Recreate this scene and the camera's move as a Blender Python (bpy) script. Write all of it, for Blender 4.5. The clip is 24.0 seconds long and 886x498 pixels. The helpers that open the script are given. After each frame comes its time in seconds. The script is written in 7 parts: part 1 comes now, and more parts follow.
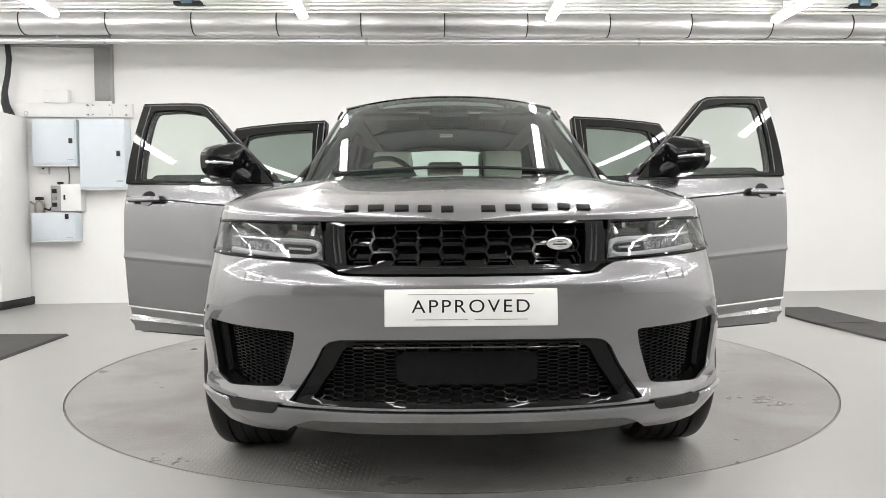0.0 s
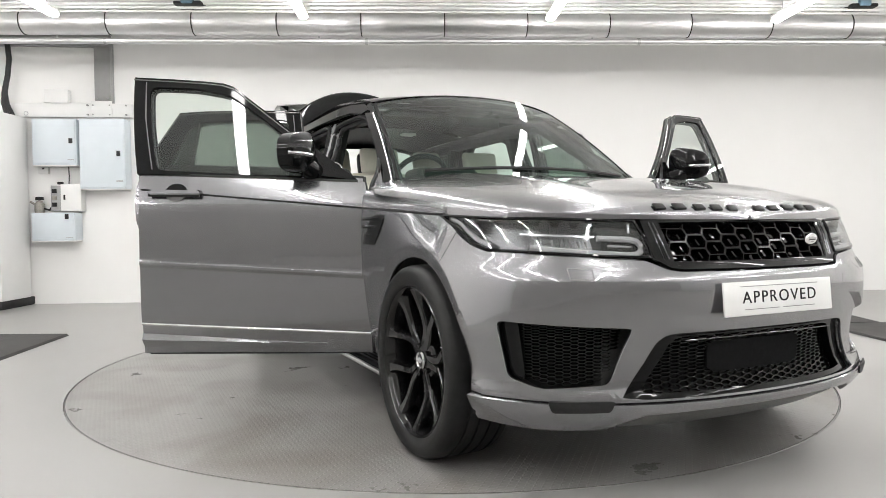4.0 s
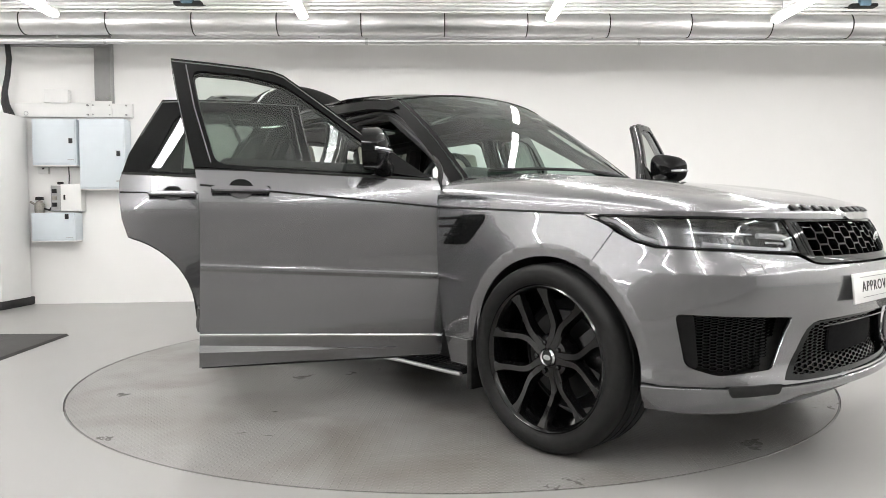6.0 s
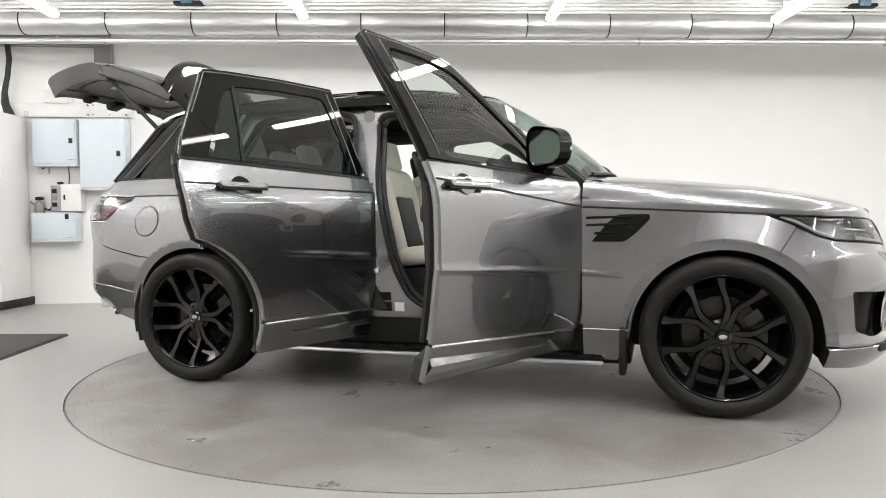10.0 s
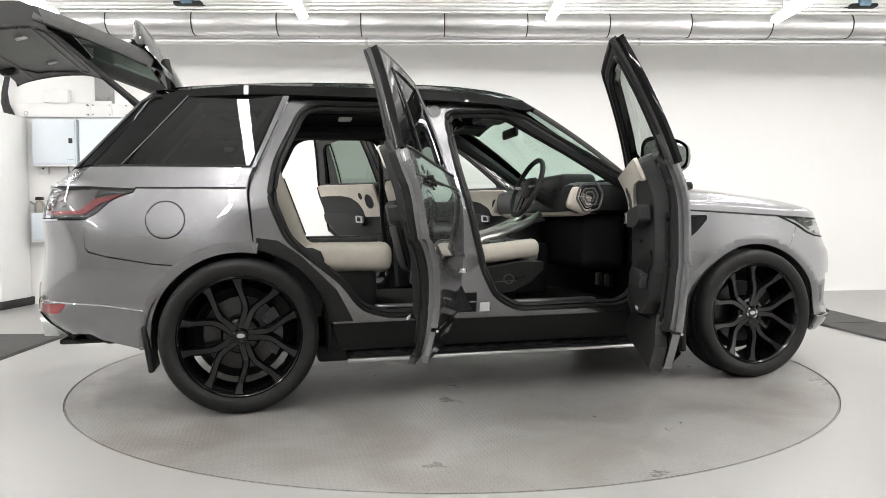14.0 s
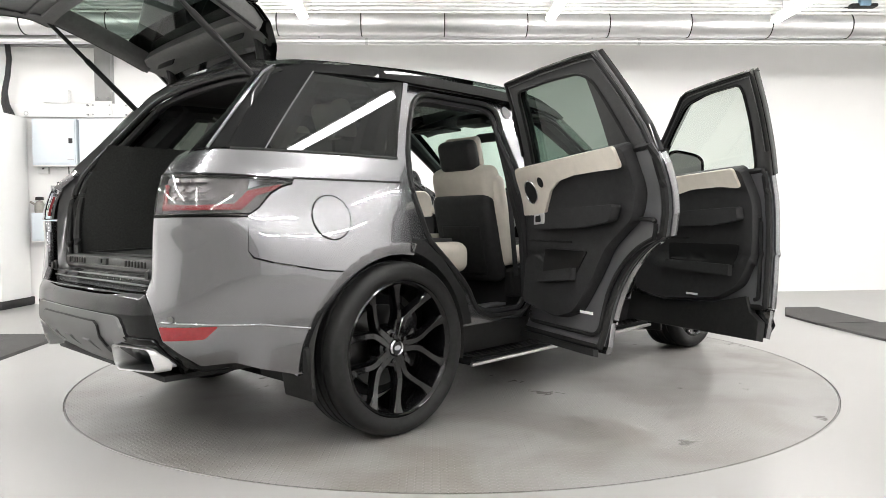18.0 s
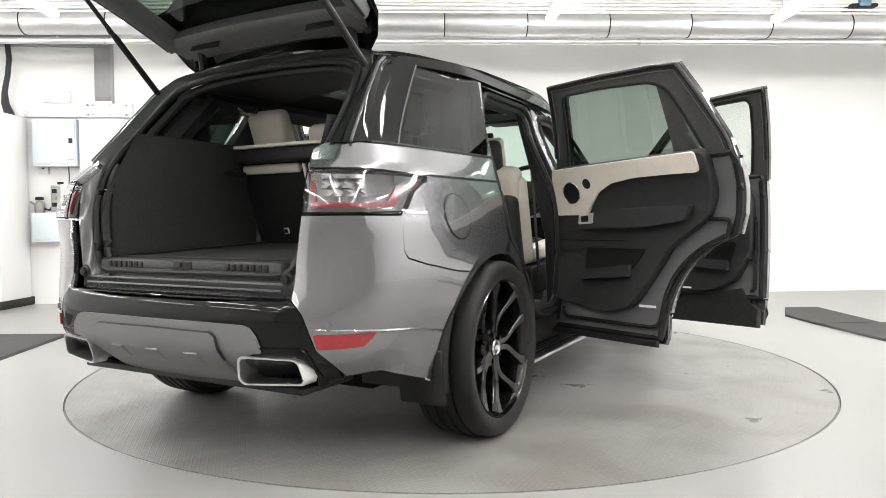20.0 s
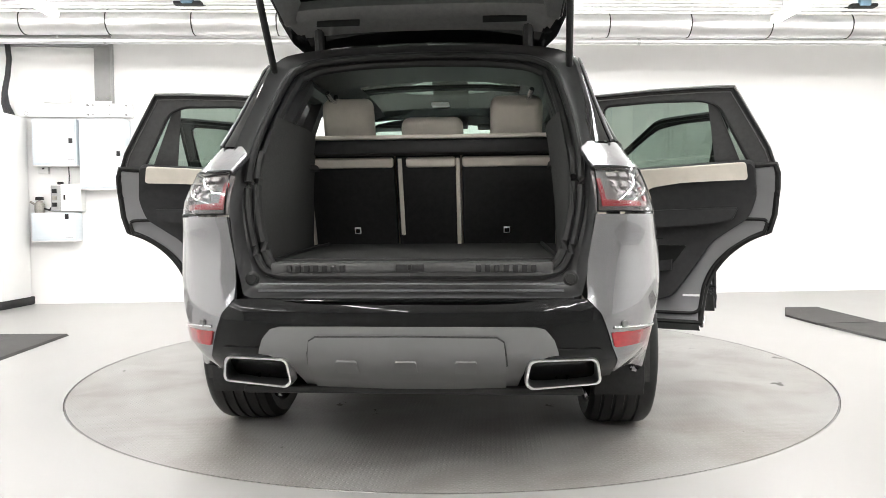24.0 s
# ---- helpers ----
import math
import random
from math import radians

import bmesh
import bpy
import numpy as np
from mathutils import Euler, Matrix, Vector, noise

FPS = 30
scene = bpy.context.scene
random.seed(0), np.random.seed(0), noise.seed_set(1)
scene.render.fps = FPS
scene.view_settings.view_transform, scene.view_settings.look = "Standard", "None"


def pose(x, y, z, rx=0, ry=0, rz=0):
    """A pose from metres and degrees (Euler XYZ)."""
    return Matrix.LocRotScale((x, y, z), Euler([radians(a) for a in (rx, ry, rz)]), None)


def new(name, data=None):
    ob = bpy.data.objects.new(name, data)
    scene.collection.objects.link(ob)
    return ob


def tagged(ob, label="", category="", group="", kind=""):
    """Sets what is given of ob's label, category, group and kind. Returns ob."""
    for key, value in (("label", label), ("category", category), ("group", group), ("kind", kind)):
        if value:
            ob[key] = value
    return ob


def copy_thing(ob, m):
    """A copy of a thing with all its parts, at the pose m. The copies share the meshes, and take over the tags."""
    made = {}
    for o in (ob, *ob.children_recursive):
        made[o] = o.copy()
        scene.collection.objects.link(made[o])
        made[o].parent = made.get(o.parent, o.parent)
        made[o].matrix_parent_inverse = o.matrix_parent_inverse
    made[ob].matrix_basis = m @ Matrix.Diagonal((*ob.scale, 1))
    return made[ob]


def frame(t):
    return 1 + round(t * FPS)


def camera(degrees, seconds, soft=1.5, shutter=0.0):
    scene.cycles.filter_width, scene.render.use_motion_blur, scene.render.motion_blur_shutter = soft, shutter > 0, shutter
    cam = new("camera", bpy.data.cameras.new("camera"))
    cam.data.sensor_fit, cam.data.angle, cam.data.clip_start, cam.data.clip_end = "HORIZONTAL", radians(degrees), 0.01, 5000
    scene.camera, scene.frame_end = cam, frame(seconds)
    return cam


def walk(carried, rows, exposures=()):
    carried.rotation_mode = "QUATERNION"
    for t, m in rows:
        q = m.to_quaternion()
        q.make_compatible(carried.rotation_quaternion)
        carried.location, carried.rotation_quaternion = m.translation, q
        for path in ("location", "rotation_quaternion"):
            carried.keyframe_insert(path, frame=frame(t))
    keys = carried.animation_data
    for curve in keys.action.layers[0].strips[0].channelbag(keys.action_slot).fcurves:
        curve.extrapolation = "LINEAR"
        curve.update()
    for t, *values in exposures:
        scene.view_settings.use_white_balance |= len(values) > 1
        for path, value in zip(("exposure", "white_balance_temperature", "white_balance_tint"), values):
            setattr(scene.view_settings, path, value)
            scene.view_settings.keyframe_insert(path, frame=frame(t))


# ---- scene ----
from math import cos, sin, pi, sqrt

# ---------- camera: stands still on a tripod ----------
cam = camera(65.4, 24.0, soft=0.7)
EYE = pose(0, -4.594, 0.9216, 90 - 2.063, 0, 0.499) @ pose(0, 0, 0, 0, 0, -0.424)
EXPOSURES = [(0.0, 0.03), (5.0, 0.0), (10.0, 0.05), (14.0, 0.18), (18.0, 0.4), (21.0, 0.52), (24.0, 0.66)]
walk(cam, [(0.0, EYE), (24.0, EYE)], EXPOSURES)

# ---------- world and lights ----------
world = bpy.data.worlds.new("world")
scene.world = world
world.use_nodes = True
world.node_tree.nodes["Background"].inputs[0].default_value = (0.9, 0.93, 1.0, 1)
world.node_tree.nodes["Background"].inputs[1].default_value = 0.05
TUBE_POWER = 49.5


# ---------- materials ----------
def mat(name, col, rough=0.5, metal=0.0, var=0.0, vscale=8.0, bump=0.0, bscale=60.0, coat=0.0, trans=0.0, ior=1.45,
        emit=0.0, spec=0.5, rvar=0.0, alpha=1.0, stretch=(1, 1, 1), col2=None):
    m = bpy.data.materials.new(name)
    m.use_nodes = True
    nt = m.node_tree
    b = nt.nodes["Principled BSDF"]
    b.inputs["Base Color"].default_value = (*col, 1)
    b.inputs["Roughness"].default_value = rough
    b.inputs["Metallic"].default_value = metal
    b.inputs["IOR"].default_value = ior
    b.inputs["Alpha"].default_value = alpha
    b.inputs["Specular IOR Level"].default_value = spec
    if coat:
        b.inputs["Coat Weight"].default_value = coat
        b.inputs["Coat Roughness"].default_value = 0.015
    if trans:
        b.inputs["Transmission Weight"].default_value = trans
    if emit:
        b.inputs["Emission Color"].default_value = (*col, 1)
        b.inputs["Emission Strength"].default_value = emit
    tc = nt.nodes.new("ShaderNodeTexCoord")
    mp = nt.nodes.new("ShaderNodeMapping")
    mp.inputs["Scale"].default_value = stretch
    nt.links.new(tc.outputs["Object"], mp.inputs[0])
    if var or rvar:
        n = nt.nodes.new("ShaderNodeTexNoise")
        n.inputs["Scale"].default_value = vscale
        n.inputs["Detail"].default_value = 8
        n.inputs["Roughness"].default_value = 0.65
        nt.links.new(mp.outputs[0], n.inputs["Vector"])
        if var:
            r = nt.nodes.new("ShaderNodeMix")
            r.data_type = "RGBA"
            lo = [max(0, c * (1 - var)) for c in col] if col2 is None else col2
            hi = [min(1, c * (1 + var)) for c in col] if col2 is None else col
            r.inputs[6].default_value = (*lo, 1)
            r.inputs[7].default_value = (*hi, 1)
            cr = nt.nodes.new("ShaderNodeMapRange")
            cr.inputs[1].default_value, cr.inputs[2].default_value = 0.3, 0.7
            nt.links.new(n.outputs["Fac"], cr.inputs[0])
            nt.links.new(cr.outputs[0], r.inputs[0])
            nt.links.new(r.outputs[2], b.inputs["Base Color"])
        if rvar:
            rr = nt.nodes.new("ShaderNodeMapRange")
            rr.inputs[1].default_value, rr.inputs[2].default_value = 0.3, 0.7
            rr.inputs[3].default_value, rr.inputs[4].default_value = max(0.02, rough - rvar), min(1, rough + rvar)
            nt.links.new(n.outputs["Fac"], rr.inputs[0])
            nt.links.new(rr.outputs[0], b.inputs["Roughness"])
    if bump:
        n2 = nt.nodes.new("ShaderNodeTexNoise")
        n2.inputs["Scale"].default_value = bscale
        n2.inputs["Detail"].default_value = 6
        nt.links.new(mp.outputs[0], n2.inputs["Vector"])
        bp = nt.nodes.new("ShaderNodeBump")
        bp.inputs["Strength"].default_value = bump
        bp.inputs["Distance"].default_value = 0.01
        nt.links.new(n2.outputs["Fac"], bp.inputs["Height"])
        nt.links.new(bp.outputs[0], b.inputs["Normal"])
    return m


M_WALL = mat("wall_paint", (0.87, 0.865, 0.855), 0.75, var=0.012, vscale=1.5, bump=0.05, bscale=90)
M_CEIL = mat("ceiling_paint", (0.80, 0.80, 0.79), 0.7, var=0.05, vscale=2)
M_DUCT = mat("duct_foil", (0.78, 0.775, 0.775), 0.40, 1.0, var=0.05, vscale=14, bump=0.13, bscale=34, rvar=0.10, stretch=(0.6, 1, 1))
M_STEEL = mat("galvanised_steel", (0.55, 0.55, 0.55), 0.4, 0.8, var=0.1, vscale=12)
# Grey of the unseen back wall, chosen to darken the paint's reflections.
M_BACKWALL = mat("unseen_wall_grey", (0.42, 0.415, 0.405), 0.8, var=0.2, vscale=1.2, bump=0.1, bscale=60)
M_TUBE = mat("lamp_tube", (1.0, 0.985, 0.965), 0.4, emit=TUBE_POWER)
M_WHITE = mat("white_enamel", (0.78, 0.78, 0.77), 0.35, var=0.02, vscale=4)
M_CABBLUE = mat("pale_blue_enamel", (0.62, 0.675, 0.72), 0.35, var=0.03, vscale=3)
M_GREYPL = mat("grey_plastic", (0.35, 0.35, 0.35), 0.5, var=0.05)
M_BLACK = mat("black_plastic", (0.015, 0.015, 0.016), 0.45, spec=0.3, var=0.2, vscale=30, bump=0.05, bscale=300)
M_RUBBERMAT = mat("rubber_mat", (0.035, 0.033, 0.032), 0.7, var=0.3, vscale=6, bump=0.2, bscale=150)


# ---------- small mesh helpers ----------
def link_mesh(name, bm, material, parent=None, label="", smooth=True, angle=0.6):
    bmesh.ops.recalc_face_normals(bm, faces=bm.faces)
    me = bpy.data.meshes.new(name)
    bm.to_mesh(me)
    bm.free()
    mats = material if isinstance(material, (list, tuple)) else [material]
    for m in mats:
        me.materials.append(m)
    if smooth:
        me.polygons.foreach_set("use_smooth", [True] * len(me.polygons))
        me.set_sharp_from_angle(angle=angle)
    ob = new(name, me)
    if parent is not None:
        ob.parent = parent
    if label:
        ob["label"] = label
    return ob


def part(name, bm, material, parent, label="", smooth=True, angle=0.6):
    return link_mesh(name, bm, material, parent, label, smooth, angle)


def box(bm, x0, x1, y0, y1, z0, z1, bevel=0.0, m=None, seg=2):
    r = bmesh.ops.create_cube(bm, size=1.0)
    vs = r["verts"]
    for v in vs:
        v.co = Vector(((x0 + x1) / 2 + v.co.x * (x1 - x0), (y0 + y1) / 2 + v.co.y * (y1 - y0), (z0 + z1) / 2 + v.co.z * (z1 - z0)))
    if bevel:
        es = list({e for v in vs for e in v.link_edges})
        rb = bmesh.ops.bevel(bm, geom=es, offset=bevel, segments=seg, affect="EDGES", profile=0.5)
        vs = list({v for f in rb["faces"] for v in f.verts} | {v for v in vs if v.is_valid})
    if m is not None:
        bmesh.ops.transform(bm, matrix=m, verts=vs)
    return vs


def bx(x0, x1, y0, y1, z0, z1, bevel=0.0, m=None, seg=2):
    bm = bmesh.new()
    box(bm, x0, x1, y0, y1, z0, z1, bevel, m, seg)
    return bm


def lathe(profile, n=32, axis="z", bm=None, close=False):
    """Turn (radius, height) pairs round an axis."""
    bm = bm or bmesh.new()
    rings = []
    for r, h in profile:
        ring = []
        for i in range(n):
            a = 2 * pi * i / n
            c, s = r * cos(a), r * sin(a)
            ring.append(bm.verts.new({"z": (c, s, h), "y": (c, h, s), "x": (h, c, s)}[axis]))
        rings.append(ring)
    for a, b in zip(rings, rings[1:] + ([rings[0]] if close else [])):
        for i in range(n):
            bm.faces.new((a[i], a[(i + 1) % n], b[(i + 1) % n], b[i]))
    return bm


def tube(bm, pts, r, n=8, cap=True):
    """A round tube along points; r is one radius or one for each point."""
    pts = [Vector(p) for p in pts]
    rs = r if isinstance(r, (list, tuple)) else [r] * len(pts)
    rings = []
    up = Vector((0, 0, 1))
    for i, p in enumerate(pts):
        d = (pts[min(i + 1, len(pts) - 1)] - pts[max(i - 1, 0)]).normalized()
        ref = up if abs(d.dot(up)) < 0.95 else Vector((1, 0, 0))
        a = d.cross(ref).normalized()
        b = d.cross(a).normalized()
        rings.append([bm.verts.new(p + rs[i] * (a * cos(2 * pi * k / n) + b * sin(2 * pi * k / n))) for k in range(n)])
    for a, b in zip(rings, rings[1:]):
        for k in range(n):
            bm.faces.new((a[k], a[(k + 1) % n], b[(k + 1) % n], b[k]))
    if cap:
        bm.faces.new(rings[0])
        bm.faces.new(rings[-1])
    return bm


# ---------- the room ----------
TURN = 5.715            # the far wall's turn
FAR = pose(0, 4.105, 0, 0, 0, TURN)
CEIL_Z = 3.5


def slab(name, x0, x1, y0, y1, z0, z1, material, m=None):
    ob = link_mesh(name, bx(x0, x1, y0, y1, z0, z1), material, smooth=False)
    if m is not None:
        ob.matrix_world = m
    return tagged(ob, kind="structure")


tagged(slab("wall_north", -9, 10, 0, 0.2, 0, CEIL_Z, M_WALL, FAR), "plain white painted wall of the photo bay", "wall")
# The south wall is unseen and shapes what the car mirrors.
tagged(slab("wall_south", -9, 9, -9.2, -9.0, 0, CEIL_Z, M_BACKWALL), "unseen grey wall added behind the viewer for the car's reflections", "wall")
tagged(slab("wall_west", -8.2, -8.0, -9.0, 3.2, 0, CEIL_Z, M_WALL), "plain white painted side wall", "wall")
tagged(slab("wall_east", 8.0, 8.2, -9.0, 4.85, 0, CEIL_Z, M_WALL), "plain white painted side wall", "wall")
tagged(slab("ceiling", -9, 9, -9.2, 5.4, CEIL_Z, CEIL_Z + 0.15, M_CEIL), "pale painted ceiling above ducts and lamps", "ceiling")

# ---------- car materials ----------
M_PAINT = mat("grey_metallic_paint", (0.185, 0.185, 0.195), 0.27, 0.93, coat=1.0, var=0.02, vscale=3)
M_PAINT.node_tree.nodes["Principled BSDF"].inputs["Coat IOR"].default_value = 1.75
# Grey frame paint made darker: the opening's shade is in the colour.
M_FRAME = mat("shade_dark_frame_paint", (0.055, 0.055, 0.056), 0.2, spec=0.45, coat=0.5, var=0.1, vscale=6)
M_HATCHTRIM = mat("charcoal_trim", (0.105, 0.105, 0.103), 0.40, spec=0.45, var=0.15, vscale=40, bump=0.1, bscale=400)
M_TAILCLEAR = mat("tail_lamp_clear", (0.11, 0.10, 0.10), 0.22, 0.4, var=0.3, vscale=30)
M_TAILBLADE = mat("tail_lamp_blade", (0.36, 0.34, 0.34), 0.25, 0.7, var=0.2, vscale=40)
M_SATIN = mat("satin_grey_paint", (0.13, 0.13, 0.13), 0.45, 0.35, var=0.04, vscale=5)
M_GLOSSBLK = mat("gloss_black", (0.004, 0.0042, 0.0044), 0.04, spec=0.24, var=0.1, vscale=4)
M_GRILLE = mat("grille_black", (0.004, 0.004, 0.0042), 0.12, spec=0.16, var=0.1, vscale=4)
M_TRIMBLK = mat("black_trim", (0.016, 0.016, 0.016), 0.5, spec=0.25, var=0.25, vscale=40, bump=0.08, bscale=400)
M_LINING = mat("dark_carpet", (0.047, 0.047, 0.046), 0.95, spec=0.1, var=0.2, vscale=120, bump=0.3, bscale=500)
M_LEATHERBLK = mat("black_leather", (0.022, 0.022, 0.023), 0.5, spec=0.3, var=0.2, vscale=25, bump=0.15, bscale=350)
M_CREAM = mat("cream_leather", (0.60, 0.555, 0.49), 0.5, var=0.06, vscale=15, bump=0.12, bscale=300)
M_RUBBER = mat("tyre_rubber", (0.012, 0.012, 0.012), 0.46, spec=0.24, var=0.25, vscale=30, bump=0.1, bscale=200)
M_RIM = mat("gloss_black_alloy", (0.0035, 0.0035, 0.0038), 0.10, 0.0, spec=0.55, var=0.1, vscale=10)
M_CHROME = mat("chrome", (0.75, 0.75, 0.76), 0.12, 1.0, var=0.03, vscale=20)
M_ALU = mat("brushed_aluminium", (0.60, 0.60, 0.60), 0.33, 1.0, var=0.08, vscale=40, stretch=(1, 12, 12))
M_DISC = mat("brake_steel", (0.05, 0.05, 0.05), 0.35, 1.0, var=0.1, vscale=30)
M_RED = mat("red_reflector", (0.22, 0.006, 0.010), 0.15, coat=1.0, var=0.15, vscale=60, bump=0.15, bscale=220)
M_REDLENS = mat("red_lamp_strip", (0.17, 0.010, 0.013), 0.2, coat=1.0, var=0.1, vscale=50)
M_GUIDE = mat("running_light_guide", (0.33, 0.33, 0.335), 0.35, var=0.05, vscale=60)
M_LAMPDARK = mat("lamp_housing", (0.045, 0.045, 0.047), 0.12, 0.75, var=0.25, vscale=25)
M_LAMPBODY = mat("lamp_body", (0.20, 0.20, 0.205), 0.22, 0.75, var=0.35, vscale=18)
M_LAMPBRIGHT = mat("lamp_reflector", (0.7, 0.7, 0.72), 0.2, 0.9, var=0.1, vscale=40)
M_PLATE = mat("white_plate", (0.72, 0.72, 0.71), 0.35, var=0.03, vscale=8)
# Black for print and joints, and for shade painted into recesses and openings.
M_INK_SHADE = mat("black_ink_and_shade", (0.008, 0.008, 0.008), 0.4, spec=0.2, var=0.1)
M_GREYINK = mat("grey_ink", (0.25, 0.25, 0.25), 0.4, var=0.1)
M_MIRROR = mat("mirror_silver", (0.42, 0.43, 0.43), 0.02, 1.0, var=0.01)
M_BUTTON = mat("pale_marker", (0.8, 0.8, 0.8), 0.4, var=0.02)
M_SHELL = mat("inner_shell_paint", (0.22, 0.22, 0.23), 0.34, 0.60, coat=0.8, var=0.05, vscale=4)
M_DOORIN = mat("door_shell_paint", (0.095, 0.095, 0.099), 0.28, 0.5, coat=0.8, var=0.05, vscale=4)
M_MATT = mat("matt_black", (0.010, 0.010, 0.0105), 0.9, spec=0.06, var=0.2, vscale=60, bump=0.1, bscale=300)
M_FRAMETRIM = mat("frame_trim", (0.048, 0.048, 0.048), 0.5, spec=0.3, var=0.15, vscale=40, bump=0.08, bscale=400)
M_WOOD = mat("satin_alloy_veneer", (0.42, 0.41, 0.40), 0.3, 0.7, var=0.08, vscale=20, stretch=(1, 10, 1))


def glass(name, tint, rough=0.0, gloss=0.07):
    m = bpy.data.materials.new(name)
    m.use_nodes = True
    nt = m.node_tree
    nt.nodes.remove(nt.nodes["Principled BSDF"])
    tr = nt.nodes.new("ShaderNodeBsdfTransparent")
    tr.inputs[0].default_value = (*tint, 1)
    gl = nt.nodes.new("ShaderNodeBsdfGlossy")
    gl.inputs["Roughness"].default_value = rough
    lw = nt.nodes.new("ShaderNodeLayerWeight")
    lw.inputs["Blend"].default_value = 0.5
    pw = nt.nodes.new("ShaderNodeMath")
    pw.operation = "POWER"
    pw.inputs[1].default_value = 4.5
    nt.links.new(lw.outputs["Facing"], pw.inputs[0])
    ma = nt.nodes.new("ShaderNodeMath")
    ma.operation = "MULTIPLY_ADD"
    ma.inputs[1].default_value, ma.inputs[2].default_value = 0.9, gloss
    nt.links.new(pw.outputs[0], ma.inputs[0])
    mx = nt.nodes.new("ShaderNodeMixShader")
    nt.links.new(ma.outputs[0], mx.inputs[0])
    nt.links.new(tr.outputs[0], mx.inputs[1])
    nt.links.new(gl.outputs[0], mx.inputs[2])
    nt.links.new(mx.outputs[0], nt.nodes["Material Output"].inputs[0])
    return m


M_GLASS = glass("clear_glass", (0.50, 0.64, 0.57), 0.0, 0.075)
M_TINT = glass("tinted_glass", (0.70, 0.76, 0.72))
M_DARKTINT = glass("dark_tinted_glass", (0.205, 0.255, 0.225), 0.0, 0.055)
M_PRIVACY = glass("privacy_glass", (0.055, 0.064, 0.056), 0.0, 0.045)
M_LENS = glass("clear_lens", (0.86, 0.87, 0.88), 0.02)


# ---------- smooth curves ----------
class Smooth:
    """A monotone cubic curve through (x, y) pairs."""

    def __init__(self, pairs, blur=0.014):
        p = sorted(pairs)
        self.x = [a for a, b in p]
        self.y = [b for a, b in p]
        n = len(p)
        d = [(self.y[i + 1] - self.y[i]) / (self.x[i + 1] - self.x[i]) for i in range(n - 1)]
        m = [d[0]] + [0.0 if d[i - 1] * d[i] <= 0 else 2 * d[i - 1] * d[i] / (d[i - 1] + d[i]) for i in range(1, n - 1)] + [d[-1]]
        self.m = m
        step = 0.003
        self.gx = np.arange(self.x[0] - 0.03, self.x[-1] + 0.03, step)
        self.gy = gauss(np.array([self.raw(v) for v in self.gx]), max(1, int(blur / step)))

    def raw(self, v):
        x = self.x
        if v <= x[0]:
            return self.y[0]
        if v >= x[-1]:
            return self.y[-1]
        i = 0
        while v > x[i + 1]:
            i += 1
        h = x[i + 1] - x[i]
        t = (v - x[i]) / h
        return ((1 + 2 * t) * (1 - t) ** 2 * self.y[i] + t * (1 - t) ** 2 * h * self.m[i]
                + t * t * (3 - 2 * t) * self.y[i + 1] + t * t * (t - 1) * h * self.m[i + 1])

    def __call__(self, v):
        return float(np.interp(v, self.gx, self.gy))


def gauss(a, k):
    w = np.exp(-0.5 * (np.arange(-3 * k, 3 * k + 1) / k) ** 2)
    return np.convolve(np.pad(a, 3 * k, mode="edge"), w / w.sum(), mode="valid")


# half outline of the body seen from above, front centre to rear centre (x, half width)
PLAN = [(2.507, 0.0), (2.501, 0.15), (2.486, 0.30), (2.456, 0.45), (2.408, 0.595), (2.335, 0.73), (2.225, 0.842), (2.09, 0.914),
        (1.92, 0.950), (1.72, 0.962), (1.5, 0.962), (1.2, 0.952), (0.9, 0.945), (0.4, 0.945), (-0.2, 0.945), (-0.8, 0.95),
        (-1.2, 0.958), (-1.5, 0.954), (-1.75, 0.94), (-1.95, 0.915), (-2.10, 0.868), (-2.205, 0.79), (-2.27, 0.67), (-2.305, 0.50),
        (-2.322, 0.3), (-2.330, 0.15), (-2.333, 0.0)]


def catmull(pts, n):
    out = []
    P_ = [np.array(p, float) for p in pts]
    P_ = [np.array((P_[1][0], -P_[1][1]))] + P_ + [np.array((P_[-2][0], -P_[-2][1]))]
    for i in range(1, len(P_) - 2):
        a, b, c, d = P_[i - 1:i + 3]
        for k in range(n):
            t = k / n
            out.append(0.5 * (2 * b + (c - a) * t + (2 * a - 5 * b + 4 * c - d) * t * t + (3 * b - a - 3 * c + d) * t ** 3))
    out.append(P_[-2])
    return np.array(out)


RING = catmull(PLAN, 14)
ARC = np.concatenate([[0], np.cumsum(np.hypot(*np.diff(RING, axis=0).T))])
_tan = np.gradient(RING, ARC, axis=0)
_tan /= np.hypot(_tan[:, 0], _tan[:, 1])[:, None]
_even = np.linspace(0, ARC[-1], 900)
RING = np.stack([np.interp(_even, ARC, RING[:, 0]), np.interp(_even, ARC, RING[:, 1])], 1)
NORX, NORY = np.interp(_even, ARC, _tan[:, 1]), np.interp(_even, ARC, -_tan[:, 0])
ARC = _even
NORX[1:-1], NORY[1:-1] = gauss(NORX, 12)[1:-1], gauss(NORY, 12)[1:-1]
_k = int(np.argmax(RING[:, 1]))
LEN = float(ARC[-1])


def sx(x):
    return float(np.interp(-x, -RING[:, 0], ARC))


def sy(y):
    return float(np.interp(y, RING[:_k, 1], ARC[:_k]))


def sr(y):
    return float(np.interp(-y, -RING[_k:, 1], ARC[_k:]))


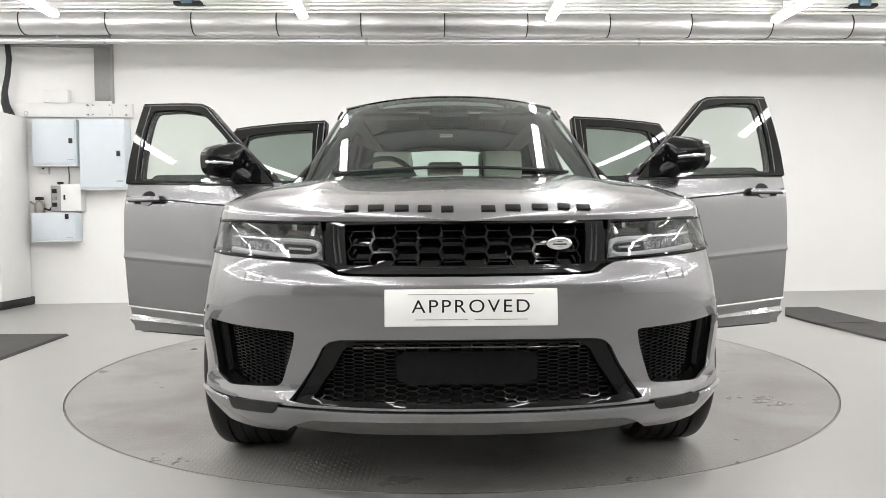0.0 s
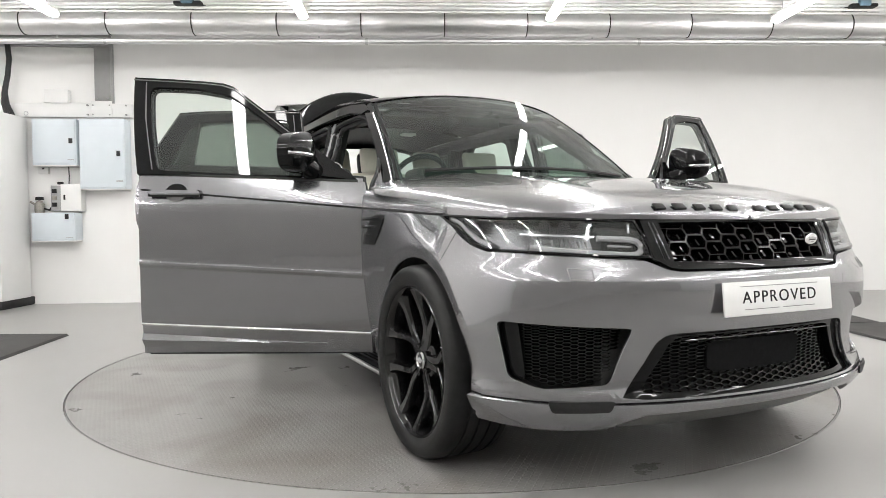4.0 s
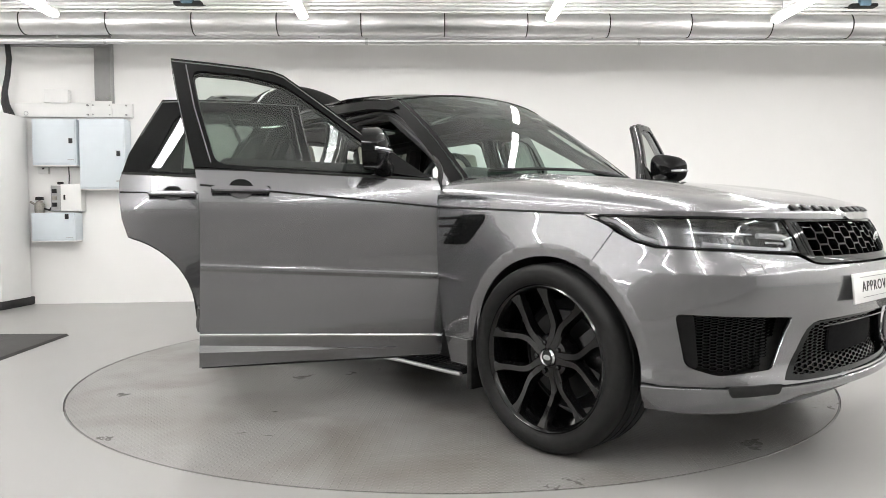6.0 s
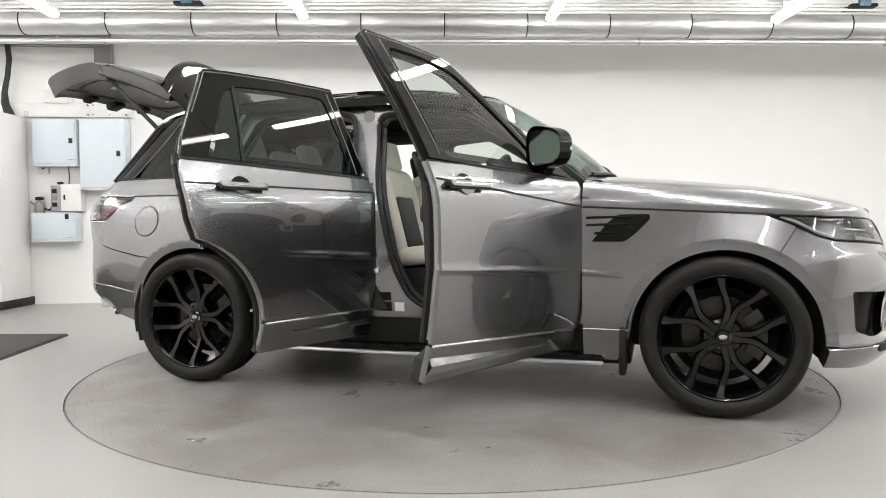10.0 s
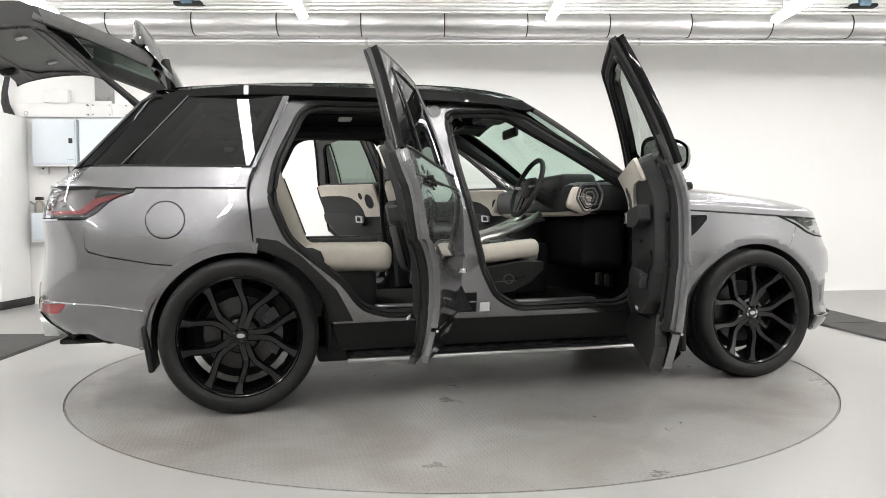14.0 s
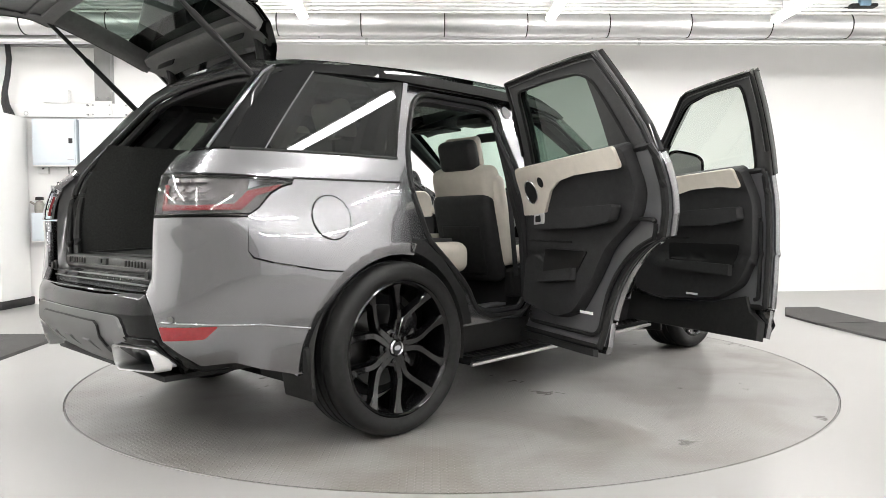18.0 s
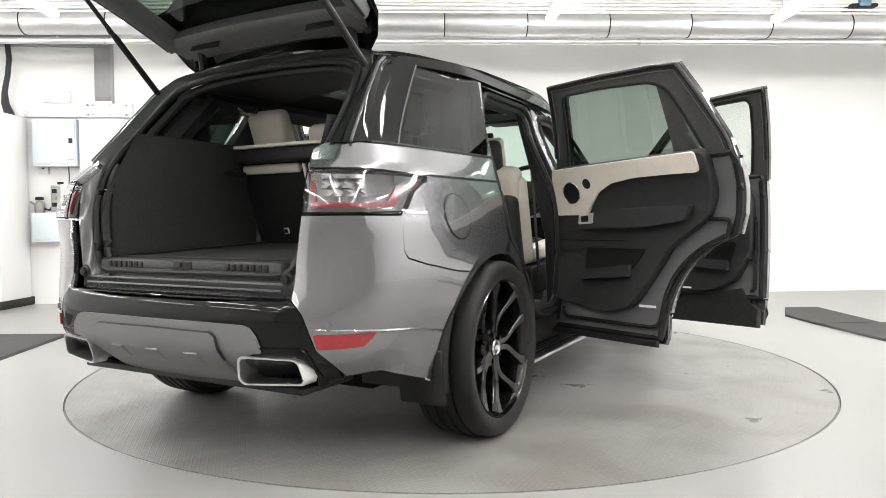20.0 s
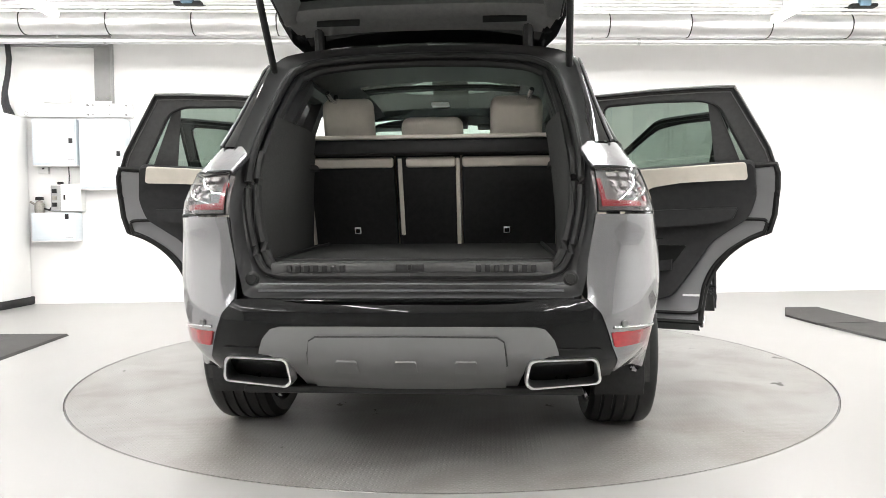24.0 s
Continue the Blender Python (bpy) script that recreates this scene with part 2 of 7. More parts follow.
# depth of the flank inside the widest outline, by height: at the doors, ahead of them and behind them
SIDE_D = Smooth([(0.20, 0.10), (0.30, 0.073), (0.37, 0.055), (0.42, 0.042), (0.46, 0.034), (0.52, 0.025), (0.60, 0.014), (0.70, 0.004), (0.76, 0.0), (0.85, -0.001), (0.95, 0.001),
                 (1.0, 0.004), (1.05, 0.011), (1.10, 0.026), (1.15, 0.045), (1.20, 0.064), (1.26, 0.090), (1.40, 0.150), (1.55, 0.192), (1.62, 0.216), (1.66, 0.234), (1.70, 0.255)], 0.010)
SIDE_F = Smooth([(0.20, 0.075), (0.25, 0.045), (0.30, 0.012), (0.36, -0.018), (0.42, -0.012), (0.50, -0.018), (0.56, -0.022), (0.62, -0.019), (0.68, -0.012),
                 (0.72, -0.006), (0.79, 0.006), (0.90, 0.027), (0.98, 0.044), (1.04, 0.058), (1.10, 0.073), (1.2, 0.10), (1.4, 0.152), (1.7, 0.25)], 0.012)
CREASE = Smooth([(-0.25, 0.0), (-0.14, 0.002), (-0.012, 0.003), (-0.007, 0.003), (0.001, -0.007), (0.005, -0.007), (0.035, 0.0), (0.06, 0.0)], 0.003)
CREASE_M = 0.062      # the crease rises that much for each metre towards the rear


def crease_z(x):
    return 0.672 + (0.945 - x) * CREASE_M
SIDE = Smooth([(0.20, 0.10), (0.30, 0.082), (0.37, 0.066), (0.44, 0.050), (0.52, 0.034), (0.56, 0.026), (0.585, 0.014), (0.63, 0.008), (0.67, 0.004),
               (0.70, 0.001), (0.72, 0.0), (0.76, 0.0005), (0.80, 0.003), (0.85, 0.009), (0.90, 0.018), (0.95, 0.030), (1.0, 0.044), (1.05, 0.060), (1.10, 0.0765), (1.15, 0.092), (1.20, 0.108),
               (1.40, 0.152), (1.55, 0.188), (1.62, 0.208), (1.66, 0.222), (1.70, 0.25)], 0.028)
FRONT = Smooth([(0.20, 0.18), (0.25, 0.09), (0.30, 0.03), (0.335, 0.012), (0.36, 0.02), (0.40, 0.04), (0.50, 0.035), (0.58, 0.014), (0.65, 0.004),
                (0.72, 0.0), (0.752, 0.006), (0.775, 0.04), (0.80, 0.052), (0.88, 0.085), (0.93, 0.115), (0.96, 0.15), (1.0, 0.22), (1.2, 0.4)])
REAR = Smooth([(0.20, 0.22), (0.34, 0.11), (0.40, 0.035), (0.46, 0.008), (0.55, 0.0), (0.63, 0.003), (0.66, 0.02), (0.70, 0.065), (0.80, 0.075),
               (0.95, 0.06), (1.05, 0.07), (1.12, 0.09), (1.20, 0.13), (1.4, 0.36), (1.58, 0.58), (1.7, 0.7)])
CORNER = Smooth([(0.20, 0.22), (0.34, 0.11), (0.40, 0.05), (0.46, 0.022), (0.55, 0.012), (0.63, 0.016), (0.70, 0.026), (0.80, 0.040), (0.95, 0.055),
                 (1.05, 0.07), (1.12, 0.09), (1.20, 0.13), (1.4, 0.36), (1.58, 0.58), (1.7, 0.7)], 0.025)
WHEELS = (1.625, -1.306)
HUB_Z = 0.372
ARCH = 0.428
LIP = 0.052            # width of the turned-in lip round each arch


def body(s, z, side=-1, lift=0.0):
    """A point of the car's outer skin: s metres round the outline from the nose, at the height z."""
    s = min(max(abs(s), 0.0), LEN)
    px, py = float(np.interp(s, ARC, RING[:, 0])), float(np.interp(s, ARC, RING[:, 1]))
    nx, ny = float(np.interp(s, ARC, NORX)), float(np.interp(s, ARC, NORY))
    h = nx * nx + ny * ny
    end = FRONT(z) if px > 0 else REAR(z)
    if px < -1.5:
        k = min(1.0, max(0.0, (py - 0.58) / 0.07))
        end += (CORNER(z) - end) * k
    if px > 1.2:
        k = min(1.0, (px - 1.2) / 0.55)
        flank = SIDE_D(z) + (SIDE_F(z) - SIDE_D(z)) * k * k * (3 - 2 * k)
    else:
        k = min(1.0, max(0.0, (-1.05 - px) / 0.7))
        flank = SIDE_D(z) + (SIDE(z) - SIDE_D(z)) * k * k * (3 - 2 * k)
    flank += CREASE(z - crease_z(px)) * min(1.0, max(0.0, (1.18 - px) / 0.12)) * min(1.0, max(0.0, (px + 0.85) / 0.35))
    off = (ny * ny * flank + nx * nx * end) / h
    if px < -1.8:
        off -= 0.042 * 4 * (nx * ny / h) ** 2 * math.exp(-((z - 1.0) / 0.13) ** 2)
        if z < 0.5:
            off += 0.07 * min(1.0, (0.5 - z) / 0.11) ** 1.3 * min(1.0, max(0.0, -1.96 - px) / 0.12)
    if px < -1.2 and z > 1.12:
        d = -1.2 - px
        off += 1.18 * d * d / (d + 0.08) * 0.26 * min(1, (z - 1.12) / 0.6)
    if px > -0.1 and z > 1.12:
        off += (px + 0.1) * 0.168 * min(1, (z - 1.12) / 0.6)
    for wx in WHEELS:
        r = math.hypot(px - wx, z - HUB_Z)
        if r < 0.62 and abs(ny) > 0.5:
            off -= 0.008 * math.exp(-((r - 0.43) / 0.085) ** 2)
    off -= lift
    return Vector((px - nx * off, side * (py - ny * off), z))


def quadric(region, side, bow=0.22, lift=0.0):
    """A gently bowed sheet through the skin over a region of (x, z): glass that mirrors straight lines as such."""
    xs_, zs_ = [p[0] for p in region], [p[1] for p in region]
    xm, zm = (min(xs_) + max(xs_)) / 2, (min(zs_) + max(zs_)) / 2
    rows_, ys_ = [], []
    for x in np.linspace(min(xs_), max(xs_), 9):
        for z in np.linspace(min(zs_), max(zs_), 9):
            p = body(sx(x), z, 1)
            rows_.append((1, p.x, z))
            ys_.append(p.y + bow * (z - zm) ** 2 + 0.03 * (p.x - xm) ** 2)
    k = np.linalg.lstsq(np.array(rows_), np.array(ys_), rcond=None)[0]

    def fn(s, z):
        x = body(s, z, 1).x
        return Vector((x, side * (float(k[0] + k[1] * x + k[2] * z) - bow * (z - zm) ** 2 - 0.03 * (x - xm) ** 2 + lift), z))
    return fn


def fill2d(outline, holes, du, dv, cuts=()):
    bm = bmesh.new()
    edges = []
    for loop in (outline, *holes):
        vs = [bm.verts.new((u, v, 0)) for u, v in loop]
        edges += [bm.edges.new((a, b)) for a, b in zip(vs, vs[1:] + vs[:1])]
    bmesh.ops.triangle_fill(bm, edges=edges, use_beauty=True, normal=(0, 0, 1))
    us, vs_ = [p[0] for p in outline], [p[1] for p in outline]
    for lo, hi, d, no in ((min(us), max(us), du, (1, 0, 0)), (min(vs_), max(vs_), dv, (0, 1, 0))):
        n = max(1, int(math.ceil((hi - lo) / d)))
        for k in range(1, n):
            c = lo + (hi - lo) * k / n
            bmesh.ops.bisect_plane(bm, geom=bm.verts[:] + bm.edges[:] + bm.faces[:], plane_co=tuple(c * a for a in no), plane_no=no, dist=1e-5)
    for c in cuts:
        bmesh.ops.bisect_plane(bm, geom=bm.verts[:] + bm.edges[:] + bm.faces[:], plane_co=(sx(0.945), 0.672 + c, 0), plane_no=(-CREASE_M, 1, 0), dist=1e-5)
    bmesh.ops.remove_doubles(bm, verts=bm.verts, dist=2e-4)
    bmesh.ops.dissolve_degenerate(bm, edges=bm.edges, dist=1e-4)
    bm.normal_update()
    return bm


def panel(name, outline, fn, material, parent, label="", holes=(), thick=0.012, du=0.07, dv=0.06, org=None, flip=False, lift=0.0, back=True, centre=None, cuts=()):
    """A sheet of that outline in (u, v), laid on the surface fn(u, v), with thickness inwards and shaded by the surface's own normals."""
    bm = fill2d(outline, holes, du, dv, cuts)
    bm.verts.ensure_lookup_table()
    pos, nor = [], []
    e = 0.010
    for v in bm.verts:
        u, w = v.co.x, v.co.y
        p = fn(u, w)
        a = fn(u + e, w) - fn(u - e, w)
        b = fn(u, w + 0.002) - fn(u, w - 0.002)
        n = a.cross(b)
        n = n.normalized() if n.length > 1e-12 else Vector((0, 0, 1))
        pos.append(p)
        nor.append(n)
    acc = sum((n.dot(p - (centre or Vector((min(1.2, max(-1.2, p.x)), 0, 0.75)))) for p, n in zip(pos, nor)))
    sgn = 1 if acc >= 0 else -1
    if flip:
        sgn = -sgn
    nor = [n * sgn for n in nor]
    pos = [p + n * lift for p, n in zip(pos, nor)]
    faces = []
    for f in bm.faces:
        ids = [v.index for v in f.verts]
        if f.normal.z * sgn < 0:
            ids.reverse()
        faces.append(ids)
    V, N, F = list(pos), list(nor), list(faces)
    n0 = len(pos)
    if back and thick:
        V += [p - n * thick for p, n in zip(pos, nor)]
        N += [-n for n in nor]
        F += [[i + n0 for i in reversed(f)] for f in faces]
    if thick:
        for f in list(bm.faces):
            for lp in f.loops:
                if lp.edge.is_boundary:
                    i, j = lp.vert.index, lp.link_loop_next.vert.index
                    if f.normal.z * sgn < 0:
                        i, j = j, i
                    d = (pos[j] - pos[i])
                    o = d.cross(nor[i])
                    o = o.normalized() if o.length > 1e-9 else nor[i]
                    k = len(V)
                    V += [pos[i], pos[j], pos[j] - nor[j] * thick, pos[i] - nor[i] * thick]
                    N += [(o + nor[i] * 0.6).normalized(), (o + nor[j] * 0.6).normalized(), o, o]
                    F.append([k + 1, k, k + 3, k + 2])
    bm.free()
    if org is not None:
        inv = org.inverted()
        q = inv.to_3x3()
        V = [inv @ p for p in V]
        N = [(q @ n).normalized() for n in N]
    me = bpy.data.meshes.new(name)
    me.from_pydata([tuple(p) for p in V], [], F)
    me.materials.append(material)
    me.polygons.foreach_set("use_smooth", [True] * len(me.polygons))
    me.update()
    me.normals_split_custom_set_from_vertices([tuple(n) for n in N])
    ob = new(name, me)
    ob.parent = parent
    if label:
        ob["label"] = label
    return ob


def arc(cx, cz, r, a0, a1, n=20):
    return [(cx + r * cos(radians(a0 + (a1 - a0) * k / n)), cz + r * sin(radians(a0 + (a1 - a0) * k / n))) for k in range(n + 1)]


def X(pts):
    """Side view (x, z) into (s, z)."""
    return [(sx(x), z) for x, z in pts]


def rounded(pts, r=0.03, n=4):
    """The polygon with its corners rounded off."""
    out = []
    m = len(pts)
    for i in range(m):
        a, b, c = Vector(pts[i - 1]), Vector(pts[i]), Vector(pts[(i + 1) % m])
        d0, d1 = (a - b), (c - b)
        k = min(r, d0.length * 0.45, d1.length * 0.45)
        p, q = b + d0.normalized() * k, b + d1.normalized() * k
        for j in range(n + 1):
            t = j / n
            out.append(tuple((1 - t) ** 2 * p + 2 * t * (1 - t) * b + t * t * q))
    return out


def along(fn, pts, r, name, material, parent, label="", org=None, n=6, step=0.03, closed=False, lift=0.0):
    """A round bead laid along a line of (u, v) on a surface."""
    bm = bmesh.new()
    dense = []
    pp = list(pts) + ([pts[0]] if closed else [])
    for (u0, v0), (u1, v1) in zip(pp, pp[1:]):
        k = max(1, int(math.hypot(u1 - u0, v1 - v0) / step))
        dense += [(u0 + (u1 - u0) * i / k, v0 + (v1 - v0) * i / k) for i in range(k)]
    dense.append(pp[-1])
    P3 = [fn(u, v) for u, v in dense]
    if org is not None:
        inv = org.inverted()
        P3 = [inv @ p for p in P3]
    tube(bm, P3, r, n)
    return part(name, bm, material, parent, label)


car = tagged(new("car"), "grey metallic sport utility car with open doors and tailgate", "car")

CUT = Smooth([(0.9, 1.005), (1.3, 0.985), (1.76, 0.960), (2.1, 0.945), (2.45, 0.928)])      # line between bonnet and wing, by x


def cut_line(x0, x1, n=10):
    return [(x0 + (x1 - x0) * k / n, CUT(x0 + (x1 - x0) * k / n)) for k in range(n + 1)]


def both(fn):
    for side in (-1, 1):
        fn(side)


CREASE_CUTS = (-0.025, -0.014, -0.009, -0.004, 0.001, 0.006, 0.017, 0.035)


# ---------- wings, bumpers and quarter panels ----------
def wings(side):
    f = lambda s, z: body(s, z, side)
    wing = [(0.968, 0.398)] + [(0.968, 0.398 + 0.06 * k) for k in range(1, 10)] + cut_line(0.968, 1.80, 12) + [(1.87, 0.93), (1.932, 0.895)]
    wing += arc(WHEELS[0], HUB_Z - 0.008, ARCH + LIP, 61, 176, 30)
    along(f, X(cut_line(0.97, 1.83, 14)), 0.005, "bonnet_joint", M_INK_SHADE, car)
    panel("front_wing", X(wing), f, M_PAINT, car, thick=0.03, cuts=CREASE_CUTS)
    panel("wing_skirt", X([(0.968, 0.235), (0.968, 0.388), (1.194, 0.388), (1.185, 0.34), (1.13, 0.235)]), f, M_PAINT, car, "grey painted skirt ahead of the door", thick=0.03)
    along(f, X([(0.968, 0.393), (1.19, 0.393)]), 0.004, "skirt_strip", M_CHROME, car, "bright skirt strip")
    q = [(-1.237, 1.207), (-1.26, 1.15), (-1.268, 1.084), (-1.255, 0.95), (-1.235, 0.795)]
    q += arc(WHEELS[1], HUB_Z - 0.008, ARCH + LIP, 80, 129, 14)
    q = X(q) + X([(-1.7, 0.745), (-1.9, 0.782), (-1.985, 0.805), (-2.005, 0.83), (-2.0, 0.958), (-1.955, 0.985), (-1.90, 1.04), (-1.85, 1.066), (-1.80, 1.080), (-1.785, 1.104)])
    q += X([(-1.95, 1.112), (-2.05, 1.116)]) + [(sr(0.74), 1.119), (sr(0.662), 1.119), (sr(0.65), 1.19), (sr(0.70), 1.212)]
    q += X([(-2.0, 1.214), (-1.8, 1.214), (-1.5, 1.211)])
    panel("quarter_panel", q, f, M_PAINT, car, thick=0.03)
    # filler flap: a round lid with its joint
    c = (sx(-1.645), 0.952)
    ring = [(c[0] + 0.088 * cos(a), c[1] + 0.088 * sin(a)) for a in np.linspace(0, 2 * pi, 40)[:-1]]
    if side < 0:
        panel("filler_flap", ring, f, M_PAINT, car, thick=0.002, lift=0.0035, du=0.04, dv=0.04)
        along(f, ring, 0.0042, "flap_joint", M_INK_SHADE, car, closed=True)
    # rear bumper corner
    b = [(-2.0, 0.952), (-2.008, 0.83), (-1.99, 0.80), (-1.9, 0.776), (-1.7, 0.739)]
    b = X(b) + X(arc(WHEELS[1], HUB_Z - 0.008, ARCH + LIP, 130, 184, 14)) + X([(-1.735, 0.33), (-1.9, 0.362), (-2.04, 0.402)]) + [(sr(0.80), 0.392), (sr(0.755), 0.44)]
    b += [(sr(0.70), 0.50), (sr(0.675), 0.57), (sr(0.655), 0.62), (sr(0.612), 0.668), (sr(0.622), 0.80), (sr(0.648), 0.952)]
    panel("bumper_corner", b, f, M_PAINT, car, thick=0.03)
    along(f, X([(-1.75, 0.515), (-1.95, 0.548)]) + [(sr(0.80), 0.566), (sr(0.70), 0.570)], 0.005, "bumper_strip", M_PAINT, car, "raised crease strip")
    panel("reflector", rounded([(sr(0.835), 0.510), (sr(0.705), 0.503), (sr(0.690), 0.554), (sr(0.862), 0.555)], 0.008), f, M_RED, car, "red rear reflector", thick=0.008, lift=0.005, du=0.05)
    bm = bmesh.new()
    tube(bm, [body(sr(0.74), 0.582, side, -0.004), body(sr(0.74), 0.582, side, 0.006)], 0.011, 12)
    part("parking_sensor", bm, M_SATIN, car)


both(wings)


def arch_lips(side):
    for wx, a0, a1 in ((WHEELS[0], -1, 177), (WHEELS[1], 79, 185)):
        def fn(s, z):
            p = body(s, z, side)
            r = math.hypot(p.x - wx, z - HUB_Z + 0.008)
            k = min(1.2, max(-0.2, (ARCH + LIP - r) / LIP))
            return body(s, z, side, -0.016 * k if k > 0 else 0.0)
        ring = arc(wx, HUB_Z - 0.008, ARCH, a0, a1, 44) + list(reversed(arc(wx, HUB_Z - 0.008, ARCH + LIP + 0.001, a0, a1, 44)))
        panel("arch_lip", X(ring), fn, M_PAINT, car, "turned-in lip round the wheel arch", thick=0.02, du=0.03, dv=0.03)


both(arch_lips)


def U(y):
    return sy(y) if y >= 0 else -sy(-y)


def front_fn(u, z):
    return body(u, z, -1 if u >= 0 else 1)


def mirror_u(pts):
    """Right half of an outline, from bottom centre round to top centre, made whole."""
    return pts + [(-u, z) for u, z in reversed(pts) if abs(u) > 1e-6]


fog = rounded([(U(0.885), 0.605), (U(0.545), 0.585), (U(0.556), 0.55), (U(0.612), 0.402), (U(0.80), 0.388), (U(0.868), 0.42)], 0.025)
intake_half = [(0.0, 0.352), (U(0.25), 0.352), (U(0.50), 0.354), (U(0.575), 0.362), (U(0.50), 0.47), (U(0.462), 0.535), (U(0.435), 0.556), (U(0.40), 0.563), (U(0.2), 0.566), (0.0, 0.567)]
half = [(0.0, 0.345), (U(0.3), 0.345), (U(0.58), 0.347), (U(0.70), 0.35), (U(0.85), 0.352)] + X([(2.104, 0.352)])
half += X(arc(WHEELS[0], HUB_Z - 0.008, ARCH + LIP, 1, 60.6, 18)) + X([(1.9345, 0.8905), (2.02, 0.850), (2.10, 0.828)])
half += [(U(0.80), 0.818), (U(0.62), 0.806), (U(0.49), 0.798), (U(0.455), 0.785), (U(0.42), 0.768), (U(0.38), 0.762), (U(0.2), 0.760), (0.0, 0.760)]
panel("front_bumper", mirror_u(half), front_fn, M_PAINT, car, holes=[mirror_u(intake_half), fog, [(-u, z) for u, z in fog]], thick=0.012, du=0.05, dv=0.04)
lip = [(0.0, 0.317), (U(0.3), 0.316), (U(0.50), 0.311), (U(0.56), 0.290), (U(0.62), 0.256), (U(0.74), 0.250), (U(0.86), 0.252)] + X([(2.056, 0.262), (2.056, 0.346)])
lip += [(U(0.85), 0.346), (U(0.70), 0.344), (U(0.58), 0.341), (U(0.3), 0.339), (0.0, 0.339)]
panel("front_lip", mirror_u(lip), front_fn, M_PAINT, car, "grey painted front lip", thick=0.05, lift=0.012, du=0.05, dv=0.03)
skid = [(0.0, 0.225), (U(0.4), 0.225), (U(0.56), 0.235), (U(0.62), 0.252), (U(0.555), 0.287), (U(0.50), 0.309), (0.0, 0.315)]
panel("skid_plate", mirror_u(skid), front_fn, M_HATCHTRIM, car, "dark grey skid plate under the nose", thick=0.03, lift=-0.01, du=0.08, dv=0.04)


def inside(p, poly):
    c = False
    for (x0, y0), (x1, y1) in zip(poly, poly[1:] + poly[:1]):
        if (y0 > p[1]) != (y1 > p[1]) and p[0] < (x1 - x0) * (p[1] - y0) / (y1 - y0) + x0:
            c = not c
    return c


def honeycomb(name, poly, fn, cw, ch, bar, depth, material, parent, label="", sink=0.0, skip=None, flat=0.5):
    """A net of flat-topped six-sided cells with real walls."""
    bm = bmesh.new()
    us, vs = [p[0] for p in poly], [p[1] for p in poly]
    e = 0.004
    ci = 0
    u = min(us)
    while u < max(us):
        v = min(vs) + (ch / 2 if ci % 2 else 0)
        while v < max(vs):
            if inside((u, v), poly) and not (skip and inside((u, v), skip)):
                rings = []
                for k, (gw, dz) in enumerate(((1.0, 0.0), (1 - 2 * bar / cw, 0.0), (1 - 2.4 * bar / cw, -depth))):
                    hw, hh = cw / (1 + flat) * gw, ch * 0.5 * (gw if k == 0 else 1 - 2 * bar / ch * (1 if k == 1 else 1.2))
                    rr = []
                    for au, av in ((-1, 0), (-flat, -1), (flat, -1), (1, 0), (flat, 1), (-flat, 1)):
                        uu, vv = u + au * hw, v + av * hh
                        p = fn(uu, vv)
                        n = (fn(uu + e, vv) - fn(uu - e, vv)).cross(fn(uu, vv + e) - fn(uu, vv - e)).normalized()
                        if n.x * (1 if p.x > 0 else -1) < 0:
                            n = -n
                        rr.append(bm.verts.new(p + n * (dz - sink)))
                    rings.append(rr)
                for a, b in zip(rings, rings[1:]):
                    for i in range(6):
                        bm.faces.new((a[i], a[(i + 1) % 6], b[(i + 1) % 6], b[i]))
            v += ch
        u += cw
        ci += 1
    return part(name, bm, material, parent, label, smooth=False)


# grille between the lamps
gr = [(0.0, 0.768), (U(0.36), 0.769), (U(0.405), 0.774), (U(0.440), 0.795), (U(0.462), 0.802), (U(0.480), 0.928), (U(0.3), 0.931), (0.0, 0.932)]
panel("grille_back", mirror_u(gr), front_fn, M_GLOSSBLK, car, "gloss black grille surround", thick=0.01, lift=-0.045, du=0.06)
gin = [(0.0, 0.792), (U(0.385), 0.794), (U(0.412), 0.921), (0.0, 0.925)]
gfull = mirror_u(gin)
honeycomb("grille_mesh", gfull, front_fn, 0.0765, 0.0455, 0.0034, 0.03, M_GRILLE, car, "gloss black honeycomb grille", sink=0.008, flat=0.74)
panel("grille_frame", mirror_u(gr), front_fn, M_GLOSSBLK, car, "gloss black grille frame", holes=[gfull], thick=0.010, lift=0.001, du=0.06)
for yy in (0.424, 0.440):
    for sg in (1, -1):
        along(front_fn, [(sg * U(yy - 0.02), 0.80), (sg * U(yy + 0.012), 0.92)], 0.0035, "grille_bar", M_LAMPDARK, car, "bright grille side bar")
for zz in (0.780, 0.786):
    along(front_fn, [(-U(0.38), zz), (0, zz), (U(0.38), zz)], 0.002, "grille_bar", M_LAMPDARK, car, "bright grille side bar")
bm = bmesh.new()
bmesh.ops.create_uvsphere(bm, u_segments=20, v_segments=10, radius=1)
bmesh.ops.scale(bm, vec=(0.006, 0.042, 0.022), verts=bm.verts)
badge = part("badge", bm, M_CHROME, car, "oval bright badge on the grille")
bm = bmesh.new()
bmesh.ops.create_uvsphere(bm, u_segments=20, v_segments=10, radius=1)
bmesh.ops.scale(bm, vec=(0.0066, 0.036, 0.0165), verts=bm.verts)
part("badge_field", bm, M_LAMPDARK, badge, "dark field of the badge")
for z_ in (-0.005, 0.005):
    part("badge_bar", bx(0.0045, 0.0075, -0.022, 0.022, z_ - 0.0028, z_ + 0.0028), M_LAMPBRIGHT, badge)
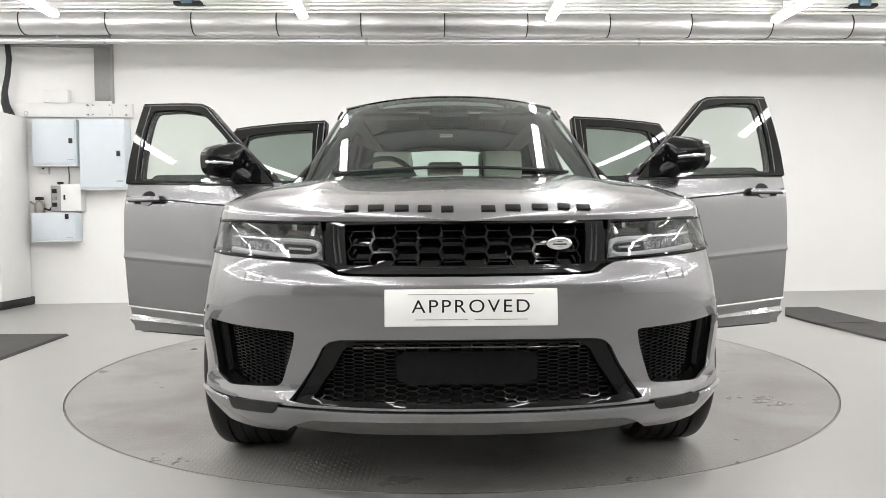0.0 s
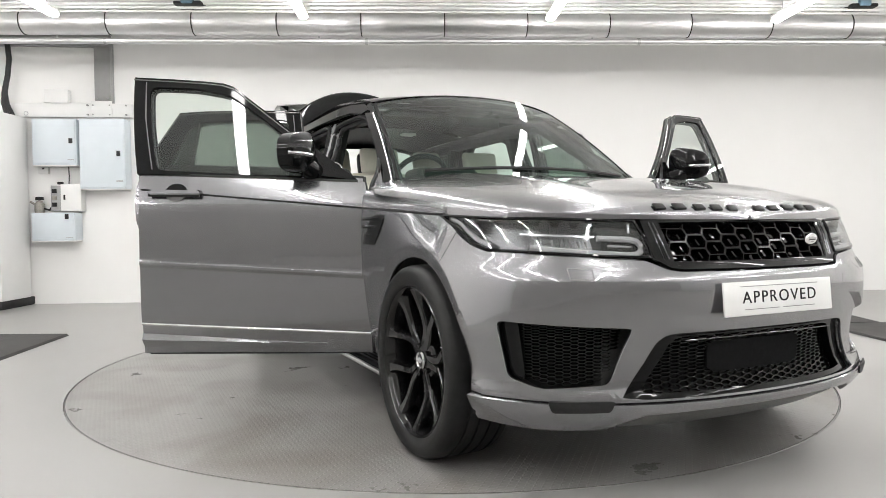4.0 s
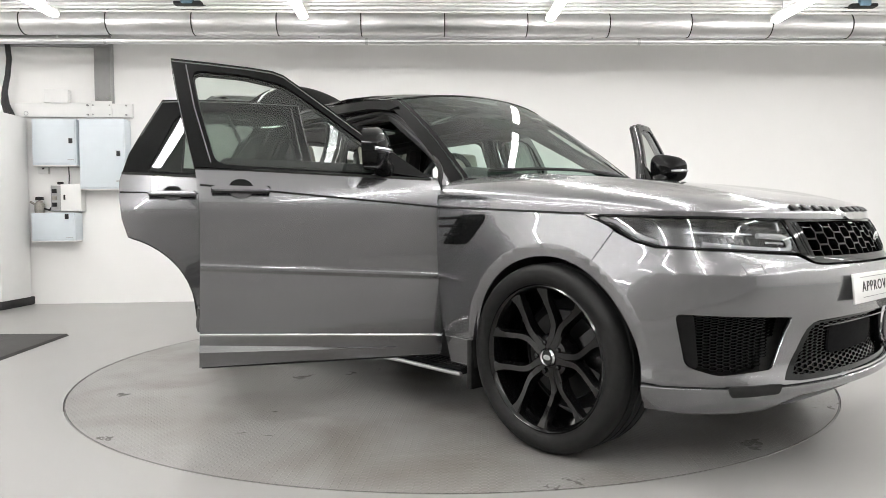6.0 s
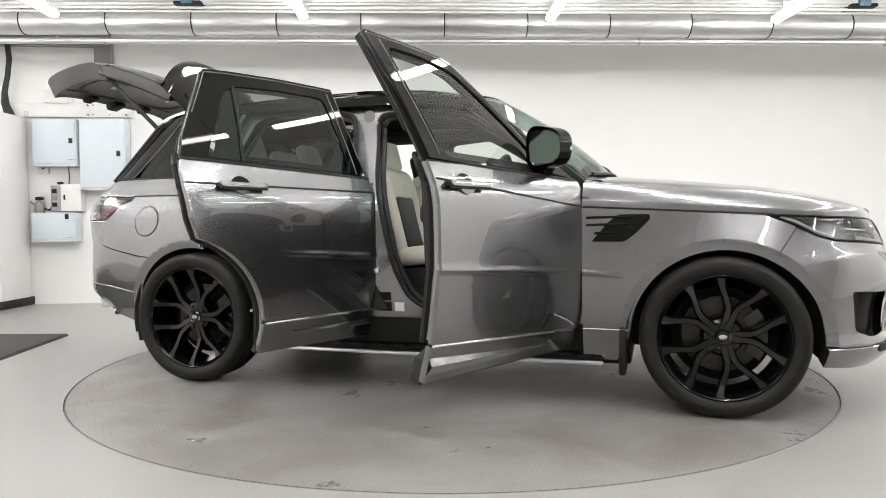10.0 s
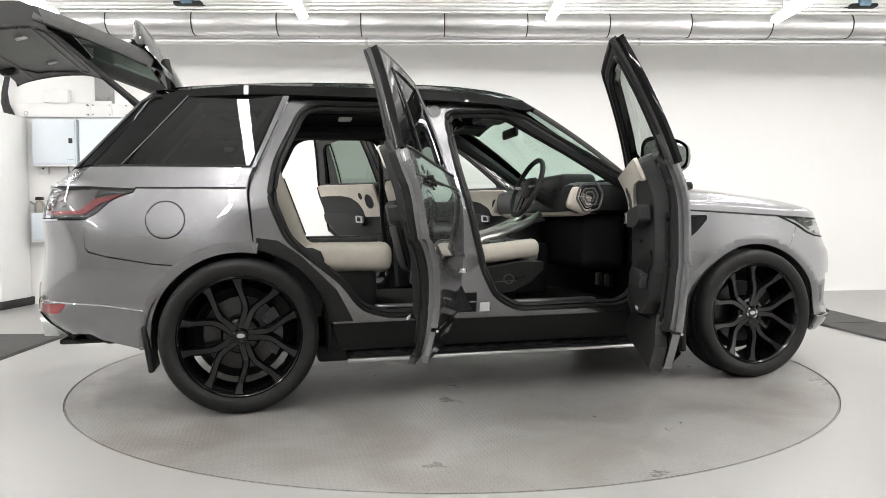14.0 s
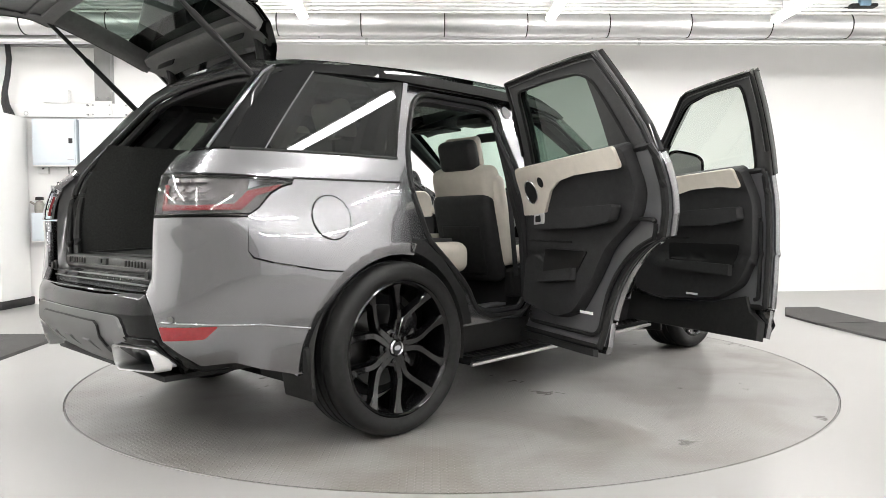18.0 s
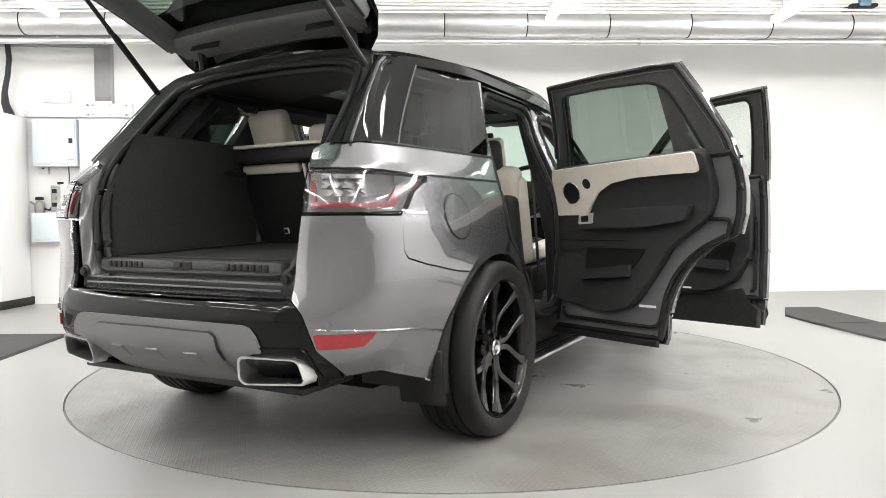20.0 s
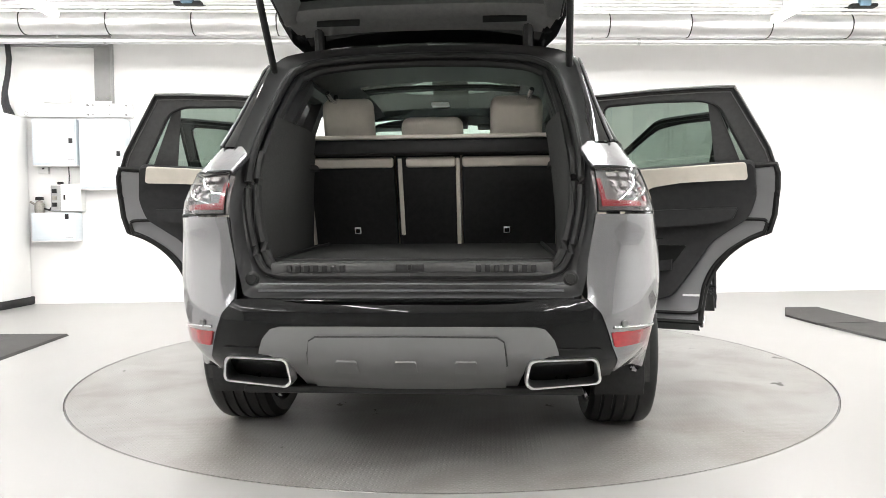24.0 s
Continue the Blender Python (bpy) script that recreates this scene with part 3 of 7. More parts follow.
badge.matrix_local = Matrix.Translation(body(sy(0.305), 0.857, 1, 0.008)) @ pose(0, 0, 0, 0, 8, 8)

# lower intake
ifull = mirror_u(intake_half)
# Black sheet stands for the shade deep inside the intake.
panel("intake_shade", ifull, front_fn, M_INK_SHADE, car, "black sheet for the shade inside the intake", thick=0.01, lift=-0.075, du=0.08)
plate_half = mirror_u([(0.0, 0.415), (U(0.20), 0.415), (U(0.23), 0.43), (U(0.23), 0.50), (U(0.20), 0.512), (0.0, 0.512)])
honeycomb("intake_mesh", [(u * 0.985, 0.46 + (z - 0.46) * 0.97) for u, z in ifull], front_fn, 0.036, 0.0112, 0.0016, 0.012, M_GLOSSBLK, car, "black honeycomb lower intake", sink=0.045, skip=plate_half)
panel("radar_cover", plate_half, front_fn, M_MATT, car, "smooth black panel in the lower intake", thick=0.02, lift=-0.038, du=0.08)
panel("intake_rim", ifull, front_fn, M_GLOSSBLK, car, "gloss black intake rim", holes=[[(u * 0.87, 0.452 + (z - 0.452) * 0.80) for u, z in ifull]], thick=0.03, lift=-0.020, du=0.06)
along(front_fn, [(-U(0.36), 0.538), (0, 0.543), (U(0.36), 0.538)], 0.002, "intake_trim", M_FRAME, car, "thin bright intake trim")


def fog_side(side):
    f = lambda s, z: body(s, z, side)
    # Black sheet painted as the shade behind the vent mesh.
    panel("vent_shade", fog, f, M_INK_SHADE, car, thick=0.01, lift=-0.07)
    honeycomb("vent_mesh", [(u + (0.01 if u < sy(0.7) else -0.02), 0.5 + (z - 0.5) * 0.93) for u, z in fog], f, 0.028, 0.0105, 0.0015, 0.012, M_GLOSSBLK, car, "black honeycomb corner vent", sink=0.05)
    panel("vent_blade", rounded([(sy(0.884), 0.598), (sy(0.85), 0.598), (sy(0.838), 0.42), (sy(0.845), 0.405), (sy(0.866), 0.43)], 0.012), f, M_GLOSSBLK, car, "black vertical blade", thick=0.02, lift=-0.03)
    # chin step under the vent
    panel("chin_slot", rounded([(sy(0.78), 0.352), (sy(0.60), 0.352), (sy(0.615), 0.326), (sy(0.77), 0.322)], 0.01), f, M_TRIMBLK, car, "black chin slot", thick=0.006, lift=0.016)
    # tow and washer lids
    along(f, [(sy(0.735), 0.777), (sy(0.665), 0.773), (sy(0.660), 0.742), (sy(0.725), 0.742)], 0.0018, "washer_lid_joint", M_GREYINK, car, closed=True)


both(fog_side)


# ---------- headlamps ----------
def headlamp(side):
    f = lambda s, z: body(s, z, side)
    o = X(cut_line(1.81, 2.10, 5)) + [(sy(0.80), 0.941), (sy(0.62), 0.934), (sy(0.505), 0.930), (sy(0.475), 0.86), (sy(0.462), 0.806), (sy(0.62), 0.812), (sy(0.80), 0.824)]
    o += X([(2.10, 0.834), (2.02, 0.856), (1.945, 0.90), (1.88, 0.932)])
    o = [(u, z - 0.004 if z > 0.9 else z + 0.002) for u, z in o]
    lamp = panel("headlamp", o, f, M_LAMPBODY, car, "headlamp with clear lens and dark bezel", thick=0.01, lift=-0.05, back=False)
    panel("lens", o, f, M_LENS, lamp, thick=0.0, lift=0.001, back=False)
    rim = [o[k] for k in range(len(o))]
    along(f, rim, 0.006, "bezel", M_GLOSSBLK, lamp, closed=True, lift=0)
    tail = X([(1.815, 0.955), (1.95, 0.947), (2.02, 0.944), (2.06, 0.90), (1.97, 0.90), (1.90, 0.93)])
    panel("bezel_tail", tail, f, M_GLOSSBLK, lamp, thick=0.004, lift=-0.012)
    # running-light loop with its inner bar
    g = lambda u, z: body(u, z, side, -0.016)
    loop = [(sy(0.640), 0.871), (sy(0.53), 0.866), (sy(0.503), 0.860), (sy(0.490), 0.845), (sy(0.492), 0.828), (sy(0.510), 0.818), (sy(0.54), 0.816), (sy(0.67), 0.824), (sy(0.76), 0.832), (sy(0.83), 0.842)]
    along(g, loop, 0.0100, "running_light", M_GUIDE, lamp, "pale running-light loop", n=8)
    along(g, [(sy(0.525), 0.842), (sy(0.605), 0.846)], 0.004, "running_light", M_GUIDE, lamp, "pale running-light bar")
    along(g, X([(2.10, 0.850), (2.04, 0.868), (1.98, 0.898), (1.93, 0.925), (1.87, 0.940)]), 0.008, "running_light", M_GUIDE, lamp, "pale running-light sweep")
    along(g, [(sy(0.528), 0.884), (sy(0.522), 0.922)], 0.0075, "lamp_divider", M_LAMPBRIGHT, lamp)
    panel("lamp_shelf", [(sy(0.535), 0.880), (sy(0.62), 0.884), (sy(0.86), 0.892), (sy(0.86), 0.898), (sy(0.62), 0.890), (sy(0.535), 0.886)], f, M_LAMPBRIGHT, lamp, thick=0.004, lift=-0.030, back=False)
    panel("lamp_screen", [(sy(0.545), 0.892), (sy(0.64), 0.896), (sy(0.64), 0.924), (sy(0.545), 0.920)], f, M_TAILCLEAR, lamp, thick=0.004, lift=-0.032, back=False)
    bmj = [(0.685, 0.905), (0.745, 0.909), (0.80, 0.913)]
    for y, z in bmj:
        bm = bmesh.new()
        p0 = body(sy(y), z, side, -0.045)
        p1 = body(sy(y), z, side, -0.020)
        tube(bm, [p0, p1], [0.012, 0.020], 14)
        part("projector", bm, M_LAMPDARK, lamp)
    for k in range(7):
        y = 0.665 + 0.026 * k
        z_ = 0.848 + 0.0016 * k
        pp = [(sy(y), z_), (sy(y + 0.006), z_), (sy(y + 0.012), z_ + 0.020), (sy(y + 0.006), z_ + 0.020)]
        panel("led_blade", pp, f, M_SATIN, lamp, thick=0.006, lift=-0.025, back=False)


both(headlamp)


# ---------- tail lamps ----------
def tail_lamp(side):
    f = lambda s, z: body(s, z, side)
    o = [(sr(0.655), 0.962), (sr(0.658), 1.112), (sr(0.76), 1.112)] + X([(-2.05, 1.110), (-1.95, 1.106), (-1.79, 1.098), (-1.80, 1.086), (-1.85, 1.072), (-1.90, 1.046), (-1.955, 0.990), (-1.99, 0.966)]) + [(sr(0.80), 0.962)]
    lamp = panel("tail_lamp", o, f, M_TAILCLEAR, car, "red and clear tail lamp wrapping the corner", thick=0.01, lift=-0.03, back=False)
    panel("lens", o, f, M_LENS, lamp, thick=0.0, lift=0.002, back=False)
    # red hook: up the inner edge, along the bottom, rising to the tip
    low = [(sr(0.668), 1.080), (sr(0.682), 1.080), (sr(0.690), 1.004), (sr(0.80), 1.000)] + X([(-2.045, 1.006), (-1.985, 1.060), (-1.845, 1.086), (-1.84, 1.072), (-1.95, 1.042), (-2.02, 0.984)]) + [(sr(0.81), 0.980), (sr(0.676), 0.980)]
    panel("light_guide", low, f, M_REDLENS, lamp, "red light guide", thick=0.012, lift=-0.016, du=0.04, dv=0.03)
    # dark tip, and pale chevrons in two rows with bright caps above
    tip = X([(-1.985, 1.066), (-1.93, 1.082), (-1.83, 1.094), (-1.80, 1.094), (-1.84, 1.104), (-1.97, 1.104)])
    panel("lamp_tip", tip, f, M_LAMPDARK, lamp, "dark lamp tip", thick=0.004, lift=-0.020, du=0.04, dv=0.03, back=False)
    for r_, z in ((0, 1.062), (1, 1.032)):
        for k in range(4):
            y = 0.715 + 0.036 * k + 0.010 * r_
            pp = [(sr(y), z + 0.011), (sr(y + 0.018), z + 0.011), (sr(y + 0.030), z), (sr(y + 0.018), z - 0.011), (sr(y), z - 0.011), (sr(y + 0.012), z)]
            panel("reflector_blade", pp, f, M_TAILBLADE, lamp, thick=0.006, lift=-0.014, back=False)
    for k in range(3):
        y = 0.71 + 0.05 * k
        panel("reflector_cap", rounded([(sr(y), 1.088), (sr(y + 0.036), 1.088), (sr(y + 0.036), 1.102), (sr(y), 1.102)], 0.005), f, M_TAILBLADE, lamp, thick=0.006, lift=-0.014, back=False)
    along(f, o, 0.003, "bezel", M_GLOSSBLK, lamp, closed=True)


both(tail_lamp)

# ---------- bonnet, screen and roof ----------
HC = Smooth([(0.95, 1.180), (1.1, 1.172), (1.4, 1.148), (1.8, 1.104), (2.05, 1.062), (2.2, 1.030), (2.29, 1.003), (2.345, 0.984), (2.38, 0.962), (2.400, 0.944), (2.412, 0.930)], 0.006)
_edge = [body(s, CUT(float(np.interp(s, ARC, RING[:, 0]))), 1) for s in np.linspace(0, sx(0.85), 120)]
EDGE_X = np.array([p.x for p in _edge])
EDGE_Y = np.array([p.y for p in _edge])


def bonnet(x, r):
    yy = float(np.interp(-x, -EDGE_X, EDGE_Y))
    a = min(1.0, abs(r))
    zc, zk = HC(x), CUT(x)
    y = yy * (1 if r > 0 else -1) * (1 - (1 - a) ** 1.0)
    n = 3.2
    h = max(0.0, 1 - (abs(y) / max(yy, 1e-6)) ** n) ** (1 / n)
    z = zk + (zc - zk) * h
    ay = abs(y)
    z += 0.010 * math.exp(-((ay - 0.52) / 0.06) ** 2) * min(1, max(0, (2.3 - x) / 0.3)) - 0.008 * math.exp(-((ay - 0.30) / 0.2) ** 2) * min(1, max(0, (2.3 - x) / 0.3))
    return Vector((x, y, z))


def grid(name, fn, us, vs, material, parent, label="", thick=0.0, flip=False, org=None):
    """A sheet through fn(u, v) on a grid, outward side up or away from the car's middle."""
    bm = bmesh.new()
    rows = [[bm.verts.new(fn(u, v) if org is None else org.inverted() @ fn(u, v)) for v in vs] for u in us]
    for a, b in zip(rows, rows[1:]):
        for i in range(len(vs) - 1):
            bm.faces.new((a[i], a[i + 1], b[i + 1], b[i]))
    bmesh.ops.remove_doubles(bm, verts=bm.verts, dist=1e-5)
    bmesh.ops.recalc_face_normals(bm, faces=bm.faces)
    up = sum(f.normal.z for f in bm.faces)
    if (up < 0) != flip:
        bmesh.ops.reverse_faces(bm, faces=bm.faces)
    if thick:
        bm.normal_update()
        g = bmesh.ops.extrude_face_region(bm, geom=bm.faces[:])
        keep = {e for e in g["geom"] if isinstance(e, bmesh.types.BMVert)}
        for v in bm.verts:
            if v not in keep:
                v.co -= v.normal * thick
    me = bpy.data.meshes.new(name)
    bm.to_mesh(me)
    bm.free()
    me.materials.append(material)
    me.polygons.foreach_set("use_smooth", [True] * len(me.polygons))
    me.set_sharp_from_angle(angle=0.7)
    ob = new(name, me)
    ob.parent = parent
    if label:
        ob["label"] = label
    return ob


aa = [sin(radians(a)) ** 0.62 * (1 if a >= 0 else 1) for a in np.linspace(0, 90, 26)]
rr = [-r for r in reversed(aa)] + aa[1:]
xs = [2.4135, 2.408, 2.40, 2.385, 2.365, 2.34, 2.31, 2.28, 2.24, 2.2, 2.14, 2.07, 2.0, 1.9, 1.8, 1.7, 1.6, 1.5, 1.4, 1.3, 1.2, 1.1, 1.03, 0.97]
grid("bonnet", lambda x, r: bonnet(x, r), xs, rr, M_PAINT, car, "grey metallic clamshell bonnet", thick=0.0)
# the lettering across the bonnet's front edge, as plain dark shapes
letters = [(-0.368, 0.023), (-0.288, 0.026), (-0.204, 0.023), (-0.130, 0.023), (-0.057, 0.020), (0.075, 0.023), (0.155, 0.025), (0.243, 0.026), (0.322, 0.020), (0.388, 0.023)]
for y, hw in letters:
    bm = bx(-0.014, 0.014, -hw, hw, 0, 0.006, 0.002)
    ob = part("emblem_block", bm, M_INK_SHADE, car, "dark lettering block on the bonnet edge")
    xx = 2.372 - 0.14 * abs(y) ** 1.6
    yy_ = float(np.interp(-xx, -EDGE_X, EDGE_Y))
    p = bonnet(xx, y / yy_)
    q = bonnet(xx - 0.03, y / float(np.interp(-(xx - 0.03), -EDGE_X, EDGE_Y)))
    ob.matrix_local = Matrix.Translation(p) @ pose(0, 0, 0, 0, math.degrees(math.atan2(q.z - p.z, 0.03)) + 12, 0)


def screen(u, v):
    """Windscreen: u across from -1 to 1, v from the bottom to the top."""
    a = abs(u)
    b = Vector((1.10 - 0.13 * a ** 2.2, u * 0.775, 1.172 - 0.035 * a ** 2))
    t = Vector((0.40 - 0.13 * a ** 2.2, u * 0.637, 1.690 - 0.052 * a ** 2.2))
    p = b.lerp(t, v)
    bulge = 0.035 * 4 * v * (1 - v) * (1 - 0.4 * a * a)
    return p + Vector((0.6, 0, 0.8)) * bulge


uu = list(np.linspace(-1, 1, 25))
grid("windscreen", lambda v, u: screen(u, v), list(np.linspace(-0.02, 1.0, 13)), uu, M_GLASS, car, "clear raked windscreen")


def a_pillar(side):
    # outer gloss black A-pillar strip between the glass and the door
    fn = lambda v, w: screen(side * (0.965 + 0.075 * w), v) + Vector((-0.02 * w, side * 0.012 * w, -0.03 * w * w + 0.004))
    grid("a_pillar", fn, list(np.linspace(-0.05, 1.0, 13)), list(np.linspace(0, 1, 5)), M_GLOSSBLK, car, "gloss black windscreen pillar")


both(a_pillar)
# shaded band and cowl with wipers
grid("screen_header", lambda v, u: screen(u, v) + Vector((0.0, 0, 0.003)), [0.988, 0.996, 1.005], uu, M_GLOSSBLK, car, "black screen header band")
grid("cowl", lambda v, u: Vector((1.06 + 0.06 * v - 0.13 * abs(u) ** 2.2 + 0.02, u * 0.80, 1.168 - 0.04 * u * u - 0.006 * v)), [-0.8, -0.4, 0, 0.5, 1.0], uu, M_TRIMBLK, car, "black plastic scuttle")
for y0, y1 in ((-0.62, 0.02), (-0.02, 0.60)):
    bm = bmesh.new()
    tube(bm, [Vector((1.075 - 0.13 * abs(y / 0.765) ** 2.2, y, 1.210 - 0.035 * (y / 0.765) ** 2)) for y in np.linspace(y0, y1, 9)], 0.009, 6)
    part("wiper", bm, M_TRIMBLK, car, "black wiper blade")

RC = Smooth([(-1.80, 1.655), (-1.6, 1.692), (-1.3, 1.716), (-0.9, 1.734), (-0.3, 1.748), (0.05, 1.738), (0.25, 1.716), (0.40, 1.690)])
RE = Smooth([(-1.80, 1.595), (-1.6, 1.640), (-1.3, 1.662), (-0.9, 1.678), (-0.3, 1.690), (0.05, 1.680), (0.2, 1.660), (0.30, 1.634)])


def roof(x, u):
    a = abs(u)
    w = 0.695 - 0.125 * max(0, x + 0.1) - 0.115 * max(0, -0.95 - x)
    xx = x - 0.11 * a ** 2.2 * max(0, (x + 0.3) / 0.7)
    return Vector((xx, u * w, RC(x) + (RE(max(-1.8, xx)) - RC(x)) * a ** 2.6))


ru = [-1, -0.985, -0.96, -0.92, -0.85, -0.75, -0.6, -0.4, -0.2, 0, 0.2, 0.4, 0.6, 0.75, 0.85, 0.92, 0.96, 0.985, 1]
SUN = (-0.95, 0.20)        # the glass roof's ends
for nm, x0, x1, m_, lab in (("roof_front", SUN[1], 0.40, M_GLOSSBLK, "gloss black roof front"), ("roof_rear", -1.72, SUN[0], M_GLOSSBLK, "gloss black roof rear")):
    grid(nm, roof, list(np.linspace(x0, x1, 14)), ru, m_, car, lab)
grid("roof_side", lambda x, u: roof(x, u), list(np.linspace(SUN[0], SUN[1], 16)), [v for v in ru if v <= -0.75], M_GLOSSBLK, car, "gloss black roof edge")
grid("roof_side", lambda x, u: roof(x, u), list(np.linspace(SUN[0], SUN[1], 16)), [v for v in ru if v >= 0.75], M_GLOSSBLK, car, "gloss black roof edge")
grid("sunroof", roof, list(np.linspace(SUN[0], SUN[1], 16)), [v for v in ru if abs(v) <= 0.751], M_PRIVACY, car, "dark panoramic glass roof")
for xx in (-0.38,):
    grid("sunroof_bar", lambda x, u: roof(x, u) - Vector((0, 0, 0.012)), [xx - 0.04, xx + 0.04], [v for v in ru if abs(v) <= 0.76], M_TRIMBLK, car, "black roof cross bar", thick=0.02)
# high edge rail on each side
def cant(side):
    f = lambda s, z: body(s, z, side)
    o = [(0.34, 1.585), (0.25, 1.632), (0.05, 1.655), (-0.4, 1.662), (-0.9, 1.655), (-1.3, 1.645), (-1.6, 1.622), (-1.74, 1.588), (-1.70, 1.575), (-1.5, 1.588), (-1.05, 1.602), (-0.5, 1.607), (0.1, 1.598), (0.27, 1.572)]
    panel("cant_rail", X(o), f, M_GLOSSBLK, car, "gloss black roof rail", thick=0.02, lift=-0.004)


both(cant)

# ---------- door apertures, sills and quarter glass ----------
AP_F = rounded([(-0.205, 1.548), (0.15, 1.572), (0.285, 1.540), (0.60, 1.355), (0.86, 1.185), (0.905, 1.06), (0.925, 0.80), (0.885, 0.50), (0.80, 0.452), (0.16, 0.448), (0.03, 0.52), (-0.05, 0.68), (-0.10, 0.90), (-0.165, 1.20)], 0.06)
AP_R = rounded([(-0.345, 1.545), (-0.315, 1.30), (-0.285, 0.90), (-0.255, 0.50), (-0.30, 0.44), (-0.55, 0.436), (-0.70, 0.48), (-0.80, 0.62), (-1.08, 0.85), (-1.165, 1.06), (-1.13, 1.24), (-0.985, 1.53), (-0.90, 1.572), (-0.42, 1.576)], 0.06)


def apertures(side):
    f = lambda s, z: body(s, z, side, -0.055)
    o = [(0.966, 0.41), (0.966, 1.0), (0.93, 1.135), (0.75, 1.262), (0.50, 1.43), (0.29, 1.575), (0.15, 1.60), (-0.4, 1.606), (-0.95, 1.602), (-1.06, 1.598), (-1.14, 1.43), (-1.24, 1.20), (-1.255, 1.08), (-1.235, 0.80)]
    o += arc(WHEELS[1], HUB_Z, ARCH + 0.03, 80, 6, 16) + [(-0.84, 0.41)]
    panel("side_frame", X(o), f, M_PAINT, car, "painted door frame with central pillar", holes=[X(AP_F), X(AP_R)], thick=0.05, du=0.08, dv=0.08)
    for nm, h in (("door_seal", AP_F), ("door_seal", AP_R)):
        along(f, X(h), 0.013, nm, M_TRIMBLK, car, "black rubber door seal", closed=True, n=6)
        cx = sum(p[0] for p in h) / len(h)
        cz = sum(p[1] for p in h) / len(h)
        inner = [(cx + (x - cx) * 0.955, cz + (z - cz) * 0.965) for x, z in h]
        g = lambda s, z: body(s, z, side, -0.085)
        along(g, X(inner), 0.016, "trim_edge", M_LEATHERBLK, car, "dark inner trim edge", closed=True, n=6)
    # black inner wheel-arch cover seen through the rear opening
    dk = [(-1.225, 0.86), (-1.12, 0.845), (-1.0, 0.76), (-0.83, 0.59), (-0.765, 0.47), (-0.745, 0.425), (-0.86, 0.425)] + arc(WHEELS[1], HUB_Z, ARCH + 0.012, 8, 79, 14)
    panel("arch_cover", X(dk), f, M_TRIMBLK, car, "black wheel-arch cover", thick=0.02, lift=0.012)
    # sill cladding and running board
    panel("sill_panel", X([(0.966, 0.262), (0.966, 0.405), (-0.85, 0.405), (-0.80, 0.262)]), lambda s, z: body(s, z, side, -0.062), M_TRIMBLK, car, "dark sill panel", thick=0.05)
    bm = bmesh.new()
    sg = side
    box(bm, -0.77, 1.06, min(sg * 0.70, sg * 0.885), max(sg * 0.70, sg * 0.885), 0.212, 0.245, 0.010)
    part("running_board", bm, M_MATT, car, "black running board")
    bm = bmesh.new()
    box(bm, -0.78, 1.07, min(sg * 0.880, sg * 0.902), max(sg * 0.880, sg * 0.902), 0.210, 0.230, 0.007)
    part("board_edge", bm, M_ALU, car, "bright running-board edge")
    for k in range(5):
        bm = bx(-0.74, 1.03, min(sg * (0.74 + 0.028 * k), sg * (0.75 + 0.028 * k)), max(sg * (0.74 + 0.028 * k), sg * (0.75 + 0.028 * k)), 0.244, 0.249)
        part("tread_rib", bm, M_RUBBER, car)
    for x0, x1 in ((0.18, 0.67), (-0.61, -0.39)):
        bm = bx(x0, x1, min(sg * 0.735, sg * 0.80), max(sg * 0.735, sg * 0.80), 0.478, 0.492, 0.003)
        part("sill_plate", bm, M_ALU, car, "bright door sill plate")
    # striker, and pillar labels on the driver's side
    bm = bx(-0.165, -0.135, sg * 0.875 - 0.02, sg * 0.875 + 0.02, 0.655, 0.685, 0.006)
    part("striker", bm, M_CHROME, car)
    if side < 0:
        for x0, x1, z0, z1, m_ in ((-0.165, -0.075, 0.505, 0.55, M_INK_SHADE), (-0.165, -0.075, 0.445, 0.495, M_INK_SHADE), (-0.055, 0.0, 0.445, 0.495, M_BUTTON)):
            panel("pillar_label", X([(x0, z0), (x1, z0), (x1, z1), (x0, z1)]), f, m_, car, "small printed pillar label", thick=0.002, lift=0.003)
    c = (sx(-0.262), 1.545)
    panel("pillar_button", [(c[0] + 0.034 * cos(a), c[1] + 0.034 * sin(a)) for a in np.linspace(0, 2 * pi, 20)[:-1]], f, M_SATIN, car, "round pillar plug", thick=0.003, lift=0.004)
    # quarter glass and dark rear pillar
    fo = lambda s, z: body(s, z, side)
    gl = [(-1.253, 1.221), (-1.085, 1.594), (-1.3, 1.592), (-1.56, 1.585), (-1.875, 1.222)]
    panel("quarter_glass", X(gl), quadric([(-1.08, 1.22), (-1.80, 1.59)], side, 0.10), M_PRIVACY, car, "dark privacy side glass", thick=0.0, lift=-0.004, back=False)
    dp = [(-1.885, 1.222), (-1.57, 1.584), (-1.61, 1.582), (-1.70, 1.574), (-1.76, 1.555), (-1.90, 1.40), (-2.02, 1.27), (-2.06, 1.222)]
    panel("rear_pillar", X(dp), fo, M_GLOSSBLK, car, "gloss black rear pillar", thick=0.025, lift=-0.002)
    along(fo, X([(-1.88, 1.222), (-1.565, 1.586)]), 0.003, "glass_divider", M_SATIN, car, "thin bright glass divider")
    along(fo, X([(-1.25, 1.216), (-1.5, 1.218), (-1.75, 1.219), (-2.04, 1.219)]), 0.006, "waist_strip", M_TRIMBLK, car, "black waist strip")
    cp = [(-1.245, 1.215), (-1.075, 1.598), (-1.045, 1.598), (-1.13, 1.42), (-1.225, 1.215)]
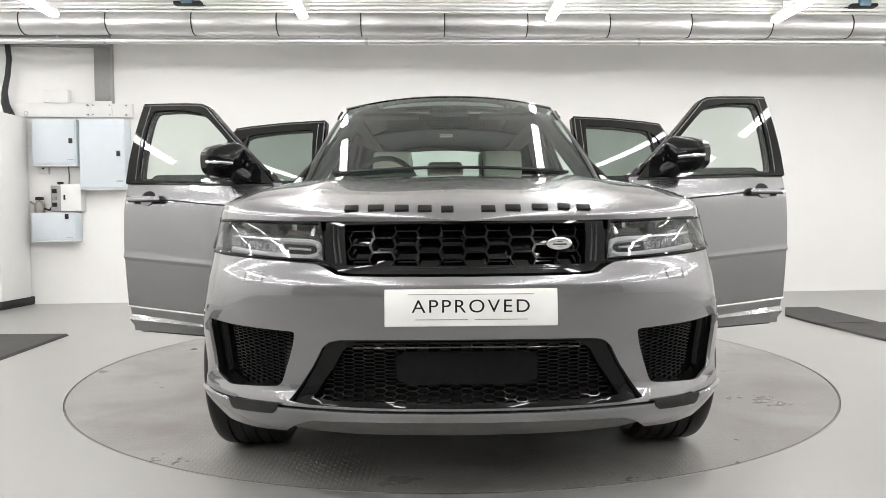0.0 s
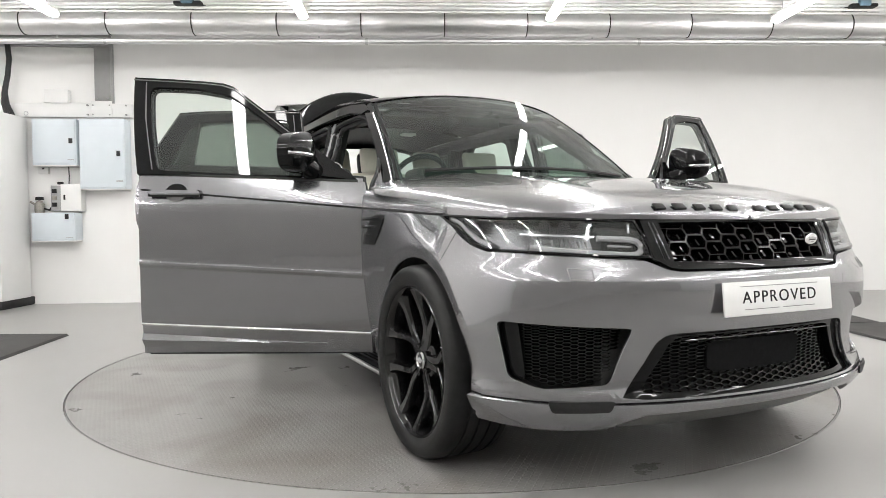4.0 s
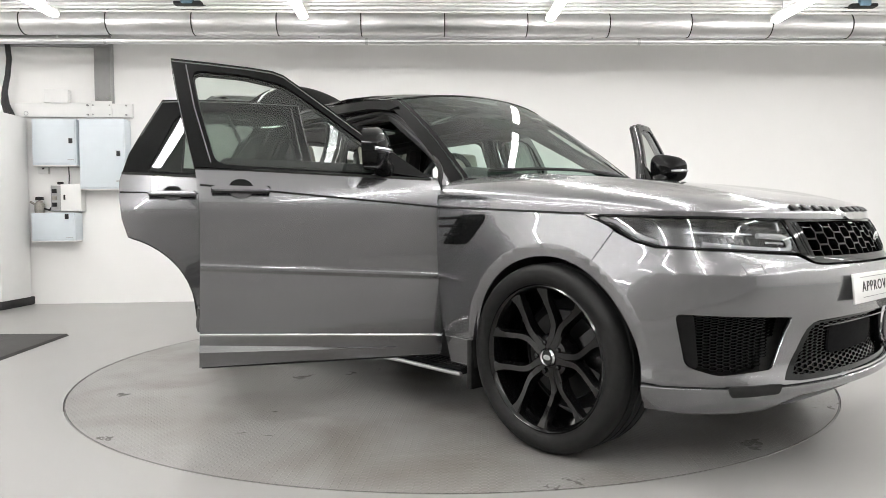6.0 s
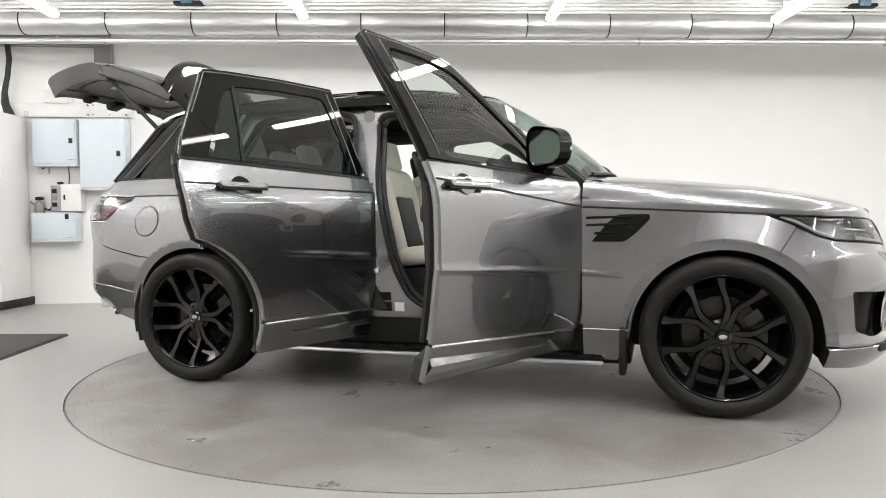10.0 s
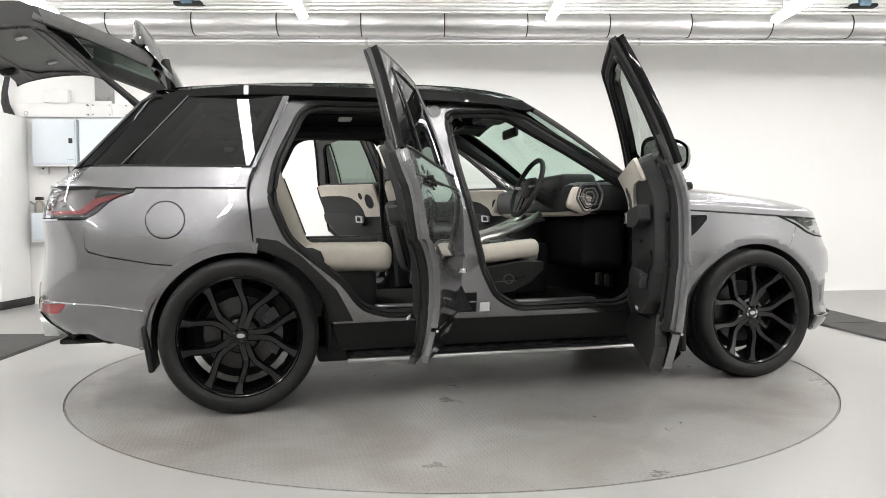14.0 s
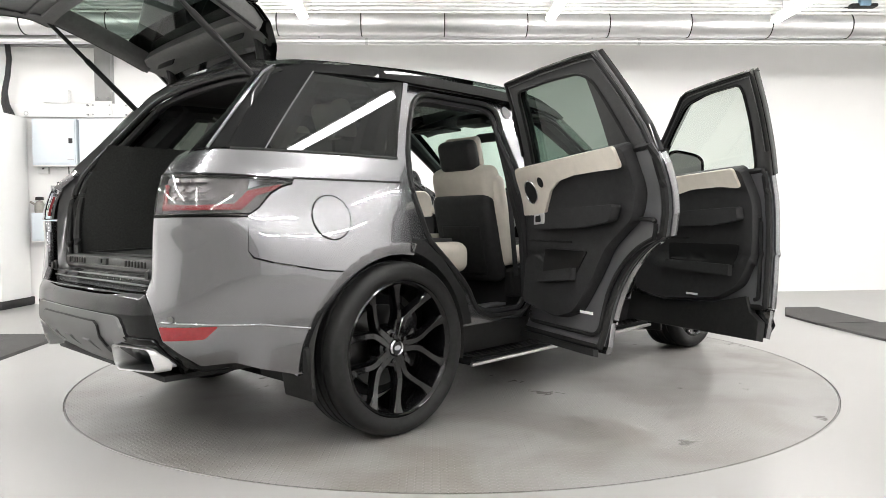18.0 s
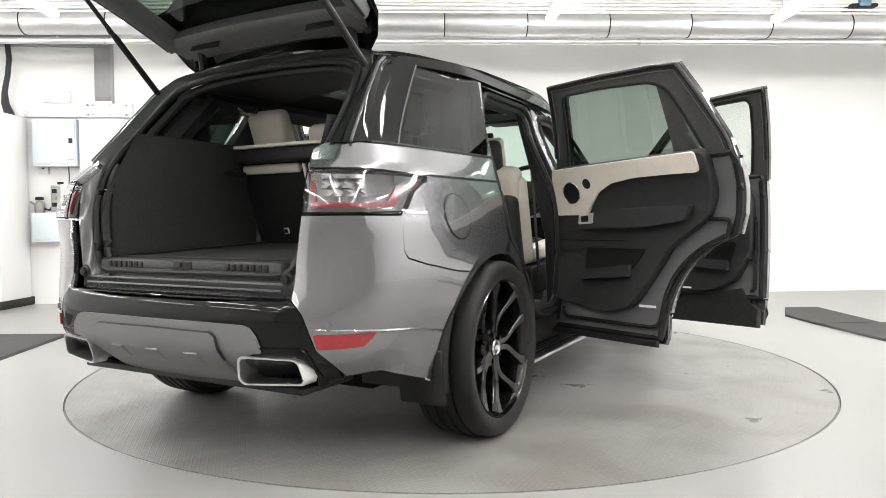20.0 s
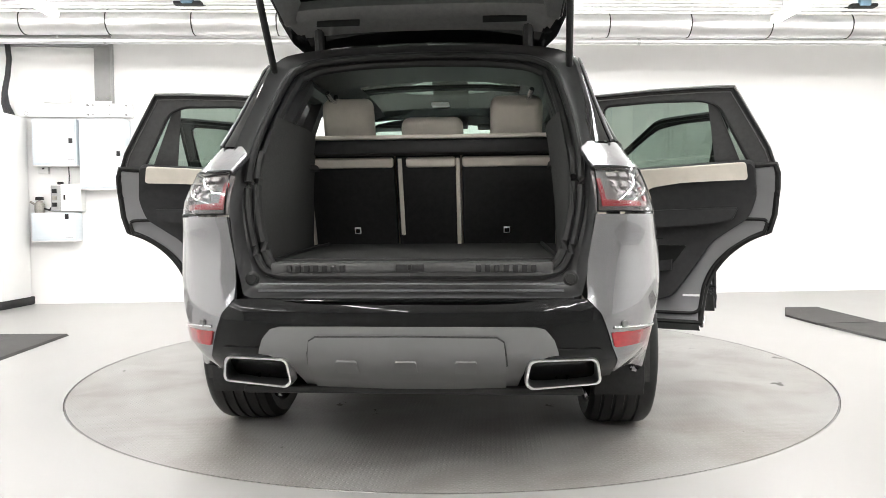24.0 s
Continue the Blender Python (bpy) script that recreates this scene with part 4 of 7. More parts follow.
    panel("rear_frame_strip", X(cp), fo, M_PAINT, car, "painted strip behind the rear door", thick=0.05, lift=-0.01)
    # return of the rear pillar into the tailgate opening
    ra = [(-2.06, 1.222), (-2.02, 1.27), (-1.96, 1.335), (-1.90, 1.40), (-1.83, 1.478), (-1.76, 1.555), (-1.70, 1.578)]
    rb = [(-2.10, 0.652, 1.21), (-2.055, 0.649, 1.258), (-2.01, 0.646, 1.307), (-1.96, 0.642, 1.36), (-1.872, 0.632, 1.458), (-1.785, 0.622, 1.555), (-1.745, 0.60, 1.60)]
    rp = [body(sx(x), z, side) for x, z in ra]
    rq = [Vector((x, side * y, z)) for x, y, z in rb]
    grid("pillar_return", lambda i, w: rp[int(i)].lerp(rq[int(i)], w) + Vector((-0.02, side * 0.012, 0)) * sin(pi * w), list(range(7)), [0, 0.2, 0.4, 0.6, 0.8, 1.0], M_GLOSSBLK, car, "gloss black pillar return")
    # Bead added along the return to give its edge a glint line.
    bm = bmesh.new()
    tube(bm, [p.lerp(q, 0.42) + Vector((-0.024, side * 0.014, 0)) for p, q in zip(rp, rq)], 0.006, 8)
    part("return_glint", bm, M_DOORIN, car, "added bead standing for the glint on the pillar return")
    # joint line along the shoulder
    along(fo, X([(-1.27, 1.106), (-1.5, 1.107), (-1.79, 1.108)]), 0.0045, "shoulder_joint", M_INK_SHADE, car)
    # side vent in the wing
    vent = X([(1.015, 0.830), (1.172, 0.830), (1.225, 0.870), (1.292, 0.940), (1.288, 0.964), (1.145, 0.962), (1.10, 0.93)])
    v = panel("side_vent", rounded(vent, 0.012), fo, M_GLOSSBLK, car, "gloss black wing vent", thick=0.01, lift=0.004, du=0.05, dv=0.04)
    for z0, x0, x1 in ((0.948, 0.990, 1.22), (0.912, 0.990, 1.19), (0.872, 1.03, 1.14)):
        along(fo, X([(x0, z0), (x1, z0 + 0.004)]), 0.007, "vent_fin", M_GLOSSBLK, v)


both(apertures)


# ---------- rear opening ----------
OUT_LOOP = [(-2.245, 0.0, 0.668), (-2.24, 0.35, 0.668), (-2.215, 0.56, 0.668), (-2.195, 0.605, 0.72), (-2.18, 0.648, 0.95), (-2.155, 0.656, 1.10), (-2.10, 0.652, 1.21),
            (-1.96, 0.642, 1.36), (-1.785, 0.622, 1.555), (-1.745, 0.60, 1.60), (-1.72, 0.54, 1.635), (-1.70, 0.35, 1.660), (-1.695, 0.0, 1.668)]
IN_LOOP = [(-2.19, 0.0, 0.742), (-2.185, 0.35, 0.742), (-2.17, 0.485, 0.746), (-2.155, 0.548, 0.79), (-2.135, 0.592, 0.95), (-2.105, 0.602, 1.08), (-2.045, 0.598, 1.20),
           (-1.91, 0.580, 1.36), (-1.765, 0.540, 1.530), (-1.735, 0.50, 1.570), (-1.715, 0.43, 1.596), (-1.70, 0.26, 1.616), (-1.695, 0.0, 1.624)]


def loop_at(loop, t):
    i = min(int(t), len(loop) - 2)
    k = t - i
    a = [Vector(loop[max(0, i - 1)]), Vector(loop[i]), Vector(loop[i + 1]), Vector(loop[min(len(loop) - 1, i + 2)])]
    return 0.5 * (2 * a[1] + (a[2] - a[0]) * k + (2 * a[0] - 5 * a[1] + 4 * a[2] - a[3]) * k * k + (3 * a[1] - a[0] - 3 * a[2] + a[3]) * k ** 3)


def rear_frame(side):
    def fn(t, w):
        a, b = loop_at(OUT_LOOP, t), loop_at(IN_LOOP, t)
        p = a.lerp(b, w)
        p.x += 0.035 * sin(pi * min(1, w * 1.0)) + (0.0 if w < 0.99 else 0)
        p.y *= side
        return p
    ts = list(np.linspace(0, len(OUT_LOOP) - 1, 61))
    grid("tailgate_frame", fn, ts, [0, 0.1, 0.3, 0.5, 0.7, 0.85, 1.0], M_FRAME, car, "grey tailgate opening frame with its shade painted in", flip=False)
    bm = bmesh.new()
    tube(bm, [Vector((p.x - 0.004, p.y * side, p.z)) for p in (loop_at(IN_LOOP, t) for t in ts)], 0.015, 8)
    part("tailgate_seal", bm, M_RUBBER, car, "black rubber tailgate seal")
    # lining ring just inside the seal
    bm = bmesh.new()
    tube(bm, [Vector((p.x + 0.03, p.y * side * 0.965, p.z - (0.02 if p.z > 1.2 else -0.012))) for p in (loop_at(IN_LOOP, t) for t in ts)], 0.02, 8)
    part("lining_edge", bm, M_TRIMBLK, car)
    # rubber stop
    bm = lathe([(0.0, 0), (0.024, 0), (0.026, 0.008), (0.018, 0.012), (0.016, 0.022), (0.0, 0.022)], 16, "x")
    ob = part("rubber_stop", bm, M_RUBBER, car)
    ob.matrix_local = pose(-2.215, side * 0.552, 0.735, 0, 0, 180)


both(rear_frame)
# black upper bumper with its satin centre plate
def rear_fn(u, z):
    return body(LEN - abs(u), z, -1 if u >= 0 else 1)


def RU(y):
    return LEN - sr(y)


blk = [(0.0, 0.40), (RU(0.36), 0.40), (RU(0.66), 0.385), (RU(0.79), 0.378), (RU(0.75), 0.44), (RU(0.695), 0.50), (RU(0.67), 0.57), (RU(0.65), 0.62), (RU(0.605), 0.668), (RU(0.3), 0.668), (0.0, 0.668)]
panel("rear_bumper", mirror_u(blk), rear_fn, M_GLOSSBLK, car, "gloss black rear bumper centre", thick=0.04, du=0.06, dv=0.04)
sk = [(0.0, 0.335), (RU(0.34), 0.335), (RU(0.385), 0.35), (RU(0.40), 0.45), (RU(0.47), 0.488), (RU(0.505), 0.492), (RU(0.488), 0.54), (RU(0.46), 0.572), (RU(0.43), 0.580), (RU(0.2), 0.583), (0.0, 0.583)]
panel("rear_skid_plate", mirror_u(sk), rear_fn, M_SATIN, car, "satin grey rear skid plate", thick=0.03, lift=0.012, du=0.05, dv=0.03)
sk2 = [(0.0, 0.345), (RU(0.345), 0.345), (RU(0.335), 0.45), (RU(0.322), 0.535), (RU(0.30), 0.549), (0.0, 0.553)]
panel("skid_insert", mirror_u(sk2), rear_fn, M_SATIN, car, "satin grey raised skid insert", thick=0.02, lift=0.024, du=0.05, dv=0.03)
# Dark bead paints the shaded line where the insert's edge bends.
along(lambda u, z: rear_fn(u, z) + Vector((-0.019, 0, 0)), [p for p in mirror_u(sk2) if p[1] > 0.346], 0.0055, "insert_edge_shade", M_TRIMBLK, car)
for y in (-0.2, 0.0, 0.2):
    su = math.copysign(RU(abs(y)), -y) if y else 0.0
    panel("skid_rib", rounded([(su - 0.040, 0.37), (su + 0.040, 0.37), (su + 0.036, 0.474), (su - 0.036, 0.474)], 0.008), lambda u, z: rear_fn(u, z) + Vector((-0.013 - 0.10 * (z - 0.37), 0, 0)), M_SATIN, car, thick=0.03, lift=0.012, dv=0.03)
# bumper top ledge under the opening
grid("bumper_ledge", lambda a, b: Vector((-2.318 + 0.085 * a + 0.09 * abs(b) ** 3, b * 0.60, 0.664 + 0.006 * a)), [0, 0.25, 0.5, 0.75, 1.0], list(np.linspace(-1, 1, 21)), M_GLOSSBLK, car, "gloss black bumper ledge")
for zz, xx in ((0.69, -2.232), (0.712, -2.22)):
    bm = bx(xx, xx + 0.012, -0.53, 0.53, zz, zz + 0.007, 0.002)
    part("ledge_rib", bm, M_DOORIN, car)


def exhaust(side):
    bm = bmesh.new()
    y0, y1, z0, z1 = 0.392, 0.656, 0.366, 0.472
    outer = rounded([(y0 + 0.012, z1), (y1 - 0.016, z1), (y1, z0 + 0.012), (y0 + 0.02, z0), (y0, z0 + 0.02)], 0.026, 6)
    cy, cz = (y0 + y1) / 2, (z0 + z1) / 2
    rings = []
    for k, dx in ((1.0, 0.01), (1.0, -0.044), (0.985, -0.052), (0.925, -0.050), (0.90, -0.034), (0.88, 0.10)):
        rr_ = []
        for y, z in outer:
            kz = k if k > 0.99 else 1 - (1 - k) * 1.9
            yy = cy + (y - cy) * k
            zz = cz + (z - cz) * kz
            rr_.append(bm.verts.new((-2.256 + dx + 0.30 * max(0, yy - 0.4) ** 1.3 - 0.22 * (zz - cz), side * yy, zz)))
        rings.append(rr_)
    n = len(outer)
    for a, b in zip(rings, rings[1:]):
        for i in range(n):
            bm.faces.new((a[i], a[(i + 1) % n], b[(i + 1) % n], b[i]))
    t = part("exhaust_finisher", bm, M_ALU, car, "bright rectangular exhaust finisher")
    # Black face closes the throat, painting in the shade within.
    bm = bmesh.new()
    vs = [bm.verts.new((-2.10, side * (cy + (y - cy) * 0.9), cz + (z - cz) * 0.85)) for y, z in outer]
    bm.faces.new(vs)
    part("exhaust_shade", bm, M_INK_SHADE, car)
    bm = bmesh.new()
    tube(bm, [(-2.12, side * cy, cz - 0.008), (-2.20, side * cy, cz - 0.008)], 0.034, 14, cap=False)
    part("tailpipe", bm, M_DISC, car)
    # surround
    sur = rounded([(RU(y0 - 0.025), z1 + 0.035), (RU(y1 + 0.01), z1 + 0.032), (RU(y1 + 0.045), z0 - 0.01), (RU(y0 - 0.005), z0 - 0.02), (RU(y0 - 0.03), z0 + 0.03)], 0.03)
    sur = sur if side < 0 else [(-u, z) for u, z in sur]
    panel("exhaust_surround", sur, rear_fn, M_GLOSSBLK, car, "gloss black exhaust surround", thick=0.03, lift=0.007)


both(exhaust)

# ---------- tailgate, raised on its hinges ----------
TG_ANGLE = 70.0
TG_ORG = pose(-1.60, 0, 1.70)
TG_PROFILE = [(-1.60, 1.690, 0.50), (-1.70, 1.680, 0.56), (-1.86, 1.655, 0.60), (-1.965, 1.625, 0.60), (-1.985, 1.600, 0.60), (-1.95, 1.570, 0.59), (-1.90, 1.535, 0.58),
              (-1.99, 1.42, 0.60), (-2.09, 1.29, 0.605), (-2.165, 1.19, 0.61), (-2.215, 1.12, 0.61), (-2.245, 1.02, 0.605), (-2.265, 0.92, 0.60), (-2.275, 0.82, 0.595), (-2.275, 0.74, 0.585), (-2.262, 0.70, 0.57)]


def tg(i, u, depth=0.0):
    k = min(int(i), len(TG_PROFILE) - 2)
    f = i - k
    a, b = TG_PROFILE[k], TG_PROFILE[k + 1]
    x, z, w = (a[j] + (b[j] - a[j]) * f for j in range(3))
    au = abs(u)
    if i < 6:
        g = float(np.interp(i, [0, 1, 2, 3, 4, 5, 6], [0, 0.3, 0.75, 1, 1, 0.7, 0]))
        x -= (0.108 - 0.25 * au * au) * g
        z -= 0.03 * (1 - au * au) * g
    return Vector((x + 0.05 * au ** 3 * (1 if z < 1.5 else 0.8) + depth, u * w, z - 0.03 * au ** 3 * (1 if z > 1.6 else 0) - (depth * 0.6 if z > 1.5 else 0)))


gu = list(np.linspace(-1, 1, 21))
skin = grid("tailgate", lambda i, u: tg(i, u), list(np.linspace(9, 15, 14)), gu, M_PAINT, car, "grey tailgate raised fully open", thick=0.0, org=TG_ORG)
skin.matrix_local = TG_ORG @ pose(0, 0, 0, 0, TG_ANGLE, 0)
grid("spoiler", lambda i, u: tg(i, u), list(np.linspace(0, 6, 22)), gu, M_GLOSSBLK, skin, "gloss black roof spoiler", org=TG_ORG)
grid("spoiler_under", lambda i, u: tg(i, u * 0.985) + Vector((0.012, 0, -0.010)), list(np.linspace(2.2, 6, 14)), gu, M_TRIMBLK, skin, "matt black spoiler underside", org=TG_ORG, flip=True)
TG_INV = TG_ORG.inverted()
WIN0, WIN1 = Vector((-2.160, 0.605, 1.195)), Vector((-1.800, 0.575, 1.612))      # the rear window's corners: bottom and top
WIN_IN = Vector((0.757, 0, -0.654))                                               # inwards from the glass


def win_at(v, u, deep=0.0):
    """The rear window's sheet: v from the bottom to the top, u across; deep is inwards."""
    p = WIN0.lerp(WIN1, v)
    return Vector((p.x + 0.045 * abs(u) ** 3 - 0.012 * 4 * v * (1 - v), u * p.y, p.z)) + WIN_IN * deep


def ngon(name, pts, material, label=""):
    bm = bmesh.new()
    bm.faces.new([bm.verts.new(TG_INV @ Vector(p)) for p in pts])
    r = bmesh.ops.extrude_face_region(bm, geom=bm.faces[:])
    k = 1 if pts[3][1] > 0 else -1
    bmesh.ops.translate(bm, vec=(0, -k * 0.025, 0), verts=[e for e in r["geom"] if isinstance(e, bmesh.types.BMVert)])
    return part(name, bm, material, skin, label, angle=0.3)


for sg in (-1, 1):
    # fin that closes the spoiler's end, and the edge of the lower half
    fin = [tg(i, sg * 0.998) for i in np.linspace(0, 6, 19)] + [Vector((-1.80, sg * 0.58, 1.575)), Vector((-1.70, sg * 0.54, 1.625))]
    ngon("spoiler_end", fin, M_GLOSSBLK, "gloss black spoiler end")
    bm = bmesh.new()
    ra = [bm.verts.new(TG_INV @ tg(i, sg)) for i in np.linspace(9, 15, 16)]
    rb = [bm.verts.new(TG_INV @ tg(i, sg * 0.965, 0.125)) for i in np.linspace(9, 15, 16)]
    for i in range(15):
        bm.faces.new((ra[i], ra[i + 1], rb[i + 1], rb[i]))
    part("tailgate_edge", bm, M_FRAME, skin, "dark painted tailgate edge")
    # surround of the window: outer edge, inner face and the return to the glass
    def rail(v, w):
        u_, dp = ((1.0, 0.0), (0.995, 0.055), (0.975, 0.075), (0.90, 0.072), (0.865, 0.05), (0.855, 0.006))[w]
        return win_at(v, sg * u_, dp)
    rl = grid("window_trim", rail, list(np.linspace(-0.02, 1.03, 14)), [0, 1, 2, 3, 4, 5], M_HATCHTRIM, skin, "black tailgate window trim", org=TG_ORG)
    bm = bmesh.new()
    tube(bm, [TG_INV @ win_at(v, sg * 0.985, 0.070) for v in np.linspace(0, 1, 10)], 0.006, 6)
    part("trim_bead", bm, M_TRIMBLK, skin)
grid("rear_glass", lambda v, u: win_at(v, u), list(np.linspace(0.0, 1.0, 10)), [u for u in np.linspace(-0.9, 0.9, 19)], M_DARKTINT, skin, "dark rear window", org=TG_ORG)
# header between the window and the hinges: a stepped dark moulding with two recesses drawn in black
def header(k, u):
    x, z, w = ((-1.800, 1.612, 0.575), (-1.765, 1.566, 0.570), (-1.735, 1.575, 0.560), (-1.700, 1.618, 0.545), (-1.655, 1.662, 0.520))[k]
    return Vector((x + 0.02 * abs(u) ** 3, u * w, z - 0.012 * abs(u) ** 3))


grid("window_header", header, [0, 1, 2, 3, 4], gu, M_HATCHTRIM, skin, "dark moulding over the rear window", org=TG_ORG)
# Raised black bars stand for the shade in the two recesses.
for u_ in (-0.62, 0.62):
    bm = bx(-0.09, 0.09, -0.016, 0.016, 0, 0.006, 0.003)
    ob = part("recess_shade", bm, M_INK_SHADE, skin, "black bar painted as the shade of a moulding recess")
    p_ = header(3, u_).lerp(header(2, u_), 0.5)
    ob.matrix_local = TG_INV @ Matrix.Translation(p_ + Vector((0.012, 0, -0.010))) @ pose(0, 0, 0, 0, 40, 0) @ pose(0, 0, 0, 0, 0, 90)
grid("lower_trim", lambda i, u: tg(i, u * 0.97, 0.115 + 0.03 * math.cos(u * 1.4)), list(np.linspace(8.9, 14.6, 14)), gu, M_HATCHTRIM, skin, "black tailgate inner trim", org=TG_ORG, flip=True)
grid("lower_lip", lambda i, u: tg(15, u).lerp(tg(14.6, u * 0.97, 0.13), i), [0, 0.5, 1.0], gu, M_TRIMBLK, skin, "", org=TG_ORG, flip=True)
bm = bmesh.new()
ins = [(9.6, -0.80), (9.6, 0.80), (10.4, 0.86), (12.6, 0.78), (13.3, 0.50), (13.3, -0.50), (12.6, -0.78), (10.4, -0.86)]
pts_ = []
for (i0, u0), (i1, u1) in zip(ins, ins[1:] + ins[:1]):
    pts_ += [TG_INV @ tg(i0 + (i1 - i0) * k / 6, u0 + (u1 - u0) * k / 6, 0.119 + 0.03 * math.cos((u0 + (u1 - u0) * k / 6) * 1.4)) for k in range(6)]
tube(bm, pts_ + pts_[:1], 0.006, 6, cap=False)
part("panel_joint", bm, M_SATIN, skin, "fine pale joint round the trim panel")
for i_ in (10.2, 13.2):
    bm = bmesh.new()
    tube(bm, [TG_ORG.inverted() @ tg(i_, u * 0.9, 0.117 + 0.03 * math.cos(u * 1.26)) for u in gu], 0.007, 6)
    part("trim_crease", bm, M_HATCHTRIM, skin)
for y in (-0.28, 0.28):
    bm = bx(-0.03, 0.03, -0.022, 0.022, 0, 0.008, 0.004)
    ob = part("tailgate_lamp", bm, M_BUTTON, skin, "small white tailgate lamp")
    ob.matrix_local = Matrix.Translation(TG_ORG.inverted() @ tg(11.2, y / 0.6, 0.142)) @ pose(0, 0, 0, 0, 92, 0)
    bm = bx(-0.045, 0.045, -0.035, 0.035, 0, 0.03, 0.008)
    box(bm, -0.02, 0.02, -0.018, 0.018, 0.028, 0.036, 0.003)
    ob = part("tailgate_grip", bm, M_TRIMBLK, skin, "black recessed grip")
    ob.matrix_local = Matrix.Translation(TG_ORG.inverted() @ tg(13.8, y / 0.6, 0.142)) @ pose(0, 0, 0, 0, 92, 0)
bm = bx(-0.05, 0.05, -0.05, 0.05, 0, 0.045, 0.01)
ob = part("tailgate_latch", bm, M_TRIMBLK, skin, "black tailgate latch")
ob.matrix_local = Matrix.Translation(TG_ORG.inverted() @ tg(14.3, 0.0, 0.13)) @ pose(0, 0, 0, 0, 90, 0)
TG = TG_ORG @ pose(0, 0, 0, 0, TG_ANGLE, 0) @ TG_ORG.inverted()
for sg in (-1, 1):
    a = Vector((-1.80, sg * 0.595, 1.548))
    b = TG @ tg(9.6, sg * 0.90, 0.07)
    bm = bmesh.new()
    tube(bm, [a, a.lerp(b, 0.5), a.lerp(b, 0.52), b], [0.014, 0.014, 0.010, 0.010], 10)
    part("tailgate_strut", bm, M_TRIMBLK, car, "black tailgate strut")
    bm = bmesh.new()
    tube(bm, [Vector((-1.66, sg * 0.44, 1.655)), Vector((-1.665, sg * 0.44, 1.70)), TG @ Vector((-1.74, sg * 0.44, 1.655))], 0.022, 8)
    part("tailgate_hinge", bm, M_TRIMBLK, car)

# ---------- doors ----------
ZJ0 = 1.0            # height of the flank joint at the front of the door


def belt(x):
    return 1.128 + (0.93 - x) * 0.040


def door(side, front, angle):
    f = lambda s, z: body(s, z, side)
    if front:
        hx = 0.945
        hy = 0.905
        skin_o = [(0.958, 0.396), (0.958, 0.6), (0.958, 0.8), (0.958, 1.0), (0.935, belt(0.93))] + [(x, belt(x)) for x in np.linspace(0.8, -0.1, 8)] + [(-0.150, belt(-0.150)), (-0.138, 1.08), (-0.134, 1.0), (-0.134, 0.8), (-0.136, 0.7), (-0.142, 0.52), (-0.144, 0.458)]
        clad = [(0.958, 0.29), (0.958, 0.386), (-0.144, 0.446), (-0.149, 0.300), (0.3, 0.30)]
        strip = [(0.955, 0.391), (-0.143, 0.452)]
        blade = (-0.147, 0.74)
        frame_o = [(0.90, belt(0.90) + 0.004), (0.62, 1.345), (0.40, 1.517), (0.30, 1.594), (0.245, 1.636), (0.195, 1.654), (0.10, 1.664), (-0.05, 1.674), (-0.252, 1.684), (-0.220, 1.5), (-0.180, 1.3), (-0.152, belt(-0.152) + 0.004)]
        win = rounded([(0.79, 1.158), (0.62, 1.297), (0.39, 1.478), (0.235, 1.590), (0.06, 1.624), (-0.165, 1.632), (-0.132, 1.45), (-0.066, 1.190), (0.3, 1.172)], 0.05)
        hxs = (-0.075, 0.150)
    else:
        hx, hy = -0.197, 0.913
        skin_o = [(-0.150, 0.458), (-0.146, 0.52), (-0.141, 0.7), (-0.139, 0.8), (-0.139, 1.0), (-0.144, 1.08), (-0.157, belt(-0.157))] + [(x, belt(x)) for x in np.linspace(-0.28, -1.15, 8)] + [(-1.246, belt(-1.246)), (-1.258, 1.17), (-1.256, 1.08), (-1.242, 0.96), (-1.214, 0.868)]
        skin_o += [(WHEELS[1] + r * cos(radians(a)), HUB_Z + r * sin(radians(a))) for a, r in zip(np.linspace(78, 12, 18), np.linspace(0.503, 0.452, 18))]
        clad = [(-0.151, 0.305), (-0.150, 0.446), (-0.860, 0.446), (-0.872, 0.34), (-0.862, 0.305)]
        strip = [(-0.152, 0.452), (-0.856, 0.452)]
        blade = (-0.152, -0.68)
        frame_o = [(-0.159, belt(-0.159) + 0.004), (-0.188, 1.3), (-0.228, 1.5), (-0.256, 1.676), (-0.6, 1.680), (-0.9, 1.672), (-1.035, 1.662), (-1.150, 1.45), (-1.212, 1.33), (-1.246, belt(-1.246) + 0.004)]
        win = rounded([(-0.262, 1.196), (-0.305, 1.45), (-0.335, 1.612), (-0.62, 1.614), (-0.88, 1.600), (-0.958, 1.56), (-1.115, 1.234), (-0.7, 1.214)], 0.04)
        hxs = (-1.095, -0.865)
    org = pose(hx, side * hy, 0)
    kw = dict(org=org)
    d = panel("front_door" if front else "rear_door", X(skin_o), f, M_PAINT, car, "grey door swung wide open", thick=0.03, du=0.06, dv=0.05, cuts=CREASE_CUTS, **kw)
    out = 0.04 if side > 0 else 0.0
    d.matrix_local = pose(hx, side * hy + out, out * 0.5, 0, 0, -side * angle)
    panel("lower_cladding", X(clad), f, M_PAINT, d, "painted lower door cladding", thick=0.03, dv=0.02, lift=-0.008, **kw)
    along(f, X(strip), 0.0065, "bright_strip", M_CHROME, d, "bright door strip", **kw)
    # tapering blade along the cladding: a sloping upper face and a return beneath
    def blade_at(k, w):
        tp = (1 - k) ** 0.85
        x = blade[0] + (blade[1] - blade[0]) * k
        sl = 0.35 * k * 0.15 if front else 0.0
